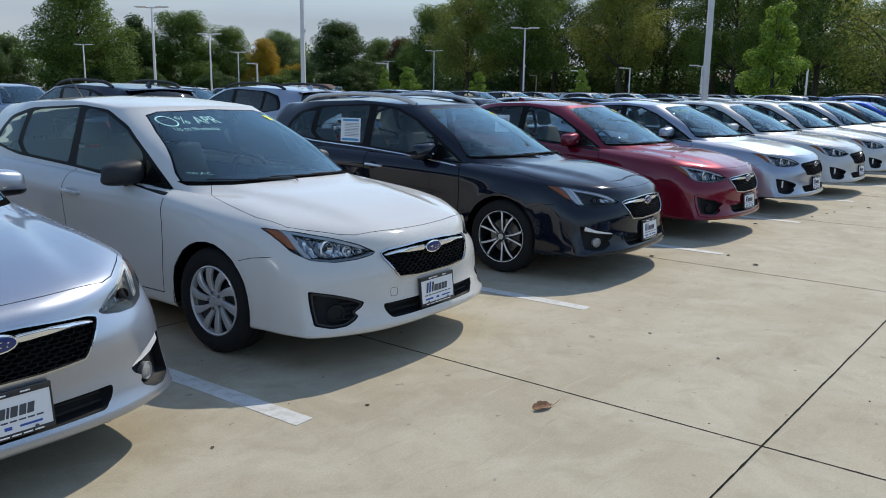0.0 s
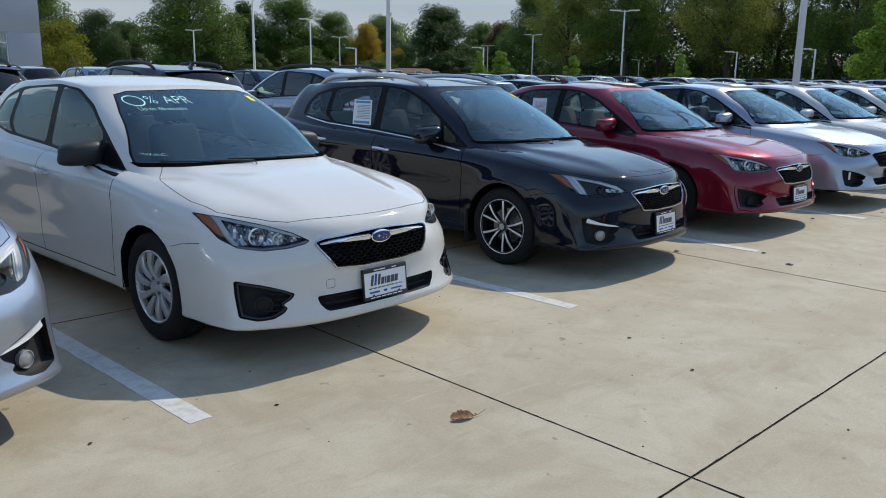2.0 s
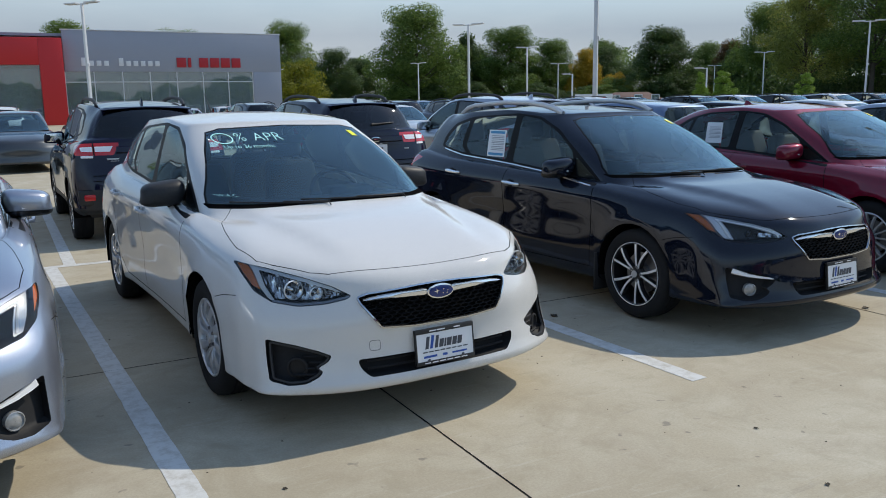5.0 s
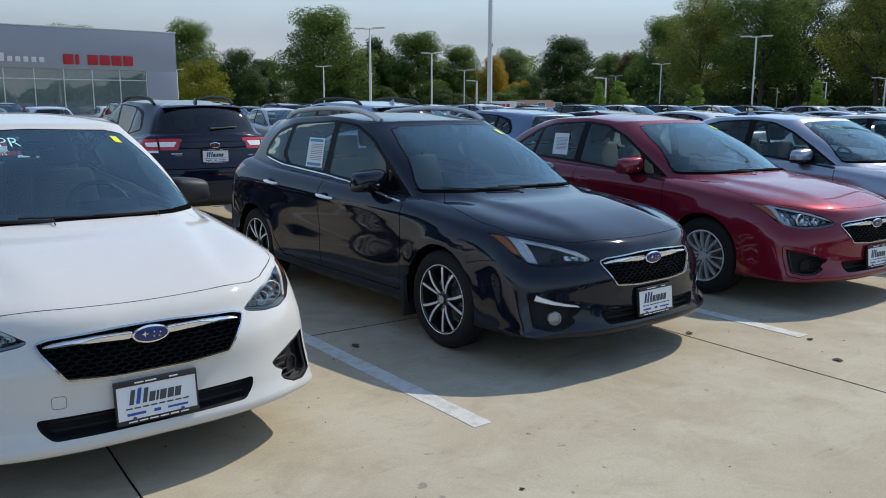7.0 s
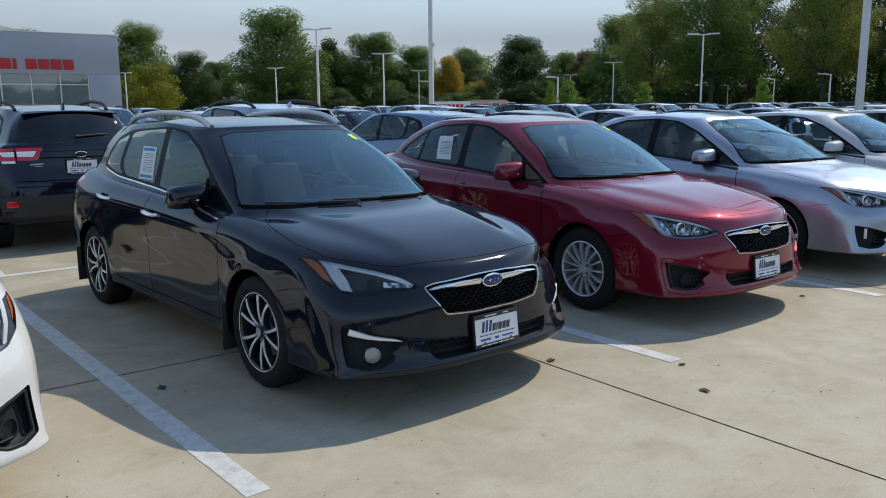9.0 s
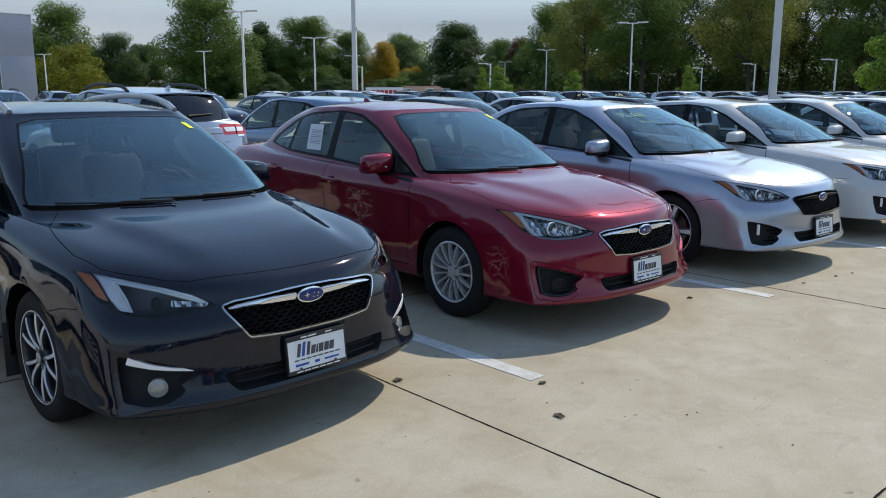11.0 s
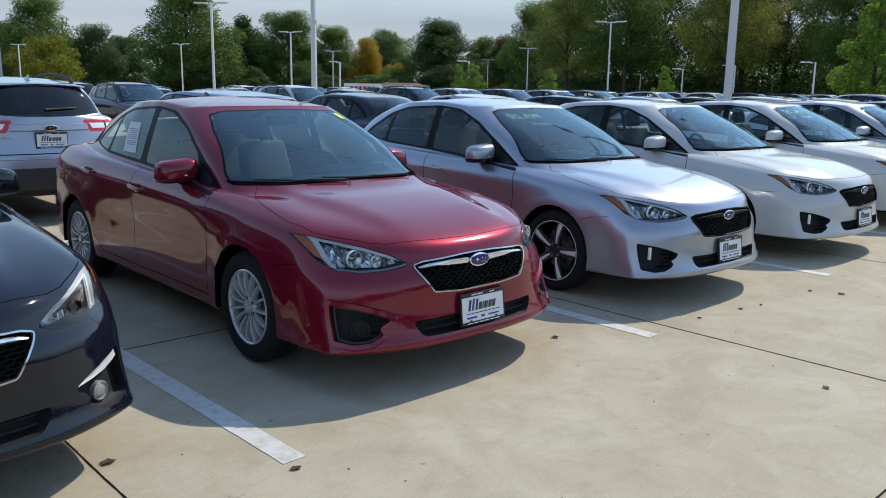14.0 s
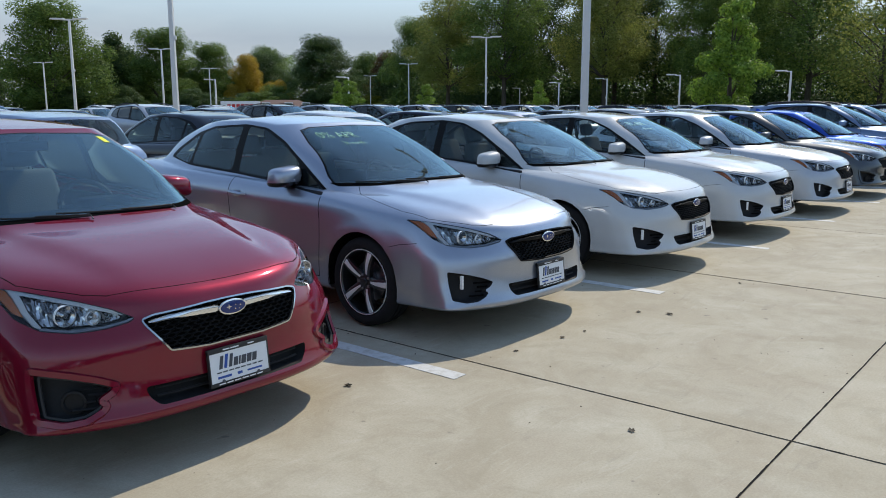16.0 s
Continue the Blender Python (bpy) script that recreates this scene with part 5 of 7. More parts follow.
        part("mirror_glass", kit("mirror_glass", lambda: boxm(-0.095, 0.022, -0.055, 0.095, 0.028, 0.055, 0.002)), CHROME, mo)
        if mirrors is None and kind != "suv":
            part("turn_lens", kit(("turn_lens", s), lambda s=s: tube(bmesh.new(), [(s * -0.03, -0.106, -0.022), (s * 0.06, -0.09, -0.022), (s * 0.115, -0.04, -0.02)], 0.007, 6)), WHITE_LENS, mo)
    # wipers
    for x0, x1, z1 in ((0.42, -0.24, 0.985), (-0.10, -0.60, 0.982)) if kind != "suv" or not tail_only else ():
        def wiper(x0=x0, x1=x1, z1=z1):
            bm = bmesh.new()
            pts = []
            for k in range(9):
                t = k / 8
                x, z = x0 + (x1 - x0) * t, 0.966 + (z1 - 0.966) * t
                h = tree.ray_cast(Vector((x, -3, z + lift)), Vector((0, 1, 0)))
                pts.append(h[0] + h[1] * 0.008)
            tube(bm, pts, 0.0038, 6, 1.4)
            tube(bm, [pts[0] - Vector((0, 0.04, 0.012))] + [p + Vector((0, -0.006, 0.008)) for p in pts[:5]], 0.004, 6)
            return bm

        part("wiper", kit(("wiper", kind, x0), wiper), PLASTIC, car)
    # inside
    inn = part("cabin_floor", kit(("cabin", kind), lambda: box(box(bmesh.new(), -0.70, 0.55, 0.30 + lift, 0.70, 2.9 if kind != "sedan" else 2.6, 0.42 + lift, 0.02), -0.70, -0.42, 0.17 + lift, 0.70, 3.2, 0.27 + lift, 0.03)), DASH, car)
    part("under_tray", kit(("tray", kind), lambda: boxm(-0.57, -0.80, 0.205 + lift * 0.9, 0.57, -0.40, 0.235 + lift * 0.9, 0.01)), PLASTIC, car)

    def headliner():
        """The lining of roof and pillars, just inside the shell."""
        bm = bmesh.new()
        bm.from_mesh(meshes["body_shell"])
        bmesh.ops.delete(bm, geom=[f for f in bm.faces if f.calc_center_median().z < 1.04 + lift or f.calc_center_median().y < 0.5], context="FACES")
        bm.normal_update()
        for v in bm.verts:
            v.co -= v.normal * 0.014
        return bm

    part("headliner", kit(("headliner", kind), headliner), GREY_FABRIC, car)
    for s in (-1, 1):
        part("door_card", kit(("door_card", kind, s), lambda: boxm(s * 0.70 - 0.02, 0.58, 0.34 + lift, s * 0.70 + 0.02, 2.5, 0.93 + lift, 0.015)), DASH, car)

    def dash():
        bm = bmesh.new()
        box(bm, -0.66, 0.50, 0.62 + lift, 0.66, 0.86, 0.93 + lift, 0.05, 3)
        box(bm, -0.60, 0.28, 0.80 + lift, 0.60, 0.62, 0.945 + lift, 0.03, 3)
        box(bm, 0.20, 0.74, 0.86 + lift, 0.52, 0.92, 0.985 + lift, 0.04, 3)
        return bm

    part("dashboard", kit(("dash", kind), dash), DASH, car)

    def steer():
        bm = bmesh.new()
        pts = [(math.cos(2 * math.pi * k / 24) * 0.18, 0, math.sin(2 * math.pi * k / 24) * 0.18) for k in range(25)]
        tube(bm, pts, 0.016, 8, cap=False)
        box(bm, -0.17, -0.01, -0.03, 0.17, 0.02, 0.03, 0.01)
        return bm

    part("steering_wheel", kit("steering", steer), DASH, car, m=pose(0.36, 1.02, 0.90 + lift, -25))
    for sx, sy, nm in ((-0.36, 1.50, "front_seat"), (0.36, 1.50, "front_seat"), (-0.38, 2.05 if kind == "sedan" else 2.25, "rear_seat"), (0.38, 2.05 if kind == "sedan" else 2.25, "rear_seat")):
        st = part(nm, kit(("seat", nm), lambda: seat_mesh(0.48 if "front" in nm else 0.62)), seats, car, m=pose(sx, sy, 0.44 + lift + (0.03 if "rear" in nm else 0.0)))
        part("headrest", kit("headrest", headrest_mesh), seats, st, m=pose(0, 0.455, 0.675, -14))
    if sunroof:
        part("sunroof", boxm(-0.40, 1.32, 1.447 + lift, 0.40, 1.75, 1.462 + lift, 0.006), SIDE_GLASS, car)
    part("rear_view_mirror", kit("rv_mirror", lambda: boxm(-0.12, -0.015, -0.03, 0.12, 0.015, 0.03, 0.012)), TRIM, car, m=pose(0, 0.99, 1.30 + lift))
    # wheels and their wells
    R = 0.348 if kind == "suv" else 0.318
    for y in (0.0, 2.67):
        for s in (-1, 1):
            add_wheel(car, s * 0.858, y, wheels, R, 17 * (y + s))

            def liner(y=y, s=s):
                bm = bmesh.new()
                a = arc(y, 0.325 + lift * 0.3, ARCH_R + 0.004, -12, 192, 20)
                o = [bm.verts.new((s * 0.872, p[0], p[1])) for p in a]
                i = [bm.verts.new((s * 0.50, p[0], p[1])) for p in a]
                for k in range(len(a) - 1):
                    bm.faces.new((o[k], o[k + 1], i[k + 1], i[k]))
                c = bm.verts.new((s * 0.50, y, 0.325))
                for k in range(len(a) - 1):
                    bm.faces.new((i[k], i[k + 1], c))
                return bm

            part("wheel_well", kit(("liner", kind, s, y), liner), GAP, car)
            if flaps:
                part("mud_flap", kit("flap", lambda: boxm(-0.10, -0.006, -0.14, 0.10, 0.006, 0.14, 0.005)), PLASTIC, car, m=pose(s * 0.80, y + 0.365, 0.28))
    # tail
    rp, n = on_rear(tree, 0, (0.80 if kind != "sedan" else 0.78) + lift)
    add_plate(car, (0, rp.y + 0.02, rp.z), 180)
    eb = on_rear(tree, 0, 0.93 + lift)[0]
    out = 0.026 if kind == "suv" else 0.004
    part("tail_emblem", kit(("tail_emblem", kind), lambda: oval(bmesh.new(), Vector((0, 0, 0)), 0.066, 0.034, 0.008)), CHROME, car, m=pose(0, eb.y + out, eb.z, 0, 0, 180))
    part("tail_emblem_field", kit("tail_emblem_field", lambda: oval(bmesh.new(), Vector((0, -0.006, 0)), 0.057, 0.026, 0.006)), GLOSS_BLACK, car, m=pose(0, eb.y + out, eb.z, 0, 0, 180))

    def tail_star():
        bm = bmesh.new()
        for dx, r in ((-0.014, 0.022), (0.022, 0.011)):
            bm.faces.new([bm.verts.new((dx + math.cos(radians(45 * k)) * r * (1 if k % 2 == 0 else 0.3), -0.0135, math.sin(radians(45 * k)) * r * (0.7 if k % 2 == 0 else 0.22))) for k in range(8)][::-1])
        return bm

    part("tail_emblem_star", kit("tail_star", tail_star), CHROME, car, m=pose(0, eb.y + out, eb.z, 0, 0, 180))
    if kind == "suv":
        for s in (-1, 1):
            tm = meshes["tail_lamp_" + ("r" if s > 0 else "l")]
            lamp_ob = parts["tail_lamp_" + ("r" if s > 0 else "l")]
            for k, poly in enumerate(([(0.43, 0.975), (0.615, 0.973), (0.615, 0.917), (0.465, 0.917)], [(0.640, 0.972), (0.765, 0.966), (0.750, 0.920), (0.640, 0.918)])):
                part("reverse_light", kit(("reverse", s, k), lambda poly=poly: inlay(tm, s, lift, poly, (0.002, 0.004), -0.006)), WHITE_LENS, lamp_ob)
            part("lamp_divider", kit(("divider", s), lambda: inlay(tm, s, lift, [(0.621, 1.02), (0.634, 1.02), (0.634, 0.87), (0.621, 0.87)], (0.002, 0.005), -0.006)), TRIM, lamp_ob)
            bars = ((0.42, 0.835, 0.085, 0.008), (0.42, 0.812, 0.05, 0.003)) if s > 0 else ((0.46, 0.80, 0.035, 0.007),)
            for k, (bx, bz, bw, bh) in enumerate(bars):
                bp = on_rear(tree, s * bx, bz + lift)[0]
                part("tail_badge", boxm(bp.x - bw, bp.y - 0.03, bp.z - bh, bp.x + bw, bp.y + 0.006, bp.z + bh, 0.002), MATT_SILVER, car)
            rp, n = on_rear(tree, s * 0.70, 0.42 + lift)
            nook = part("reflector_surround", boxm(rp.x - 0.15, rp.y - 0.05, rp.z - 0.085, rp.x + 0.13, rp.y + 0.012, rp.z + 0.085, 0.03), PLASTIC, car, "black plastic bumper corner")
            part("reflector", boxm(rp.x - 0.085, rp.y + 0.0, rp.z - 0.035, rp.x + 0.075, rp.y + 0.022, rp.z + 0.035, 0.010), RED_LENS, nook, "red rear reflector")

            def low_lens(s=s):
                hits = [on_rear(tree, s * (0.64 + 0.02 * k), 0.862 + lift) for k in range(7)]
                return ribbon(bmesh.new(), [h[0] for h in hits], [h[1] for h in hits], 0.030, 0.006)

            part("turn_light", kit(("low_lens", s), low_lens), WHITE_LENS, lamp_ob, "clear lower lens")

        def across(z, half, width, thick, count=22):
            def f():
                hits = [on_rear(tree, -half + 2 * half * k / count, z + lift) for k in range(count + 1)]
                return ribbon(bmesh.new(), [h[0] for h in hits], [h[1] for h in hits], width, thick)
            return f

        part("tailgate_ledge", kit("gate_ledge", across(0.932, 0.40, 0.085, 0.022)), col, car, "pressed ledge over the number plate")
        part("tailgate_seam", kit("gate_seam", across(0.655, 0.66, 0.014, 0.0012)), GAP, car)
        part("bumper_step", kit("bumper_step", across(0.615, 0.66, 0.045, 0.030)), col, car)

        def rwiper():
            bm = bmesh.new()
            pts = []
            for k in range(7):
                p, n = on_rear(tree, 0.02 - 0.34 * k / 6, 1.115 + 0.02 * k / 6 + lift)
                pts.append(p + n * 0.016)
            return tube(bm, pts, [0.018, 0.012, 0.010, 0.010, 0.009, 0.008, 0.006], 6)

        part("rear_wiper", kit("rear_wiper", rwiper), PLASTIC, car)

        def spoiler():
            bm = bmesh.new()
            rows = []
            for k in range(17):
                x = -0.50 + k / 16
                b = 0.10 * abs(x) ** 2
                rows.append([bm.verts.new(c) for c in ((x, 3.02 - b, 1.408 + lift - 0.05 * abs(x)), (x, 3.125 - b, 1.402 + lift - 0.08 * abs(x) ** 1.5), (x, 3.14 - b, 1.394 + lift - 0.08 * abs(x) ** 1.5), (x, 3.10 - b, 1.384 + lift - 0.08 * abs(x) ** 1.5))])
            for a, b in zip(rows, rows[1:]):
                for k in range(3):
                    bm.faces.new((a[k], a[k + 1], b[k + 1], b[k]))
            bmesh.ops.recalc_face_normals(bm, faces=bm.faces)
            return bm

        part("roof_spoiler", kit("spoiler", spoiler), col, car)
    if rails:
        for s in (-1, 1):
            def rail(s=s):
                pts = []
                for t, h in ((0.0, 0.0), (0.07, 0.034), (0.16, 0.054), (0.3, 0.060), (0.5, 0.060), (0.7, 0.058), (0.86, 0.052), (0.94, 0.036), (1.0, 0.0)):
                    y = 1.20 + 1.52 * t
                    hit = tree.ray_cast(Vector((s * (0.530 - 0.06 * abs(t - 0.4)), y, 3)), Vector((0, 0, -1)))[0]
                    pts.append(hit + Vector((0, 0, h)))
                return tube(bmesh.new(), pts, [0.018, 0.019, 0.017, 0.016, 0.016, 0.016, 0.017, 0.019, 0.018], 8, 1.3)

            part("roof_rail", kit(("rail", kind, s), rail), {"silver": MATT_SILVER, "black": PLASTIC}[rails], car)
    if antenna == "fin":
        def fin():
            bm = bmesh.new()
            rows = []
            for y, h, w in ((0, 0.0, 0.008), (0.04, 0.018, 0.022), (0.10, 0.05, 0.026), (0.145, 0.062, 0.018), (0.165, 0.0, 0.012)):
                rows.append([bm.verts.new(c) for c in ((-w, y, -0.02), (-w * 0.5, y, h * 0.7), (0, y, h), (w * 0.5, y, h * 0.7), (w, y, -0.02))])
            for a, b in zip(rows, rows[1:]):
                for k in range(4):
                    bm.faces.new((a[k], a[k + 1], b[k + 1], b[k]))
            return bm

        ay = 2.65 if kind != "sedan" else 2.0
        az = tree.ray_cast(Vector((0, ay + 0.1, 3)), Vector((0, 0, -1)))[0].z
        part("antenna_fin", kit("fin", fin), col, car, m=pose(0, ay, az))
    elif antenna == "mast":
        az = tree.ray_cast(Vector((0, 2.7, 3)), Vector((0, 0, -1)))[0].z
        part("antenna", kit("mast", lambda: tube(bmesh.new(), [(0, 0, -0.01), (0, 0.02, 0.03), (0, 0.20, 0.19)], [0.016, 0.006, 0.003], 6)), PLASTIC, car, m=pose(0, 2.7, az))
    if handles == "chrome":
        for s in (-1, 1):
            def belt(s=s):
                P, N = [], []
                low = [(0.50, 0.895), (0.8, 0.930), (1.6, 0.992), (2.35, 1.032), (2.77, 1.088)]
                for (y0, z0), (y1, z1) in zip(low, low[1:]):
                    for k in range(8):
                        p, n = on_side(tree, s, y0 + (y1 - y0) * k / 8, z0 + (z1 - z0) * k / 8 + lift)
                        P.append(p)
                        N.append(n)
                return ribbon(bmesh.new(), P, N, 0.014, 0.005)

            part("belt_moulding", kit(("belt", kind, s), belt), CHROME, car)
    if writing:
        chalk(car, tree, writing[0], writing[1], lift)
    if yellow:
        bm = bmesh.new()
        vs = []
        for x, z in ((0.43, 1.345), (0.468, 1.34), (0.484, 1.305), (0.445, 1.31)):
            h = tree.ray_cast(Vector((x, -3, z)), Vector((0, 1, 0)))
            vs.append(bm.verts.new(h[0] + h[1] * 0.003))
        bm.faces.new(vs)
        part("service_sticker", bm, YELLOW, car, "small yellow paper sticker")
    for s, y0, y1, z0, z1, st, lean in (sticker or ()):
        sheet_on_side(car, tree, s, y0, y1, z0, z1, st, lean)
    return car


APR = [("0", -0.525, 1.292, 0.12, 1.05), ("%", -0.372, 1.303, 0.105, 0.95), ("APR", -0.262, 1.302, 0.105, 1.0), ("Up to 36 months", -0.47, 1.262, 0.046, 0.95), ("*W.A.C.", -0.655, 1.012, 0.030, 1.1)]
APR_SMALL = [("0% APR", -0.46, 1.285, 0.095, 1.15), ("36 months", -0.34, 1.235, 0.055, 0.9)]


# ---- ground: concrete slabs, joints and painted lines ----
def concrete(name):
    m = bpy.data.materials.new(name)
    m.use_nodes = True
    nt = m.node_tree
    b = nt.nodes["Principled BSDF"]
    b.inputs["Roughness"].default_value = 0.82
    b.inputs["Specular IOR Level"].default_value = 0.3
    geo = nt.nodes.new("ShaderNodeNewGeometry")

    def tex(scale, detail, rough=0.55, vec=None, dist=0.0):
        n = nt.nodes.new("ShaderNodeTexNoise")
        n.inputs["Scale"].default_value, n.inputs["Detail"].default_value, n.inputs["Roughness"].default_value, n.inputs["Distortion"].default_value = scale, detail, rough, dist
        nt.links.new(vec or geo.outputs["Position"], n.inputs["Vector"])
        return n.outputs["Fac"]

    def rng(sock, a, c, lo, hi):
        n = nt.nodes.new("ShaderNodeMapRange")
        for k, v in zip(("From Min", "From Max", "To Min", "To Max"), (a, c, lo, hi)):
            n.inputs[k].default_value = v
        nt.links.new(sock, n.inputs["Value"])
        return n.outputs["Result"]

    def mix(f, a, c, mode="MIX"):
        n = nt.nodes.new("ShaderNodeMix")
        n.data_type, n.blend_type = "RGBA", mode
        for k, v in (("Factor", f), ("A", a), ("B", c)):
            if isinstance(v, (tuple, float)):
                n.inputs[k].default_value = v
            else:
                nt.links.new(v, n.inputs[k])
        return n.outputs["Result"]

    base = mix(rng(tex(0.45, 4), 0.35, 0.65, 0, 1), (0.369, 0.320, 0.230, 1), (0.438, 0.383, 0.279, 1))
    base = mix(rng(tex(1.7, 6, 0.62, dist=0.8), 0.42, 0.66, 0, 0.85), base, (0.482, 0.438, 0.337, 1))
    base = mix(rng(tex(0.9, 5, 0.6, dist=1.2), 0.52, 0.75, 0, 0.6), base, (0.340, 0.284, 0.204, 1))
    # scuffs: streaks along the driving lane
    st = nt.nodes.new("ShaderNodeMapping")
    st.inputs["Scale"].default_value = (0.8, 5.0, 1)
    st.inputs["Rotation"].default_value = (0, 0, radians(14))
    nt.links.new(geo.outputs["Position"], st.inputs["Vector"])
    base = mix(rng(tex(1.6, 8, 0.7, st.outputs["Vector"], 0.6), 0.60, 0.74, 0, 0.5), base, (0.242, 0.219, 0.176, 1))
    smear = tex(2.6, 7, 0.66, st.outputs["Vector"], 1.5)
    base = mix(rng(smear, 0.58, 0.70, 0, 0.35), base, (0.515, 0.478, 0.389, 1))
    fine = tex(85, 4, 0.7)
    base = mix(1.0, base, mix(rng(fine, 0.3, 0.7, 0, 1), (0.89, 0.89, 0.89, 1), (1.08, 1.08, 1.08, 1)), "MULTIPLY")
    blotch = tex(4.2, 9, 0.72, dist=0.7)
    base = mix(rng(blotch, 0.50, 0.66, 0, 0.42), base, (0.309, 0.267, 0.186, 1))
    spots = tex(11, 2, 0.5)
    base = mix(rng(spots, 0.71, 0.76, 0, 0.55), base, (0.13, 0.12, 0.105, 1))
    oi = nt.nodes.new("ShaderNodeObjectInfo")
    tone = nt.nodes.new("ShaderNodeHueSaturation")
    nt.links.new(rng(oi.outputs["Random"], 0, 1, 0.95, 1.04), tone.inputs["Value"])
    nt.links.new(base, tone.inputs["Color"])
    nt.links.new(tone.outputs["Color"], b.inputs["Base Color"])
    bp = nt.nodes.new("ShaderNodeBump")
    bp.inputs["Strength"].default_value, bp.inputs["Distance"].default_value = 0.14, 0.003
    nt.links.new(fine, bp.inputs["Height"])
    nt.links.new(bp.outputs["Normal"], b.inputs["Normal"])
    return m


CONCRETE = concrete("broom_finished_concrete")
SEALANT = material("dark_joint_sealant", (0.010, 0.0095, 0.009), 0.85, grain=0.4, scale=40, spec=0.1)
ground = tagged(part("ground", boxm(-400, -300, -0.4, 500, 500, -0.008), CONCRETE, None), "pale grey concrete lot reaching to the woods", "ground", kind="structure")
pavement = new("pavement")
tagged(pavement, "pale concrete slabs with dark sealed joints", "pavement", kind="structure")
JX = [-10.9, -7.3, -3.67, -0.03, 3.61, 7.27, 10.87, 14.3, 17.95] + [17.95 + 3.64 * k for k in range(1, 9)]
JY = [1.03 + 3.63 * k for k in range(-4, 5)]
slab_me = kit("slab", lambda: boxm(-1.8175, -1.8125, -0.08, 1.8175, 1.8125, 0.0, 0.002, 1))
slab_me.materials.append(CONCRETE)
for x0, x1 in zip(JX, JX[1:]):
    for y0, y1 in zip(JY, JY[1:]):
        ob = new("slab", slab_me)
        ob.parent = pavement
        ob.matrix_basis = pose((x0 + x1) / 2, (y0 + y1) / 2, random.uniform(-0.0015, 0.0)) @ Matrix.Diagonal(((x1 - x0) / 3.64, (y1 - y0) / 3.63, 1, 1))


def joint_mesh(length):
    """A bead of sealant with an uneven edge, along y."""
    bm = bmesh.new()
    rows = []
    n = int(length / 0.03)
    for k in range(n + 1):
        y = -length / 2 + length * k / n
        w = 0.0046 + 0.0020 * noise.noise(Vector((y * 9, 3.1, 0))) + 0.0026 * noise.noise(Vector((y * 31, 7, 0)))
        c = 0.002 * noise.noise(Vector((y * 3, 11, 0))) + 0.0018 * noise.noise(Vector((y * 24, 5, 0)))
        rows.append([bm.verts.new((c - w, y, 0.0012)), bm.verts.new((c, y, 0.0022)), bm.verts.new((c + w, y, 0.0012))])
    for a, b in zip(rows, rows[1:]):
        bm.faces.new((a[0], a[1], b[1], b[0]))
        bm.faces.new((a[1], a[2], b[2], b[1]))
    bmesh.ops.recalc_face_normals(bm, faces=bm.faces)
    return bm


LX, LY = JX[-1] - JX[0], JY[-1] - JY[0]
for x in JX:
    part("joint", kit("joint_y", lambda: joint_mesh(LY)), SEALANT, pavement, m=pose(x, (JY[0] + JY[-1]) / 2, 0))
for y in JY:
    part("joint", kit("joint_x", lambda: joint_mesh(LX)), SEALANT, pavement, m=pose((JX[0] + JX[-1]) / 2, y, 0, 0, 0, 90))


def line_paint():
    m = material("worn_white_paint", (0.66, 0.67, 0.66), 0.65)
    nt = m.node_tree
    b = nt.nodes["Principled BSDF"]
    geo = nt.nodes.new("ShaderNodeNewGeometry")
    n = nt.nodes.new("ShaderNodeTexNoise")
    n.inputs["Scale"].default_value, n.inputs["Detail"].default_value, n.inputs["Roughness"].default_value = 14, 8, 0.7
    nt.links.new(geo.outputs["Position"], n.inputs["Vector"])
    r = nt.nodes.new("ShaderNodeMapRange")
    r.inputs["From Min"].default_value, r.inputs["From Max"].default_value = 0.46, 0.70
    nt.links.new(n.outputs["Fac"], r.inputs["Value"])
    mx = nt.nodes.new("ShaderNodeMix")
    mx.data_type = "RGBA"
    mx.inputs["A"].default_value, mx.inputs["B"].default_value = (0.60, 0.60, 0.575, 1), (0.42, 0.40, 0.35, 1)
    nt.links.new(r.outputs["Result"], mx.inputs["Factor"])
    nt.links.new(mx.outputs["Result"], b.inputs["Base Color"])
    return m


LINE_PAINT = line_paint()


def line_mesh():
    bm = bmesh.new()
    rows = []
    for k in range(111):
        y = 5.5 * k / 110
        w = 0.056 + 0.003 * noise.noise(Vector((y * 12, 0.5, 0)))
        rows.append((bm.verts.new((-w, y, 0)), bm.verts.new((w, y, 0))))
    for a, b in zip(rows, rows[1:]):
        bm.faces.new((a[0], a[1], b[1], b[0]))
    r = bmesh.ops.extrude_face_region(bm, geom=bm.faces[:])
    for v in r["geom"]:
        if isinstance(v, bmesh.types.BMVert):
            v.co.z += 0.0016
    bmesh.ops.recalc_face_normals(bm, faces=bm.faces)
    return bm


SKEWED = {-1: (-0.27, 2.0), 0: (2.46, 2.3), 1: (5.18, 2.1), 2: (7.92, 0.8)}      # lines that run slightly askew
for k in range(-1, 16):
    for y0 in (2.78, 8.36):
        x0, turn = SKEWED[k] if k in SKEWED and y0 < 5 else (2.415 + 2.73 * k, 0.0)
        tagged(part("parking_line", kit("line", line_mesh), LINE_PAINT, None, m=pose(x0, y0, 0.0004, 0, 0, turn)), "worn white painted parking line on concrete", "parking line", "parking lines", "structure")
tagged(part("parking_line", boxm(-1.0, 8.27, 0.0005, 45, 8.37, 0.0024), LINE_PAINT, None), "long white painted line between the car rows", "parking line", "parking lines", "structure")

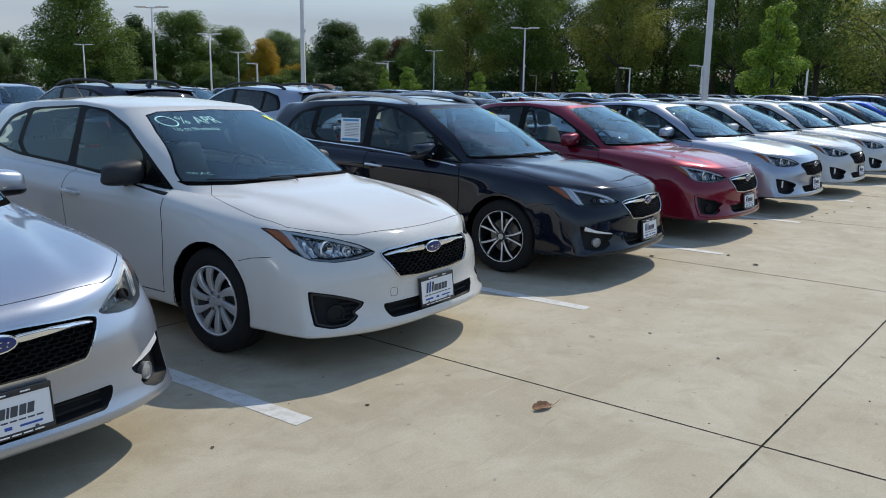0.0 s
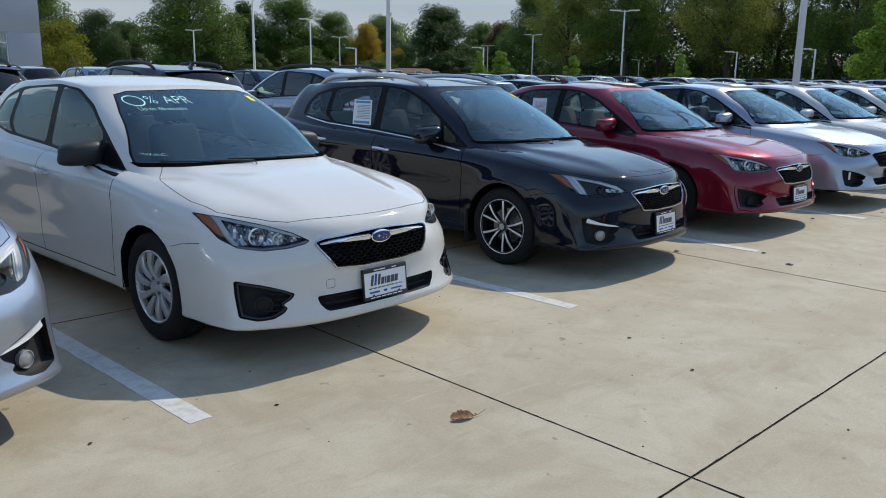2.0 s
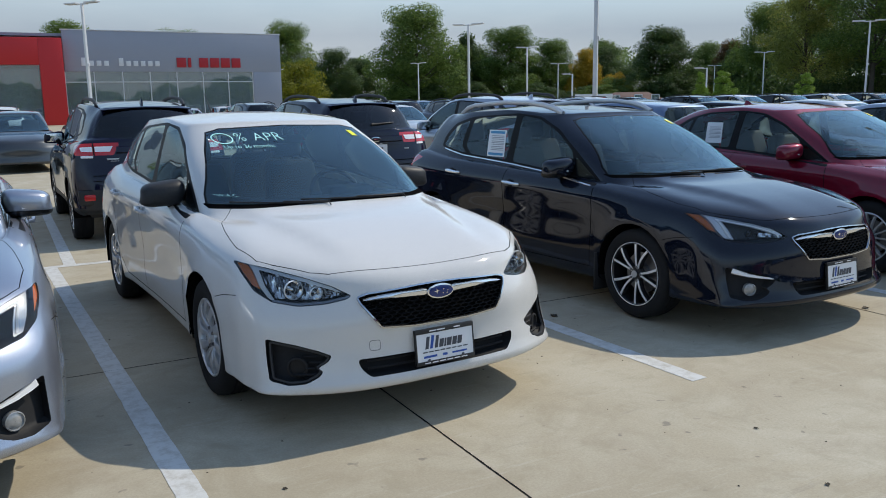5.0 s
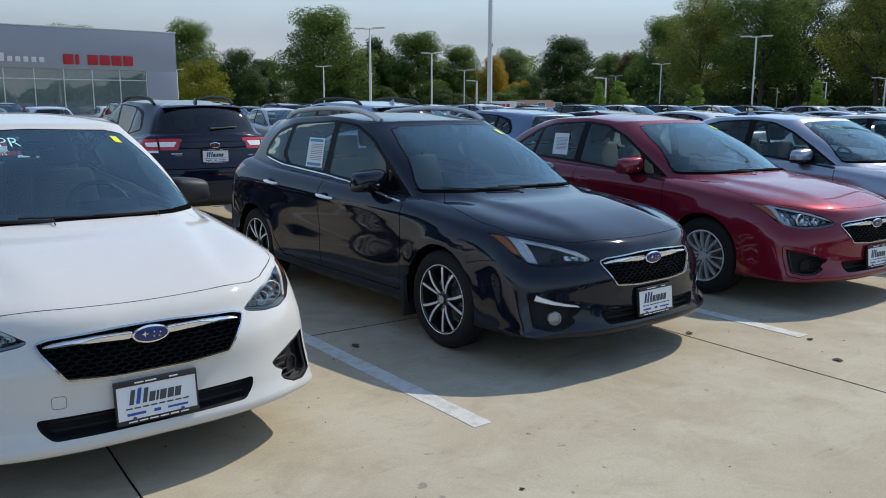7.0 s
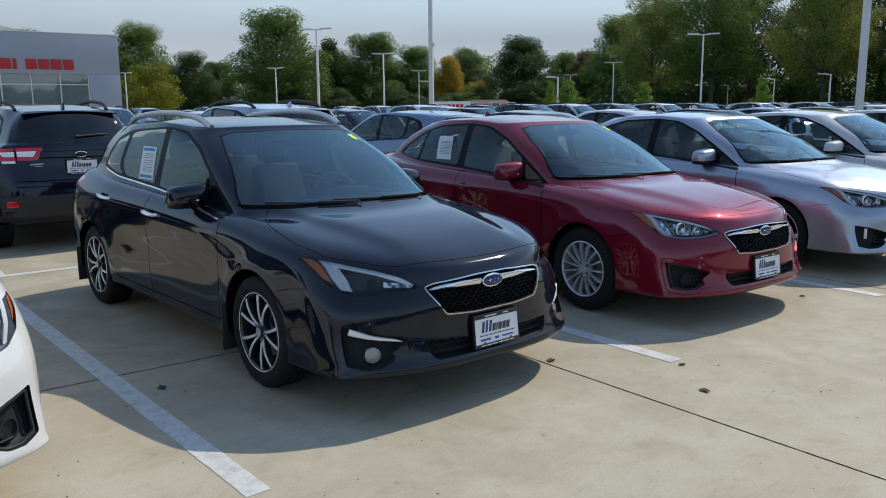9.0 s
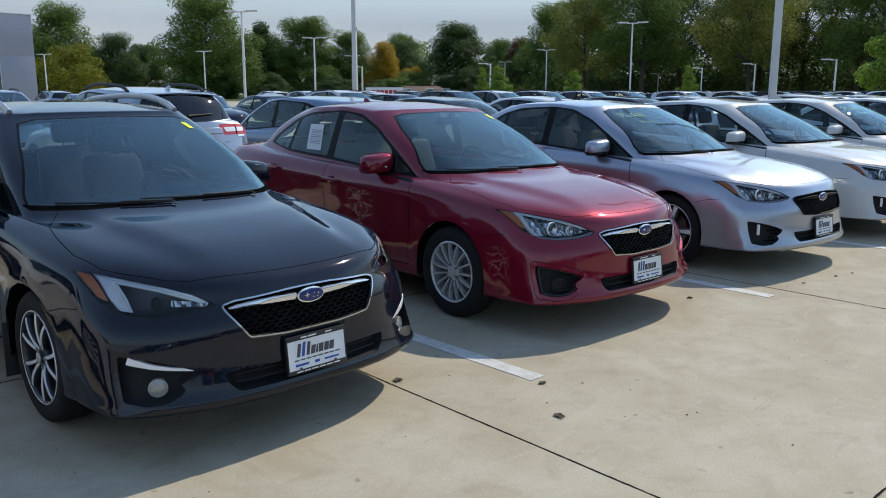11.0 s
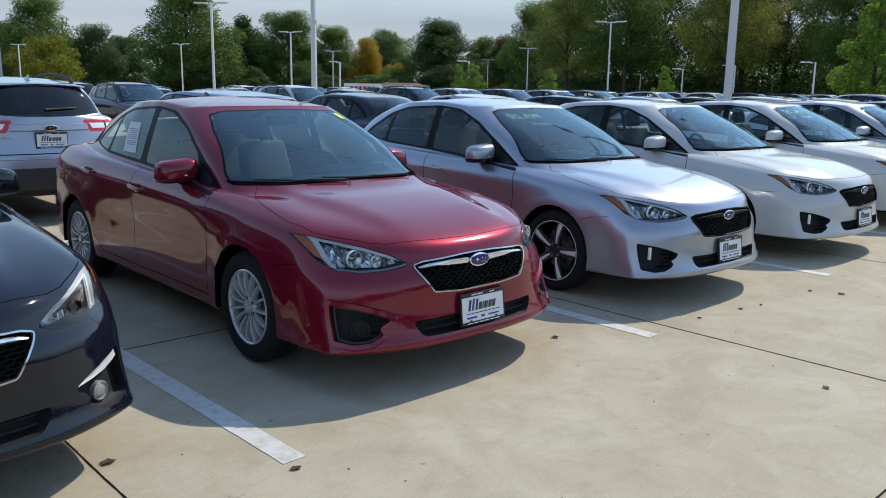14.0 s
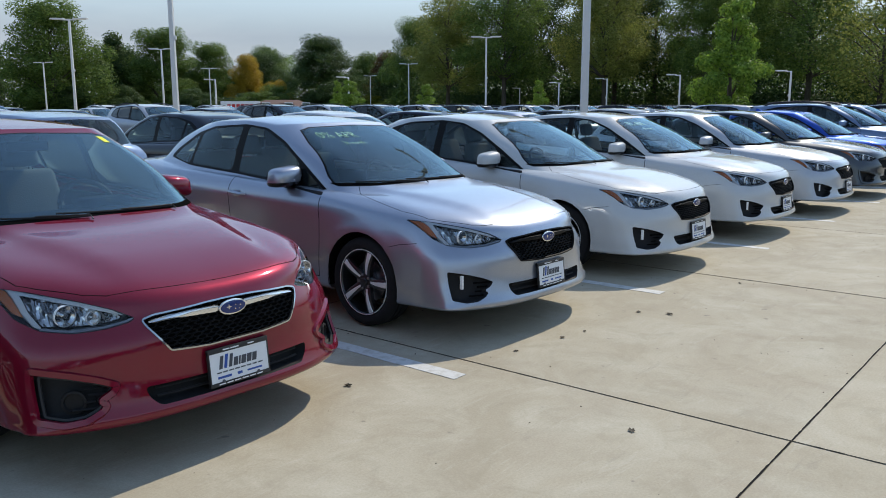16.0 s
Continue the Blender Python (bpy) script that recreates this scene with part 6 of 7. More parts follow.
# ---- cars ----
ROW = "cars parked in the front row"
make_car("hatch", "silver", pose(1.19, 3.93, 0, 0, 0, 1.0), "silver five-door hatchback with chrome fog lamp trim, parked on concrete", "duo", fog="lamp", lamp="led", group=ROW, yellow=True)
make_car("hatch", "white", pose(3.655, 3.995, 0, 0, 0, 2.9), "white five-door hatchback with black mirrors and windshield writing", "cover", mirrors="black", antenna="mast", writing=(APR, CHALK), yellow=True, group=ROW)
make_car("hatch", "black", pose(6.595, 3.995, 0, 0, 0, 3.2), "glossy black five-door hatchback with silver roof rails", "duo", fog="lamp", lamp="led", handles="chrome", rails="silver", yellow=True,
         sticker=[(-1, 1.72, 1.98, 1.04, 1.27, "blue", 0.05)], group=ROW, flaps=True)
make_car("sedan", "red", pose(9.26, 4.0, 0, 0, 0, -0.5), "metallic dark red sedan with thin-spoked silver wheels", "multi", yellow=True, sticker=[(-1, 1.80, 2.02, 1.05, 1.26, "grey", 0.05)], seats=GREY_FABRIC, group=ROW)
make_car("sedan", "silver", pose(11.895, 3.962, 0, 0, 0, -1.4), "metallic silver sedan with dark five-spoke wheels and windshield writing", "star", face="dark", fog="led", writing=(APR_SMALL, CHALK2), group=ROW,
         sticker=[(1, 1.72, 1.95, 1.04, 1.24, "grey", 0.03)])
make_car("sedan", "pearl", pose(14.475, 3.945, 0, 0, 0, -0.6), "pearl white sedan with dark five-spoke wheels", "star", face="dark", fog="led", group=ROW, sticker=[(1, 1.72, 1.95, 1.04, 1.24, "grey", 0.03)])
make_car("sedan", "pearl", pose(17.2, 3.95, 0, 0, 0, -0.4), "pearl white sedan with chalk writing on its windshield", "star", face="dark", fog="led", writing=(APR_SMALL, CHALK), group=ROW)
make_car("sedan", "ice", pose(19.95, 3.9, 0, 0, 0, 0.5), "light silver sports sedan parked beside pearl white sedans", "star", face="dark", fog="led", group=ROW, sticker=[(1, 1.72, 1.95, 1.04, 1.24, "grey", 0.03)])
make_car("sedan", "grey", pose(22.7, 3.9, 0, 0, 0, 0), "dark grey sedan parked beside a blue sedan", "dark", face="dark", group=ROW)
make_car("sedan", "blue", pose(25.4, 3.95, 0, 0, 0, 0.6), "bright blue sedan parked on concrete", "dark", face="dark", group=ROW)
make_car("suv", "bluegrey", pose(28.2, 3.95, 0, 0, 0, 0), "blue-grey crossover with black roof rails", "plain", face="dark", rails="black", group=ROW)
make_car("suv", "navy", pose(3.42, 12.75, 0, 0, 0, 180.6), "dark blue crossover with black roof rails seen from behind", "dark", rails="black", group="cars of the second row")
make_car("suv", "navy", pose(6.24, 12.85, 0, 0, 0, 179.6), "dark blue crossover with red tail lamps", "dark", rails="black", group="cars of the second row")
make_car("suv", "silver", pose(9.10, 12.85, 0, 0, 0, 180.3), "silver crossover with black roof rails and red tail lamps", "plain", rails="black", group="cars of the second row")


def far_car(kind, color, m, rails=False):
    """A car that only shows its upper half over the rows before it."""
    meshes, tree = body(kind, False)
    car = new("suv" if kind == "suv" else "hatchback_car" if kind == "hatch" else "sedan_car")
    car.matrix_basis = m
    tagged(car, {"white": "white", "pearl": "pearl white", "black": "black", "red": "dark red", "silver": "silver", "navy": "dark blue", "grey": "dark grey", "blue": "bright blue", "bluegrey": "blue-grey", "ice": "light silver"}[color]
           + {"suv": " crossover", "hatch": " hatchback", "sedan": " sedan"}[kind] + " parked among other cars on the lot", "car", "cars on the lot behind")
    for key, me in meshes.items():
        base = key[:-2] if key[-2:] in ("_l", "_r") else key
        mat = GLASS_OF.get(base, PAINT[color])
        if kind == "suv" and base in ("back_glass", "quarter_window", "rear_window"):
            mat = DARK_GLASS
        mat = {"window_trim": TRIM, "cowl": GAP}.get(base, mat)
        part({"window_trim": "window_surround"}.get(base, base), me, mat, car)
    lift = 0.125 if kind == "suv" else 0.0
    part("cabin_floor", kit(("far_cabin", kind), lambda: box(box(bmesh.new(), -0.66, 0.6, 0.3 + lift, 0.66, 2.4, 0.95 + lift, 0.05), -0.7, -0.5, 0.2, 0.7, 3.1, 0.32, 0.03)), DASH, car)
    for sx in (-0.36, 0.36):
        part("front_seat", kit("far_seat", lambda: boxm(-0.21, -0.08, 0, 0.21, 0.08, 0.62, 0.06, 2)), FABRIC, car, m=pose(sx, 1.75, 0.62 + lift, -14))
    for y in (0.0, 2.67):
        for s in (-1, 1):
            add_wheel(car, s * 0.872, y, "plain", 0.348 if kind == "suv" else 0.318, 20 * y, detail=False)
    if rails:
        for s in (-1, 1):
            def rail(s=s):
                pts = []
                for t, h in ((0.0, 0.0), (0.08, 0.045), (0.5, 0.058), (0.92, 0.045), (1.0, 0.0)):
                    y = 1.38 + 1.5 * t
                    pts.append(tree.ray_cast(Vector((s * 0.53, y, 3)), Vector((0, 0, -1)))[0] + Vector((0, 0, h)))
                return tube(bmesh.new(), pts, 0.018, 6)

            part("roof_rail", kit(("far_rail", kind, s), rail), PLASTIC, car)
    return car


rnd = random.Random(5)
FAR = [("hatch", "bluegrey", 11.9, 12.7, 180), ("sedan", "black", 14.7, 13.0, 180), ("sedan", "ice", 17.4, 13.0, 180), ("suv", "white", 0.6, 12.7, 180), ("suv", "grey", -2.2, 12.7, 180), ("sedan", "silver", -4.9, 13.0, 180),
       ("suv", "bluegrey", 30.9, 3.95, 0), ("sedan", "grey", 33.6, 3.95, 0), ("sedan", "navy", 36.4, 3.95, 0), ("suv", "black", 39.1, 3.95, 0), ("sedan", "silver", 41.8, 3.95, 0), ("sedan", "black", 44.6, 3.95, 0)]
for kind, color, x, y, rz in FAR:
    far_car(kind, color, pose(x, y, 0, 0, 0, rz), kind == "suv")
ACROSS = ("black", "grey", "navy", "silver", "black", "red", "bluegrey", "navy", "white", "grey", "black", "ice", "navy", "black", "grey")
for k, tone in enumerate(ACROSS):                    # unseen row across the aisle, behind the camera, added to darken bumper reflections
    far_car("suv" if k % 3 else "sedan", tone, pose(-9.5 + 2.75 * k, -6.4, 0, 0, 0, 180), k % 3 > 0)
TONES = ("black", "navy", "grey", "silver", "ice", "white", "bluegrey", "grey", "black", "ice", "pearl", "navy", "silver")
for x in np.arange(20.1, 46, 2.73):
    far_car(rnd.choice(("sedan", "hatch", "sedan", "suv")), rnd.choice(TONES), pose(float(x), 12.9, -0.0, 0, 0, 180), False)
for y, rz, x0, x1, fill in ((22.5, 0, -6, 78, 0.88), (31.4, 180, 2, 82, 0.88), (42.0, 0, 8, 66, 0.7), (51.0, 180, 14, 72, 0.7)):
    for x in np.arange(x0, x1, 2.75):
        if rnd.random() > fill or (abs(x - 25.7) < 1.6 and 26 < y < 34) or (abs(x - 36.1) < 2 and y > 50) or abs(x - 7.0) < 1.5 and y > 48:
            continue
        kind = rnd.choice(("sedan", "hatch", "suv", "suv"))
        far_car(kind, rnd.choice(TONES), pose(float(x) + rnd.uniform(-0.15, 0.15), y + rnd.uniform(-0.2, 0.2), -0.008, 0, 0, rz + rnd.uniform(-1, 1)), kind == "suv")
for x in np.arange(52, 84, 2.8):                     # a stock row beside the woods
    for y in (66.0,):
        far_car(rnd.choice(("sedan", "suv")), rnd.choice(TONES), pose(float(x), y - (x - 52) * 0.9, -0.008, 0, 0, 40), False)

# ---- light poles ----
POLE_WHITE = material("white_pole_enamel", (0.62, 0.63, 0.64), 0.45, grain=0.06, scale=3)
LAMP_GLASS = material("lamp_diffuser", (0.50, 0.51, 0.50), 0.3)


def pole_thing(x, y, h, arms, rz, w=0.075, label="tall white steel lot lamp with two flat heads"):
    """A square tapered post on a footing, with flat lamp heads on short arms."""
    p = new("street_lamp")
    p.matrix_basis = pose(x, y, -0.008, 0, 0, rz)
    tagged(p, label, "street lamp", "lot lamps")

    def post():
        bm = boxm(-w, -w, 0.5, w, w, h, 0.015)
        for v in bm.verts:
            k = 1 - 0.22 * (v.co.z - 0.5) / (h - 0.5)
            v.co.x *= k
            v.co.y *= k
        return bm

    part("post", kit(("post", h, w), post), POLE_WHITE, p)
    part("footing", kit("footing", lambda: lathe(bmesh.new(), [(0.0, 0.62), (0.26, 0.62), (0.30, 0.58), (0.30, 0.0)], 20, axis="z")), CONCRETE, p)
    part("base_plate", kit("base_plate", lambda: boxm(-0.16, -0.16, 0.62, 0.16, 0.16, 0.66, 0.01)), POLE_WHITE, p)
    part("sensor_box", kit("sensor", lambda: boxm(0.06, -0.06, 0, 0.16, 0.06, 0.16, 0.02)), POLE_WHITE, p, m=pose(0, 0, h * 0.52))
    for k in range(arms):
        s = 1 if k == 0 else -1
        arm = part("arm", kit(("arm", s), lambda: boxm(min(0, s * 0.5), -0.03, -0.05, max(0, s * 0.5), 0.03, 0.03, 0.01)), POLE_WHITE, p, m=pose(0, 0, h - 0.05))

        def head():
            bm = boxm(0.35, -0.20, -0.04, 1.35, 0.20, 0.05, 0.03)
            for v in bm.verts:
                v.co.z += 0.02 * (v.co.x - 0.35)
                v.co.y *= 1.0 - 0.25 * max(0, v.co.x - 0.9)
            return bm

        hd = part("lamp_head", kit("lamp_head", head), POLE_WHITE, p, m=pose(0, 0, h, 0, 0, 0 if s > 0 else 180))
        part("diffuser", kit("diffuser", lambda: boxm(0.55, -0.14, -0.052, 1.2, 0.14, -0.035, 0.004)), LAMP_GLASS, hd)


for x, y in ((7.0, 53.5), (36.1, 57.9), (57.2, 80.3), (87.8, 115.5), (62.0, 118.0), (128, 118), (97.5, 80.4), (67.0, 44.0), (47.1, 145.0)):
    pole_thing(x, y, 7.6, 2, -55, 0.085)
pole_thing(25.71, 29.0, 7.9, 2, -55, 0.10)
pole_thing(22.44, 8.72, 8.2, 2, -50, 0.078)
for x, y in ((69.5, 64.2), (65.0, 81.8), (83.1, 22.4), (85.6, 33.7), (91.5, 44.9), (101.5, 57.3), (126.9, 80.6)):
    pole_thing(x, y, 4.6, 1, 120, 0.09, "shorter white steel lamp post with one arm beside the woods")

# ---- dealership ----
PANEL = material("silver_wall_panel", (0.30, 0.325, 0.385), 0.45, 0.15, grain=0.03, scale=0.7)
RED_PANEL = material("red_portal_panel", (0.50, 0.012, 0.015), 0.4, grain=0.04, scale=0.6)
FRAME_ALU = material("aluminium_frame", (0.62, 0.63, 0.64), 0.45, 0.2)
# the film here paints a veil of mirrored sky into the panes
SHOP_GLASS = glass("showroom_glass", (0.66, 0.72, 0.66), 2.3, dust_haze=0.2)
# mottled olive that stands in for trees mirrored in the panes
INNER = material("showroom_inside", (0.42, 0.45, 0.38), 0.8, grain=0.6, scale=0.35)
SIGN_RED = material("sign_red", (0.42, 0.012, 0.02), 0.4)
SIGN_WHITE = material("sign_white", (0.66, 0.68, 0.70), 0.4)
shop = new("dealership_building")
shop.matrix_basis = pose(0, 80, 0)
tagged(shop, "low silver-panelled car showroom with a red entrance portal", "building")
# walls round a long window band
part("wall", boxm(7.6, 0, 4.66, 27.3, 0.4, 8.25, 0.02), PANEL, shop)
part("wall", boxm(24.5, 0, 0, 27.3, 0.4, 4.658, 0.02), PANEL, shop)
part("wall", boxm(7.6, 0.002, 0, 24.498, 0.4, 0.6, 0.02), PANEL, shop)
part("wall", boxm(26.9, 0.403, 0, 27.298, 30, 8.2, 0.02), PANEL, shop)
part("wall", boxm(-14, 0.4, 0, -0.3, 0.8, 8.2, 0.02), PANEL, shop)
part("roof", boxm(-14, 0.81, 7.75, 26.88, 30, 8.0), PANEL, shop)
part("parapet_cap", boxm(7.5, -0.06, 8.252, 27.4, 0.5, 8.34, 0.02), FRAME_ALU, shop)
part("portal", boxm(-0.2, -0.9, 0, 1.6, 0.38, 7.5, 0.03), RED_PANEL, shop, "red entrance portal pier")
part("portal", boxm(5.6, -0.9, 0, 7.5, 0.38, 7.5, 0.03), RED_PANEL, shop, "red entrance portal pier")
part("portal_lintel", boxm(1.602, -0.9, 5.2, 5.598, 0.38, 7.5, 0.03), RED_PANEL, shop)
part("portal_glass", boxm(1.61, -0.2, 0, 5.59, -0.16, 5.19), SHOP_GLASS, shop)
part("inner_wall", boxm(0, 9, 0, 26.5, 9.2, 7.5), INNER, shop)
part("inner_ceiling", boxm(0, 0.9, 5.2, 26.5, 9, 5.3), INNER, shop)
for z0, z1 in ((0.6, 3.7), (3.78, 4.66)):
    for i in range(7):
        x0 = 7.62 + 2.41 * i
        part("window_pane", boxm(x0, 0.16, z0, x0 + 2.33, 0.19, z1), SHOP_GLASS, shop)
for i in range(8):
    x0 = 7.58 + 2.41 * i
    part("mullion", boxm(x0 - 0.04, 0.08, 0.602, x0 + 0.04, 0.3, 4.655), FRAME_ALU, shop)
part("transom", boxm(7.62, 0.075, 3.70, 24.46, 0.295, 3.78), FRAME_ALU, shop)
for i in range(9):
    part("panel_seam", boxm(7.7, -0.004, 4.9 + 0.41 * i, 27.25, 0.002, 4.912 + 0.41 * i), PANEL, shop)
for i in range(6):                                    # the red sign as plain blocks
    x = 17.25 + 1.03 * i
    bm = boxm(x, -0.14, 5.06, x + (0.30 if i == 1 else 0.86), -0.006, 5.95, 0.05)
    if i != 1:
        box(bm, x + 0.3, -0.145, 5.36, x + 0.56, -0.138, 5.62, 0.0)
    part("sign_block", bm, SIGN_RED, shop)
for i in range(11):                                   # the pale lettering as plain bars
    if i == 4:
        continue
    x = 9.0 + 0.63 * i
    part("sign_bar", boxm(x, -0.10, 5.16, x + 0.40, -0.006, 5.62 if i not in (0, 5) else 5.88, 0.03), SIGN_WHITE, shop)
# a low sign and a brown-roofed hut before the woods
sign = new("lot_sign")
sign.matrix_basis = pose(69.5, 83.2, 0, 0, 0, -47)
tagged(sign, "low white lot sign with red lettering bars", "sign")
part("panel", boxm(-2.4, -0.08, 0.9, 2.4, 0.08, 2.1, 0.03), SIGN_WHITE, sign)
for i in range(6):
    part("sign_block", boxm(-1.6 + 0.55 * i, -0.1, 1.3, -1.6 + 0.55 * i + 0.42, -0.082, 1.75, 0.01), SIGN_RED, sign)
for x in (-2.0, 2.0):
    part("leg", boxm(x - 0.08, -0.06, -0.008, x + 0.08, 0.06, 0.898), POLE_WHITE, sign)
ROOF_BROWN = material("brown_shingle", (0.11, 0.06, 0.045), 0.85, grain=0.3, scale=6, bump=0.4)
WALL_TAN = material("tan_siding", (0.34, 0.29, 0.23), 0.8, grain=0.08, scale=3)


def hut(x, y, rz, w, d, h, rise, wall_mat, label):
    o = new("house")
    o.matrix_basis = pose(x, y, -0.008, 0, 0, rz)
    tagged(o, label, "house")
    part("wall", boxm(-w / 2, -d / 2, 0, w / 2, d / 2, h, 0.02), wall_mat, o)
    bm = bmesh.new()
    e = 0.4
    base = [bm.verts.new(c) for c in ((-w / 2 - e, -d / 2 - e, h), (w / 2 + e, -d / 2 - e, h), (w / 2 + e, d / 2 + e, h), (-w / 2 - e, d / 2 + e, h))]
    ridge = [bm.verts.new((-w / 4, 0, h + rise)), bm.verts.new((w / 4, 0, h + rise))]
    for f in ((base[0], base[1], ridge[1], ridge[0]), (base[1], base[2], ridge[1]), (base[2], base[3], ridge[0], ridge[1]), (base[3], base[0], ridge[0]), base[::-1]):
        bm.faces.new(f)
    part("roof", bm, ROOF_BROWN, o)
    for s in (-0.28, 0.05, 0.3):
        wd = part("window", boxm(w * s, -d / 2 - 0.03, 0.9, w * s + 1.1, -d / 2 + 0.02, 2.0, 0.01), FRAME_ALU, o)
        part("pane", boxm(w * s + 0.08, -d / 2 - 0.05, 0.98, w * s + 1.02, -d / 2 - 0.032, 1.92), SHOP_GLASS, wd)


hut(80.0, 88.0, -42, 9, 6, 1.15, 1.2, WALL_TAN, "low tan hut with a brown shingled roof")
hut(222, 82, -70, 22, 12, 4.4, 3.0, SIGN_WHITE, "white-sided house half hidden behind the trees")
hut(186, 20, -80, 28, 14, 4.6, 2.6, PANEL, "grey-walled house behind the lot's edge trees")

# ---- trees ----
BARK = material("grey_brown_bark", (0.075, 0.06, 0.045), 0.9, grain=0.45, scale=7, bump=0.8)


def leaf_material(name, dark, light, hue=0.5):
    m = bpy.data.materials.new(name)
    m.use_nodes = True
    nt = m.node_tree
    b = nt.nodes["Principled BSDF"]
    b.inputs["Roughness"].default_value = 0.55
    b.inputs["Specular IOR Level"].default_value = 0.25
    geo = nt.nodes.new("ShaderNodeNewGeometry")
    mx = nt.nodes.new("ShaderNodeMix")
    mx.data_type = "RGBA"
    mx.inputs["A"].default_value, mx.inputs["B"].default_value = (*dark, 1), (*light, 1)
    nt.links.new(geo.outputs["Random Per Island"], mx.inputs["Factor"])
    nt.links.new(mx.outputs["Result"], b.inputs["Base Color"])
    tr = nt.nodes.new("ShaderNodeBsdfTranslucent")
    nt.links.new(mx.outputs["Result"], tr.inputs["Color"])
    sh = nt.nodes.new("ShaderNodeMixShader")
    sh.inputs["Fac"].default_value = 0.5
    nt.links.new(b.outputs["BSDF"], sh.inputs[1])
    nt.links.new(tr.outputs["BSDF"], sh.inputs[2])
    nt.links.new(sh.outputs["Shader"], nt.nodes["Material Output"].inputs["Surface"])
    return m


LEAF = {
    "light": leaf_material("pale_green_leaves", (0.11, 0.145, 0.03), (0.33, 0.35, 0.085)),
    "green": leaf_material("green_leaves", (0.070, 0.120, 0.027), (0.202, 0.285, 0.060)),
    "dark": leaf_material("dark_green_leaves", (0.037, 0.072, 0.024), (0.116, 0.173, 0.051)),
    "olive": leaf_material("olive_leaves", (0.13, 0.15, 0.014), (0.27, 0.27, 0.03)),
    "yellow": leaf_material("yellow_leaves", (0.30, 0.19, 0.018), (0.58, 0.42, 0.05)),
    "rust": leaf_material("rust_leaves", (0.075, 0.050, 0.018), (0.16, 0.090, 0.035)),
    "fresh": leaf_material("fresh_green_leaves", (0.09, 0.17, 0.022), (0.27, 0.40, 0.06)),
}


def tree_meshes(seed, h, r, leaves, bare, size, shape="round"):
    """A trunk with limbs, and a crown of leaf clumps with gaps, h high and r in radius."""
    q = random.Random(seed)
    wood = bmesh.new()
    tr = 0.011 * h + 0.05
    lean = [(q.uniform(-0.02, 0.02) * h * t, q.uniform(-0.02, 0.02) * h * t) for t in (0, 0.3, 0.6, 0.9)]
    tube(wood, [(lean[i][0], lean[i][1], h * z) for i, z in enumerate((0, 0.25, 0.52, 0.88))], [tr * 1.25, tr, tr * 0.62, tr * 0.15], 8)
    clumps = []
    n = 64 if h > 7 else 24
    for k in range(n):
        t = (k + 0.5) / n
        z = h * (bare + (0.95 - bare) * t)
        if shape == "cone":
            rad = r * (1.02 - t) ** 0.75
        elif shape == "open":
            rad = r * (0.45 + 0.75 * math.sin(math.pi * min(1, 0.15 + 0.85 * t)))
        else:
            rad = r * max(0.38, 1 - abs(2 * t - 0.85) ** 2.8 * 0.8)
        a = k * 2.399 + q.uniform(-0.5, 0.5)
        d = rad * q.uniform(0.30, 0.92)
        c = Vector((math.cos(a) * d, math.sin(a) * d, z - 0.10 * h * (d / r) ** 2 + q.uniform(-0.035, 0.035) * h))
        s = r * q.uniform(0.17, 0.36)
        clumps.append((c, s))
        base = Vector((lean[1][0], lean[1][1], max(h * bare * 0.75, z - d * 0.9 - 0.05 * h)))
        if k % 2 == 0:
            mid = base.lerp(c, 0.5) + Vector((0, 0, 0.04 * h))
            tube(wood, [base, mid, c], [tr * 0.36, tr * 0.2, tr * 0.05], 5, cap=False)
    clumps.append((Vector((0, 0, h * (bare + 1) / 2)), r * 0.5))
    g = np.random.default_rng(seed)
    weight = np.array([s * s for c, s in clumps])
    which = g.choice(len(clumps), leaves, p=weight / weight.sum())
    centre, reach = np.array([tuple(c) for c, s in clumps])[which], np.array([s for c, s in clumps])[which]
    u = g.normal(size=(leaves, 3))
    u /= np.linalg.norm(u, axis=1)[:, None]
    P = centre + u * (reach * (0.50 + 0.62 * g.random(leaves) ** 0.7))[:, None] * (1, 1, 0.78)
    N = u + np.stack([g.uniform(-0.8, 0.8, leaves), g.uniform(-0.8, 0.8, leaves), g.uniform(-0.2, 0.9, leaves)], 1)
    N /= np.linalg.norm(N, axis=1)[:, None]
    t1 = np.cross(N, g.normal(size=(leaves, 3)))
    t1 /= np.linalg.norm(t1, axis=1)[:, None]
    t2 = np.cross(N, t1)
    a, b = (size * g.uniform(0.5, 1.0, leaves))[:, None], (size * g.uniform(0.35, 0.7, leaves))[:, None]
    V = np.stack([P - t1 * a, P - t2 * b + N * 0.12 * a, P + t1 * a, P + t2 * b + N * 0.12 * a], 1).reshape(-1, 3)
    me = bpy.data.meshes.new("crown")
    me.from_pydata(V.tolist(), [], np.arange(leaves * 4).reshape(-1, 4).tolist())
    return smooth(mesh_of(wood, "trunk"), 60), me


TREE_KINDS = {}


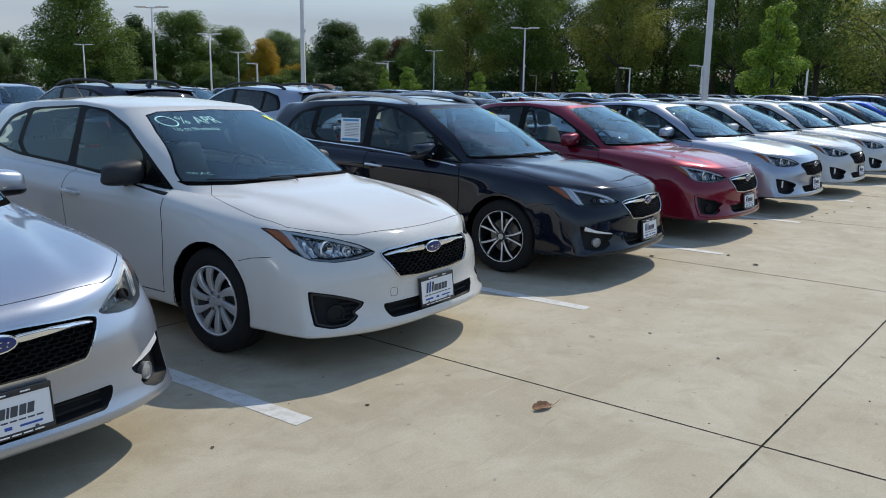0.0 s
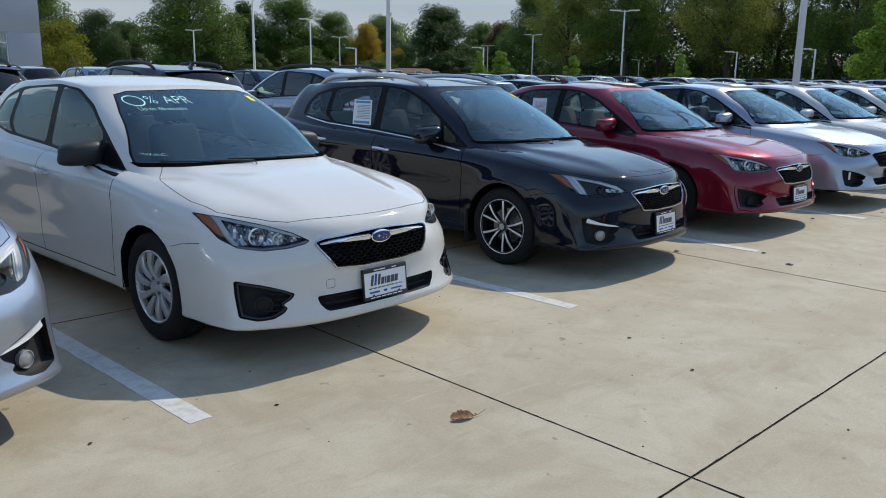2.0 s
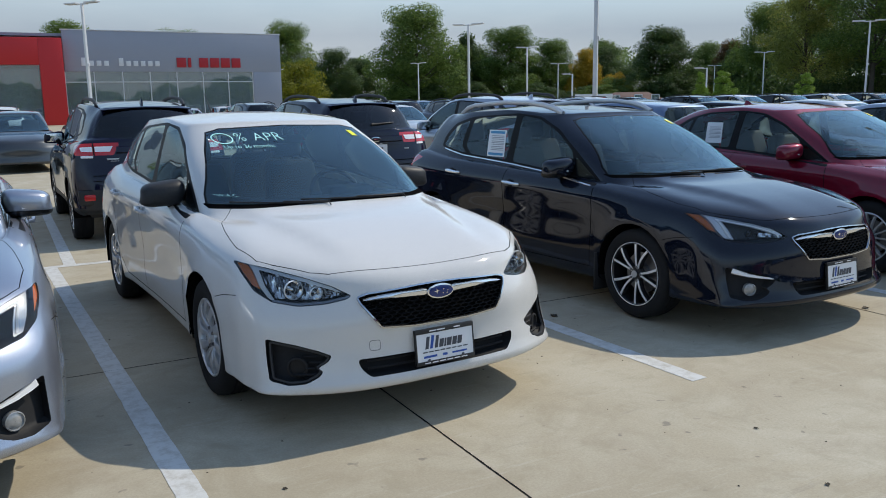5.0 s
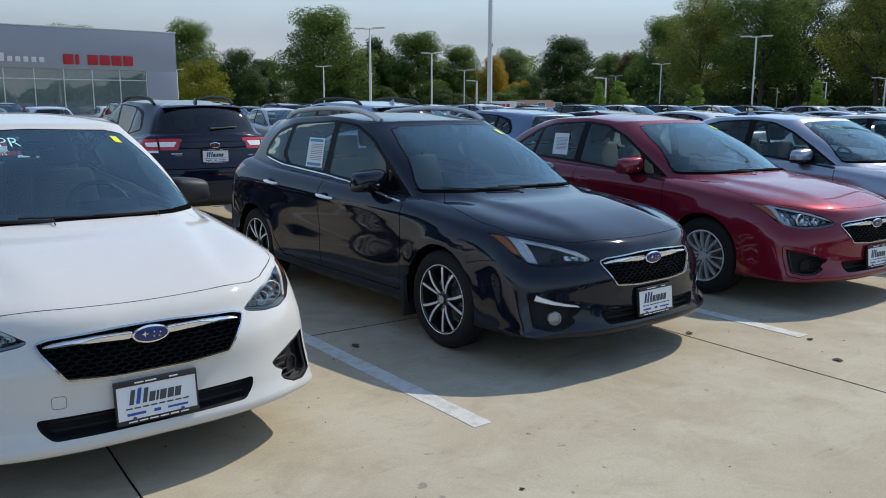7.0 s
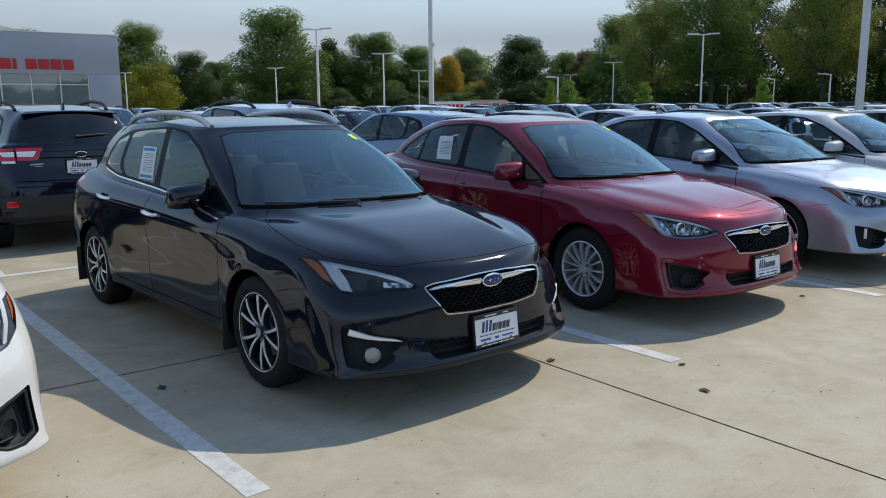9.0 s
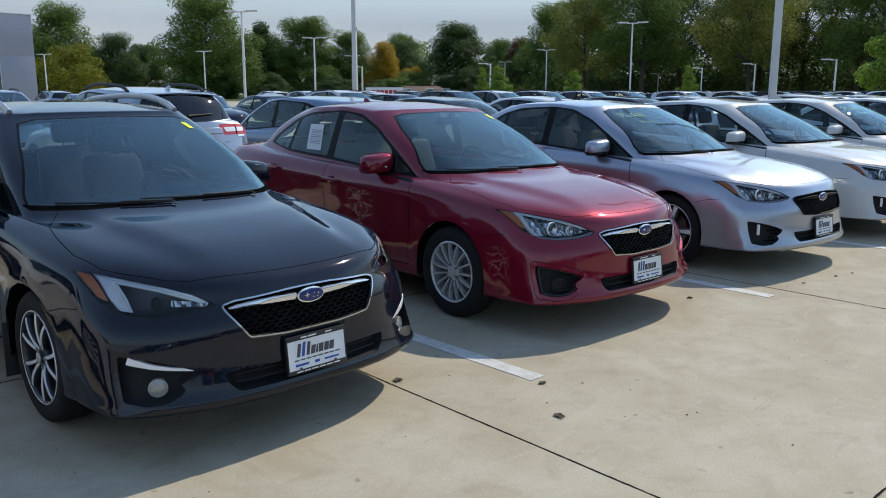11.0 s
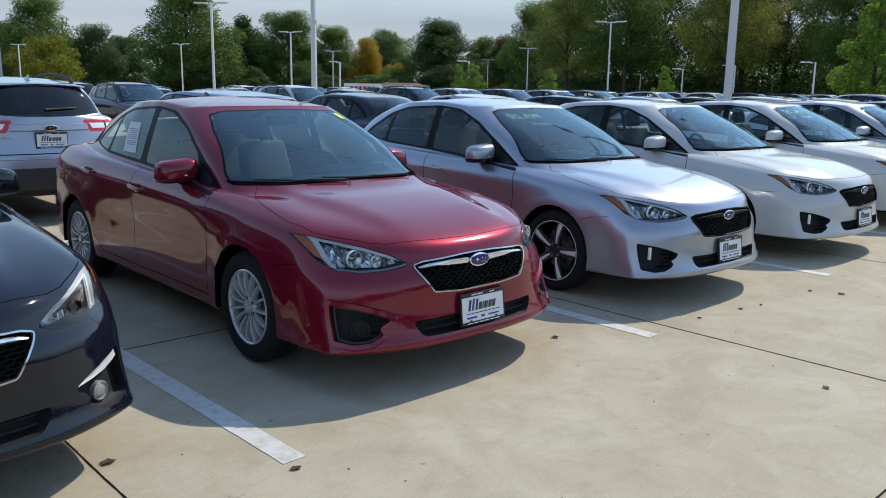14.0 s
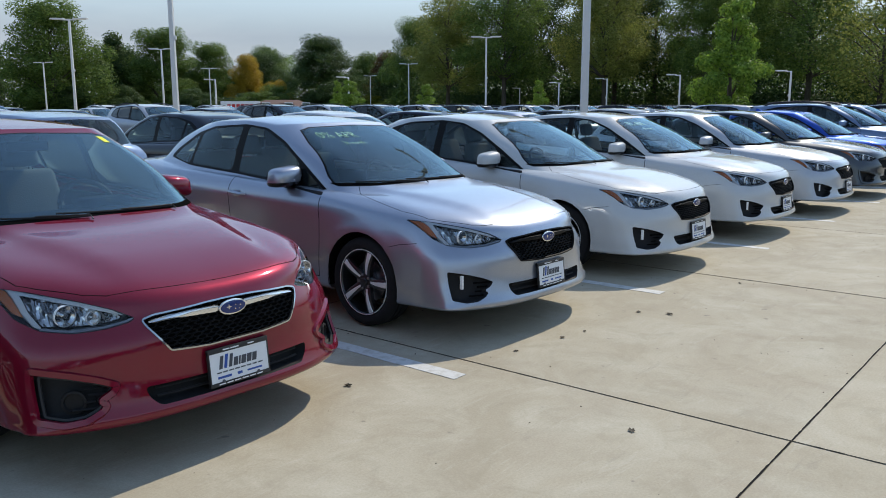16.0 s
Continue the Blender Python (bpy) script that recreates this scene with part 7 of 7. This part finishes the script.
def tree(x, y, h, r, kind, color, rz=0.0, label="broad green tree in full leaf at the lot's edge", k=1.0):
    x, y, h, r = 4 + (x - 4) * k, y * k, 1.5 + (h - 1.5) * k, r * k
    spec = {"broad": (12.0, 4.7, 40000, 0.08, 0.130, "round"), "tall": (19.0, 5.2, 32000, 0.30, 0.140, "open"), "bush": (5.0, 3.2, 9000, 0.04, 0.125, "round"), "cone": (11.0, 3.2, 9000, 0.08, 0.19, "cone"),
            "young": (5.8, 1.9, 9000, 0.16, 0.10, "round"), "airy": (15.0, 6.0, 9000, 0.22, 0.20, "open")}
    h0, r0, n, bare, size, shape = spec[kind]
    variant = int(abs(x * 7 + y * 3)) % 3 if kind in ("broad", "tall") else 0
    key = (kind, variant)
    if key not in TREE_KINDS:
        TREE_KINDS[key] = tree_meshes(len(kind) * 7 + variant, h0, r0, n, bare, size, shape)
    trunk, crown = TREE_KINDS[key]
    o = new("tree")
    o.matrix_basis = pose(x, y, -0.01, 0, 0, rz) @ Matrix.Diagonal((r / r0, r / r0, h / h0, 1))
    tagged(o, label, "tree", "trees round the lot")
    part("trunk", trunk, BARK, o)
    part("crown", crown, LEAF[color], o)


GREEN = "broad green tree in full leaf at the lot's edge"
DARK = "dense dark green tree at the lot's edge"
for i, (x, y, h, r, kind, color, label) in enumerate((
        (42.3, 121.6, 13.4, 5.6, "broad", "green", GREEN), (35.1, 97, 6.6, 4.4, "bush", "olive", "low rounded yellow-green tree beside the showroom"), (48.3, 117, 9.4, 4.0, "broad", "dark", DARK),
        (55, 124, 8.6, 4.2, "broad", "dark", DARK), (54.6, 102.2, 14.2, 7.0, "broad", "green", GREEN), (66.7, 109.2, 11.4, 3.6, "cone", "dark", DARK), (71.8, 105.4, 12.4, 6.4, "broad", "green", GREEN),
        (79.7, 105.6, 10.6, 5.0, "broad", "green", GREEN), (81.6, 99, 8.8, 3.2, "broad", "yellow", "tree turning golden yellow among green ones"), (81.4, 92.5, 5.0, 2.6, "bush", "yellow", "small golden bush before the woods"),
        (99, 116, 11.6, 5.0, "broad", "green", GREEN), (86.9, 88.5, 11.2, 6.2, "broad", "dark", DARK), (97.5, 85.7, 9.4, 3.8, "broad", "rust", "tree with thin rust-brown autumn leaves"), (102, 94.5, 9.8, 4.4, "broad", "green", GREEN),
        (86.4, 70, 12.4, 4.8, "broad", "green", GREEN), (96, 71, 15, 5.6, "tall", "green", "tall green tree with a high crown and visible trunk"), (93, 80, 8, 4.2, "broad", "dark", DARK),
        (40, 132, 10, 6, "broad", "dark", DARK), (28, 130, 12.5, 6, "broad", "green", GREEN), (12, 122, 12.8, 6, "broad", "green", GREEN), (62, 118, 9, 5, "broad", "dark", DARK), (74, 120, 10.5, 6, "broad", "dark", DARK),
        (88, 103, 9.5, 5.5, "broad", "dark", DARK), (47, 126, 8, 5, "broad", "dark", DARK))):
    tree(x, y, h, r, kind, color, 37 * i, label, 1.6)
TALL = "tall green tree with a high crown and visible trunk"
for i, (x, y, h, r, color) in enumerate(((88, 66, 15.5, 5.2, "green"), (89, 58, 18.5, 5.6, "green"), (100, 60, 21, 6.0, "dark"), (94, 47, 19.5, 5.4, "green"), (112, 49, 21.5, 6.2, "dark"), (104, 39, 19.5, 5.6, "green"), (127, 40, 23, 7.0, "dark"),
                                         (99, 25.5, 18.5, 6.4, "green"), (113, 23, 13, 5.0, "green"), (106, 52, 20, 6, "dark"), (118, 33, 20, 6, "green"), (97, 34, 18, 5, "green"), (120, 62, 20, 6.5, "dark"), (108, 70, 17, 6, "dark"))):
    tree(x, y, h, r, "tall", "light" if i % 3 == 0 else color, 53 * i, TALL, 1.35)
tree(94, 17.5, 14, 6.5, "airy", "light", 20, "thin-leaved tree with dark spreading limbs", 1.3)
tree(96, 10.5, 14, 6.5, "airy", "light", 80, "thin-leaved tree with dark spreading limbs", 1.3)
tree(112, 9, 9, 5.5, "tall", "green", 130, TALL, 1.35)
YOUNG = "young bright green tree in a lot island"
for x, y, h, r in ((44.9, 13.8, 6.3, 1.95), (49.3, 43.3, 3.4, 1.25), (52.8, 38.9, 3.1, 1.0), (58.0, 32.6, 3.4, 0.85), (59.2, 55.0, 3.8, 0.9)):
    tree(x, y, h, r, "young", "fresh", x * 40, YOUNG)
for i in range(48):                                   # undergrowth below the woods
    t = i / 47
    a = Vector((58, 112)).lerp(Vector((100, 82)), t * 2) if t < 0.5 else Vector((97, 78)).lerp(Vector((118, 12)), (t - 0.5) * 2)
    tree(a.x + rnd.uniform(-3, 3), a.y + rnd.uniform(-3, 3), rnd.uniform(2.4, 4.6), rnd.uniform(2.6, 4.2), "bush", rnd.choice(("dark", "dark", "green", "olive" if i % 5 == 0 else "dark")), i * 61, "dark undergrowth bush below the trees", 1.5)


def leaf_band(count, seed, place, size):
    """Many loose leaf sprays; place(g, n) gives their points."""
    g = np.random.default_rng(seed)
    P = place(g, count)
    N = np.stack([g.uniform(-1, 1, count), g.uniform(-1, 1, count), g.uniform(-0.3, 1, count)], 1)
    N /= np.linalg.norm(N, axis=1)[:, None]
    t1 = np.cross(N, g.normal(size=(count, 3)))
    t1 /= np.linalg.norm(t1, axis=1)[:, None]
    k = g.uniform(size[0], size[1], count)[:, None]
    V = np.stack([P - t1 * k, P - np.cross(N, t1) * k * 0.6, P + t1 * k, P + np.cross(N, t1) * k * 0.6], 1).reshape(-1, 3)
    me = bpy.data.meshes.new("leaf_band")
    me.from_pydata(V.tolist(), [], np.arange(count * 4).reshape(-1, 4).tolist())
    return me


def horizon_woods(g, n):
    a = np.radians(g.uniform(-24, 117, n))
    top = 14 + 2.6 * np.sin(a * 23) + 2.0 * np.sin(a * 57 + 1) + 1.2 * np.sin(a * 131)
    d = g.uniform(270, 320, n)
    return np.stack([20 + np.cos(a) * d, 10 + np.sin(a) * d, top * g.random(n) ** 0.75], 1)


def woods_across(g, n):
    """The tree line on the other side of the lot, which the showroom's windows mirror."""
    x = g.uniform(-90, 130, n)
    top = 6.4 + 1.6 * np.sin(x * 0.13) + 1.2 * np.sin(x * 0.31 + 1) + 0.8 * np.sin(x * 0.9)
    return np.stack([x, -74 + g.normal(0, 3.0, n), top * g.random(n) ** 0.8], 1)


def understory(g, n):
    """Low growth between the trunks, along the wood's bend."""
    t = g.random(n)
    x = np.interp(t, (0, 0.35, 0.7, 1), (128, 146, 152, 150))
    y = np.interp(t, (0, 0.35, 0.7, 1), (104, 78, 42, 0))
    top = 6.5 + 1.6 * np.sin(t * 61) + 1.2 * np.sin(t * 143 + 2) + 0.7 * np.sin(t * 377)
    return np.stack([x + g.normal(0, 3.5, n), y + g.normal(0, 3.5, n), top * g.random(n) ** 0.9], 1)


tagged(part("far_woods", leaf_band(110000, 9, horizon_woods, (0.30, 0.62)), LEAF["green"], None), "distant dark green woods behind the lot", "woods", kind="stuff")
tagged(part("woods_across", leaf_band(42000, 11, woods_across, (0.35, 0.7)), LEAF["green"], None), "green tree line across the lot, mirrored in the glass", "woods", kind="stuff")
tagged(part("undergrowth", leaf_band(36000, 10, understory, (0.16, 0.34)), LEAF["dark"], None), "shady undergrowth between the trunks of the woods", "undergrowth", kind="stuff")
GRASS = material("mown_grass", (0.05, 0.085, 0.02), 0.9, grain=0.4, scale=2, bump=0.5)
tagged(part("lawn", boxm(70, -60, -0.3, 400, 300, 0.02), GRASS, None, m=pose(28, -12, 0, 0, 0, 12)), "green lawn below the trees", "lawn", kind="structure")

# ---- fallen leaves and specks ----
DRY = material("dry_leaf", (0.36, 0.19, 0.095), 0.8, grain=0.5, scale=60, bump=0.5)
DRY_DARK = material("dark_dry_leaf", (0.06, 0.045, 0.028), 0.85, grain=0.5, scale=60)


def leaf_bm(size, curl, seed):
    q = random.Random(seed)
    bm = bmesh.new()
    n = 14
    c = bm.verts.new((0, 0, size * 0.12))
    ring, mid = [], []
    for k in range(n):
        a = 2 * math.pi * k / n
        r = size * (0.55 + 0.45 * abs(math.cos(2.5 * a))) * q.uniform(0.85, 1.1)
        z = curl * size * abs(math.sin(a)) + q.uniform(0, 0.08) * size + 0.004
        ring.append(bm.verts.new((math.cos(a) * r, math.sin(a) * r * 0.62, z)))
        mid.append(bm.verts.new((math.cos(a) * r * 0.5, math.sin(a) * r * 0.3, size * 0.05 + 0.3 * z)))
    for k in range(n):
        bm.faces.new((mid[k], ring[k], ring[(k + 1) % n], mid[(k + 1) % n]))
        bm.faces.new((c, mid[k], mid[(k + 1) % n]))
    for v in bm.verts:
        v.co.z *= 0.6
    return bm


def curled_leaf(length, width):
    """A long dry leaf rolled up along its rib, with a torn edge and a stalk."""
    q = random.Random(11)
    bm = bmesh.new()
    rows = []
    for i in range(15):
        t = i / 14
        w = width * (math.sin(math.pi * min(1, 0.12 + 0.86 * t)) ** 0.6) * q.uniform(0.8, 1.12)
        row = []
        for j in range(7):
            v = j / 3 - 1
            row.append(bm.verts.new(((t - 0.5) * length + q.uniform(-1, 1) * 0.003, v * w * (0.62 if v > 0 else 0.8), 0.004 + 0.75 * w * abs(v) ** 1.7 * (1.25 if v > 0 else 0.5) + q.uniform(0, 0.005))))
        rows.append(row)
    for a, b in zip(rows, rows[1:]):
        for k in range(6):
            bm.faces.new((a[k], a[k + 1], b[k + 1], b[k]))
    tube(bm, [(length * 0.42, 0, 0.006), (length * 0.7, 0.004, 0.010), (length * 1.05, 0.014, 0.022)], [0.0022, 0.0018, 0.0013], 5)
    return bm


LEAVES = [(3.335, 2.01, 0.08, 0.45, DRY), (10.09, 3.17, 0.03, 0.4, DRY_DARK), (12.63, 2.65, 0.03, 0.3, DRY_DARK), (12.71, 2.44, 0.035, 0.3, DRY_DARK), (11.67, 2.74, 0.025, 0.3, DRY_DARK), (11.9, 2.7, 0.02, 0.3, DRY_DARK),
          (11.22, 2.81, 0.02, 0.3, DRY_DARK), (10.51, 1.66, 0.032, 0.2, DRY_DARK), (5.29, 4.28, 0.045, 0.3, DRY_DARK), (7.33, 3.26, 0.04, 0.3, DRY_DARK), (7.6, 2.36, 0.04, 0.2, DRY_DARK), (7.88, 2.71, 0.03, 0.3, DRY_DARK),
          (4.69, 1.63, 0.018, 0.3, DRY_DARK), (4.9, 2.16, 0.015, 0.3, DRY_DARK), (2.01, 2.87, 0.015, 0.3, DRY_DARK), (2.8, 2.7, 0.014, 0.3, DRY_DARK), (14.12, 2.41, 0.025, 0.3, DRY_DARK), (7.0, 3.9, 0.03, 0.3, DRY_DARK)]
for i, (x, y, s, curl, mat) in enumerate(LEAVES):
    tagged(part("fallen_leaf", leaf_bm(s, curl, i) if i else curled_leaf(0.115, 0.034), mat, None, m=pose(x, y, 0.0, 0, 0, 30 + 77 * i if i else -20)), "curled dry brown leaf lying on concrete" if i == 0 else "small dark dry leaf lying on concrete", "leaf", "fallen leaves")


def crumbs():
    q = random.Random(3)
    verts, faces = [], []
    for _ in range(420):
        x, y, s = q.uniform(-2, 22), q.uniform(-0.5, 5.5), q.uniform(0.002, 0.0065)
        i = len(verts)
        a = q.uniform(0, 6.28)
        for k in range(4):
            verts.append((x + math.cos(a + k * 1.57) * s * q.uniform(0.6, 1.6), y + math.sin(a + k * 1.57) * s * q.uniform(0.6, 1.2), 0.0005))
        verts.append((x, y, s * 0.8))
        for k in range(4):
            faces.append((i + k, i + (k + 1) % 4, i + 4))
    me = bpy.data.meshes.new("crumbs")
    me.from_pydata(verts, [], faces)
    return me


tagged(part("leaf_crumbs", crumbs(), DRY_DARK, None), "tiny dark leaf crumbs scattered over the concrete", "debris", kind="stuff")
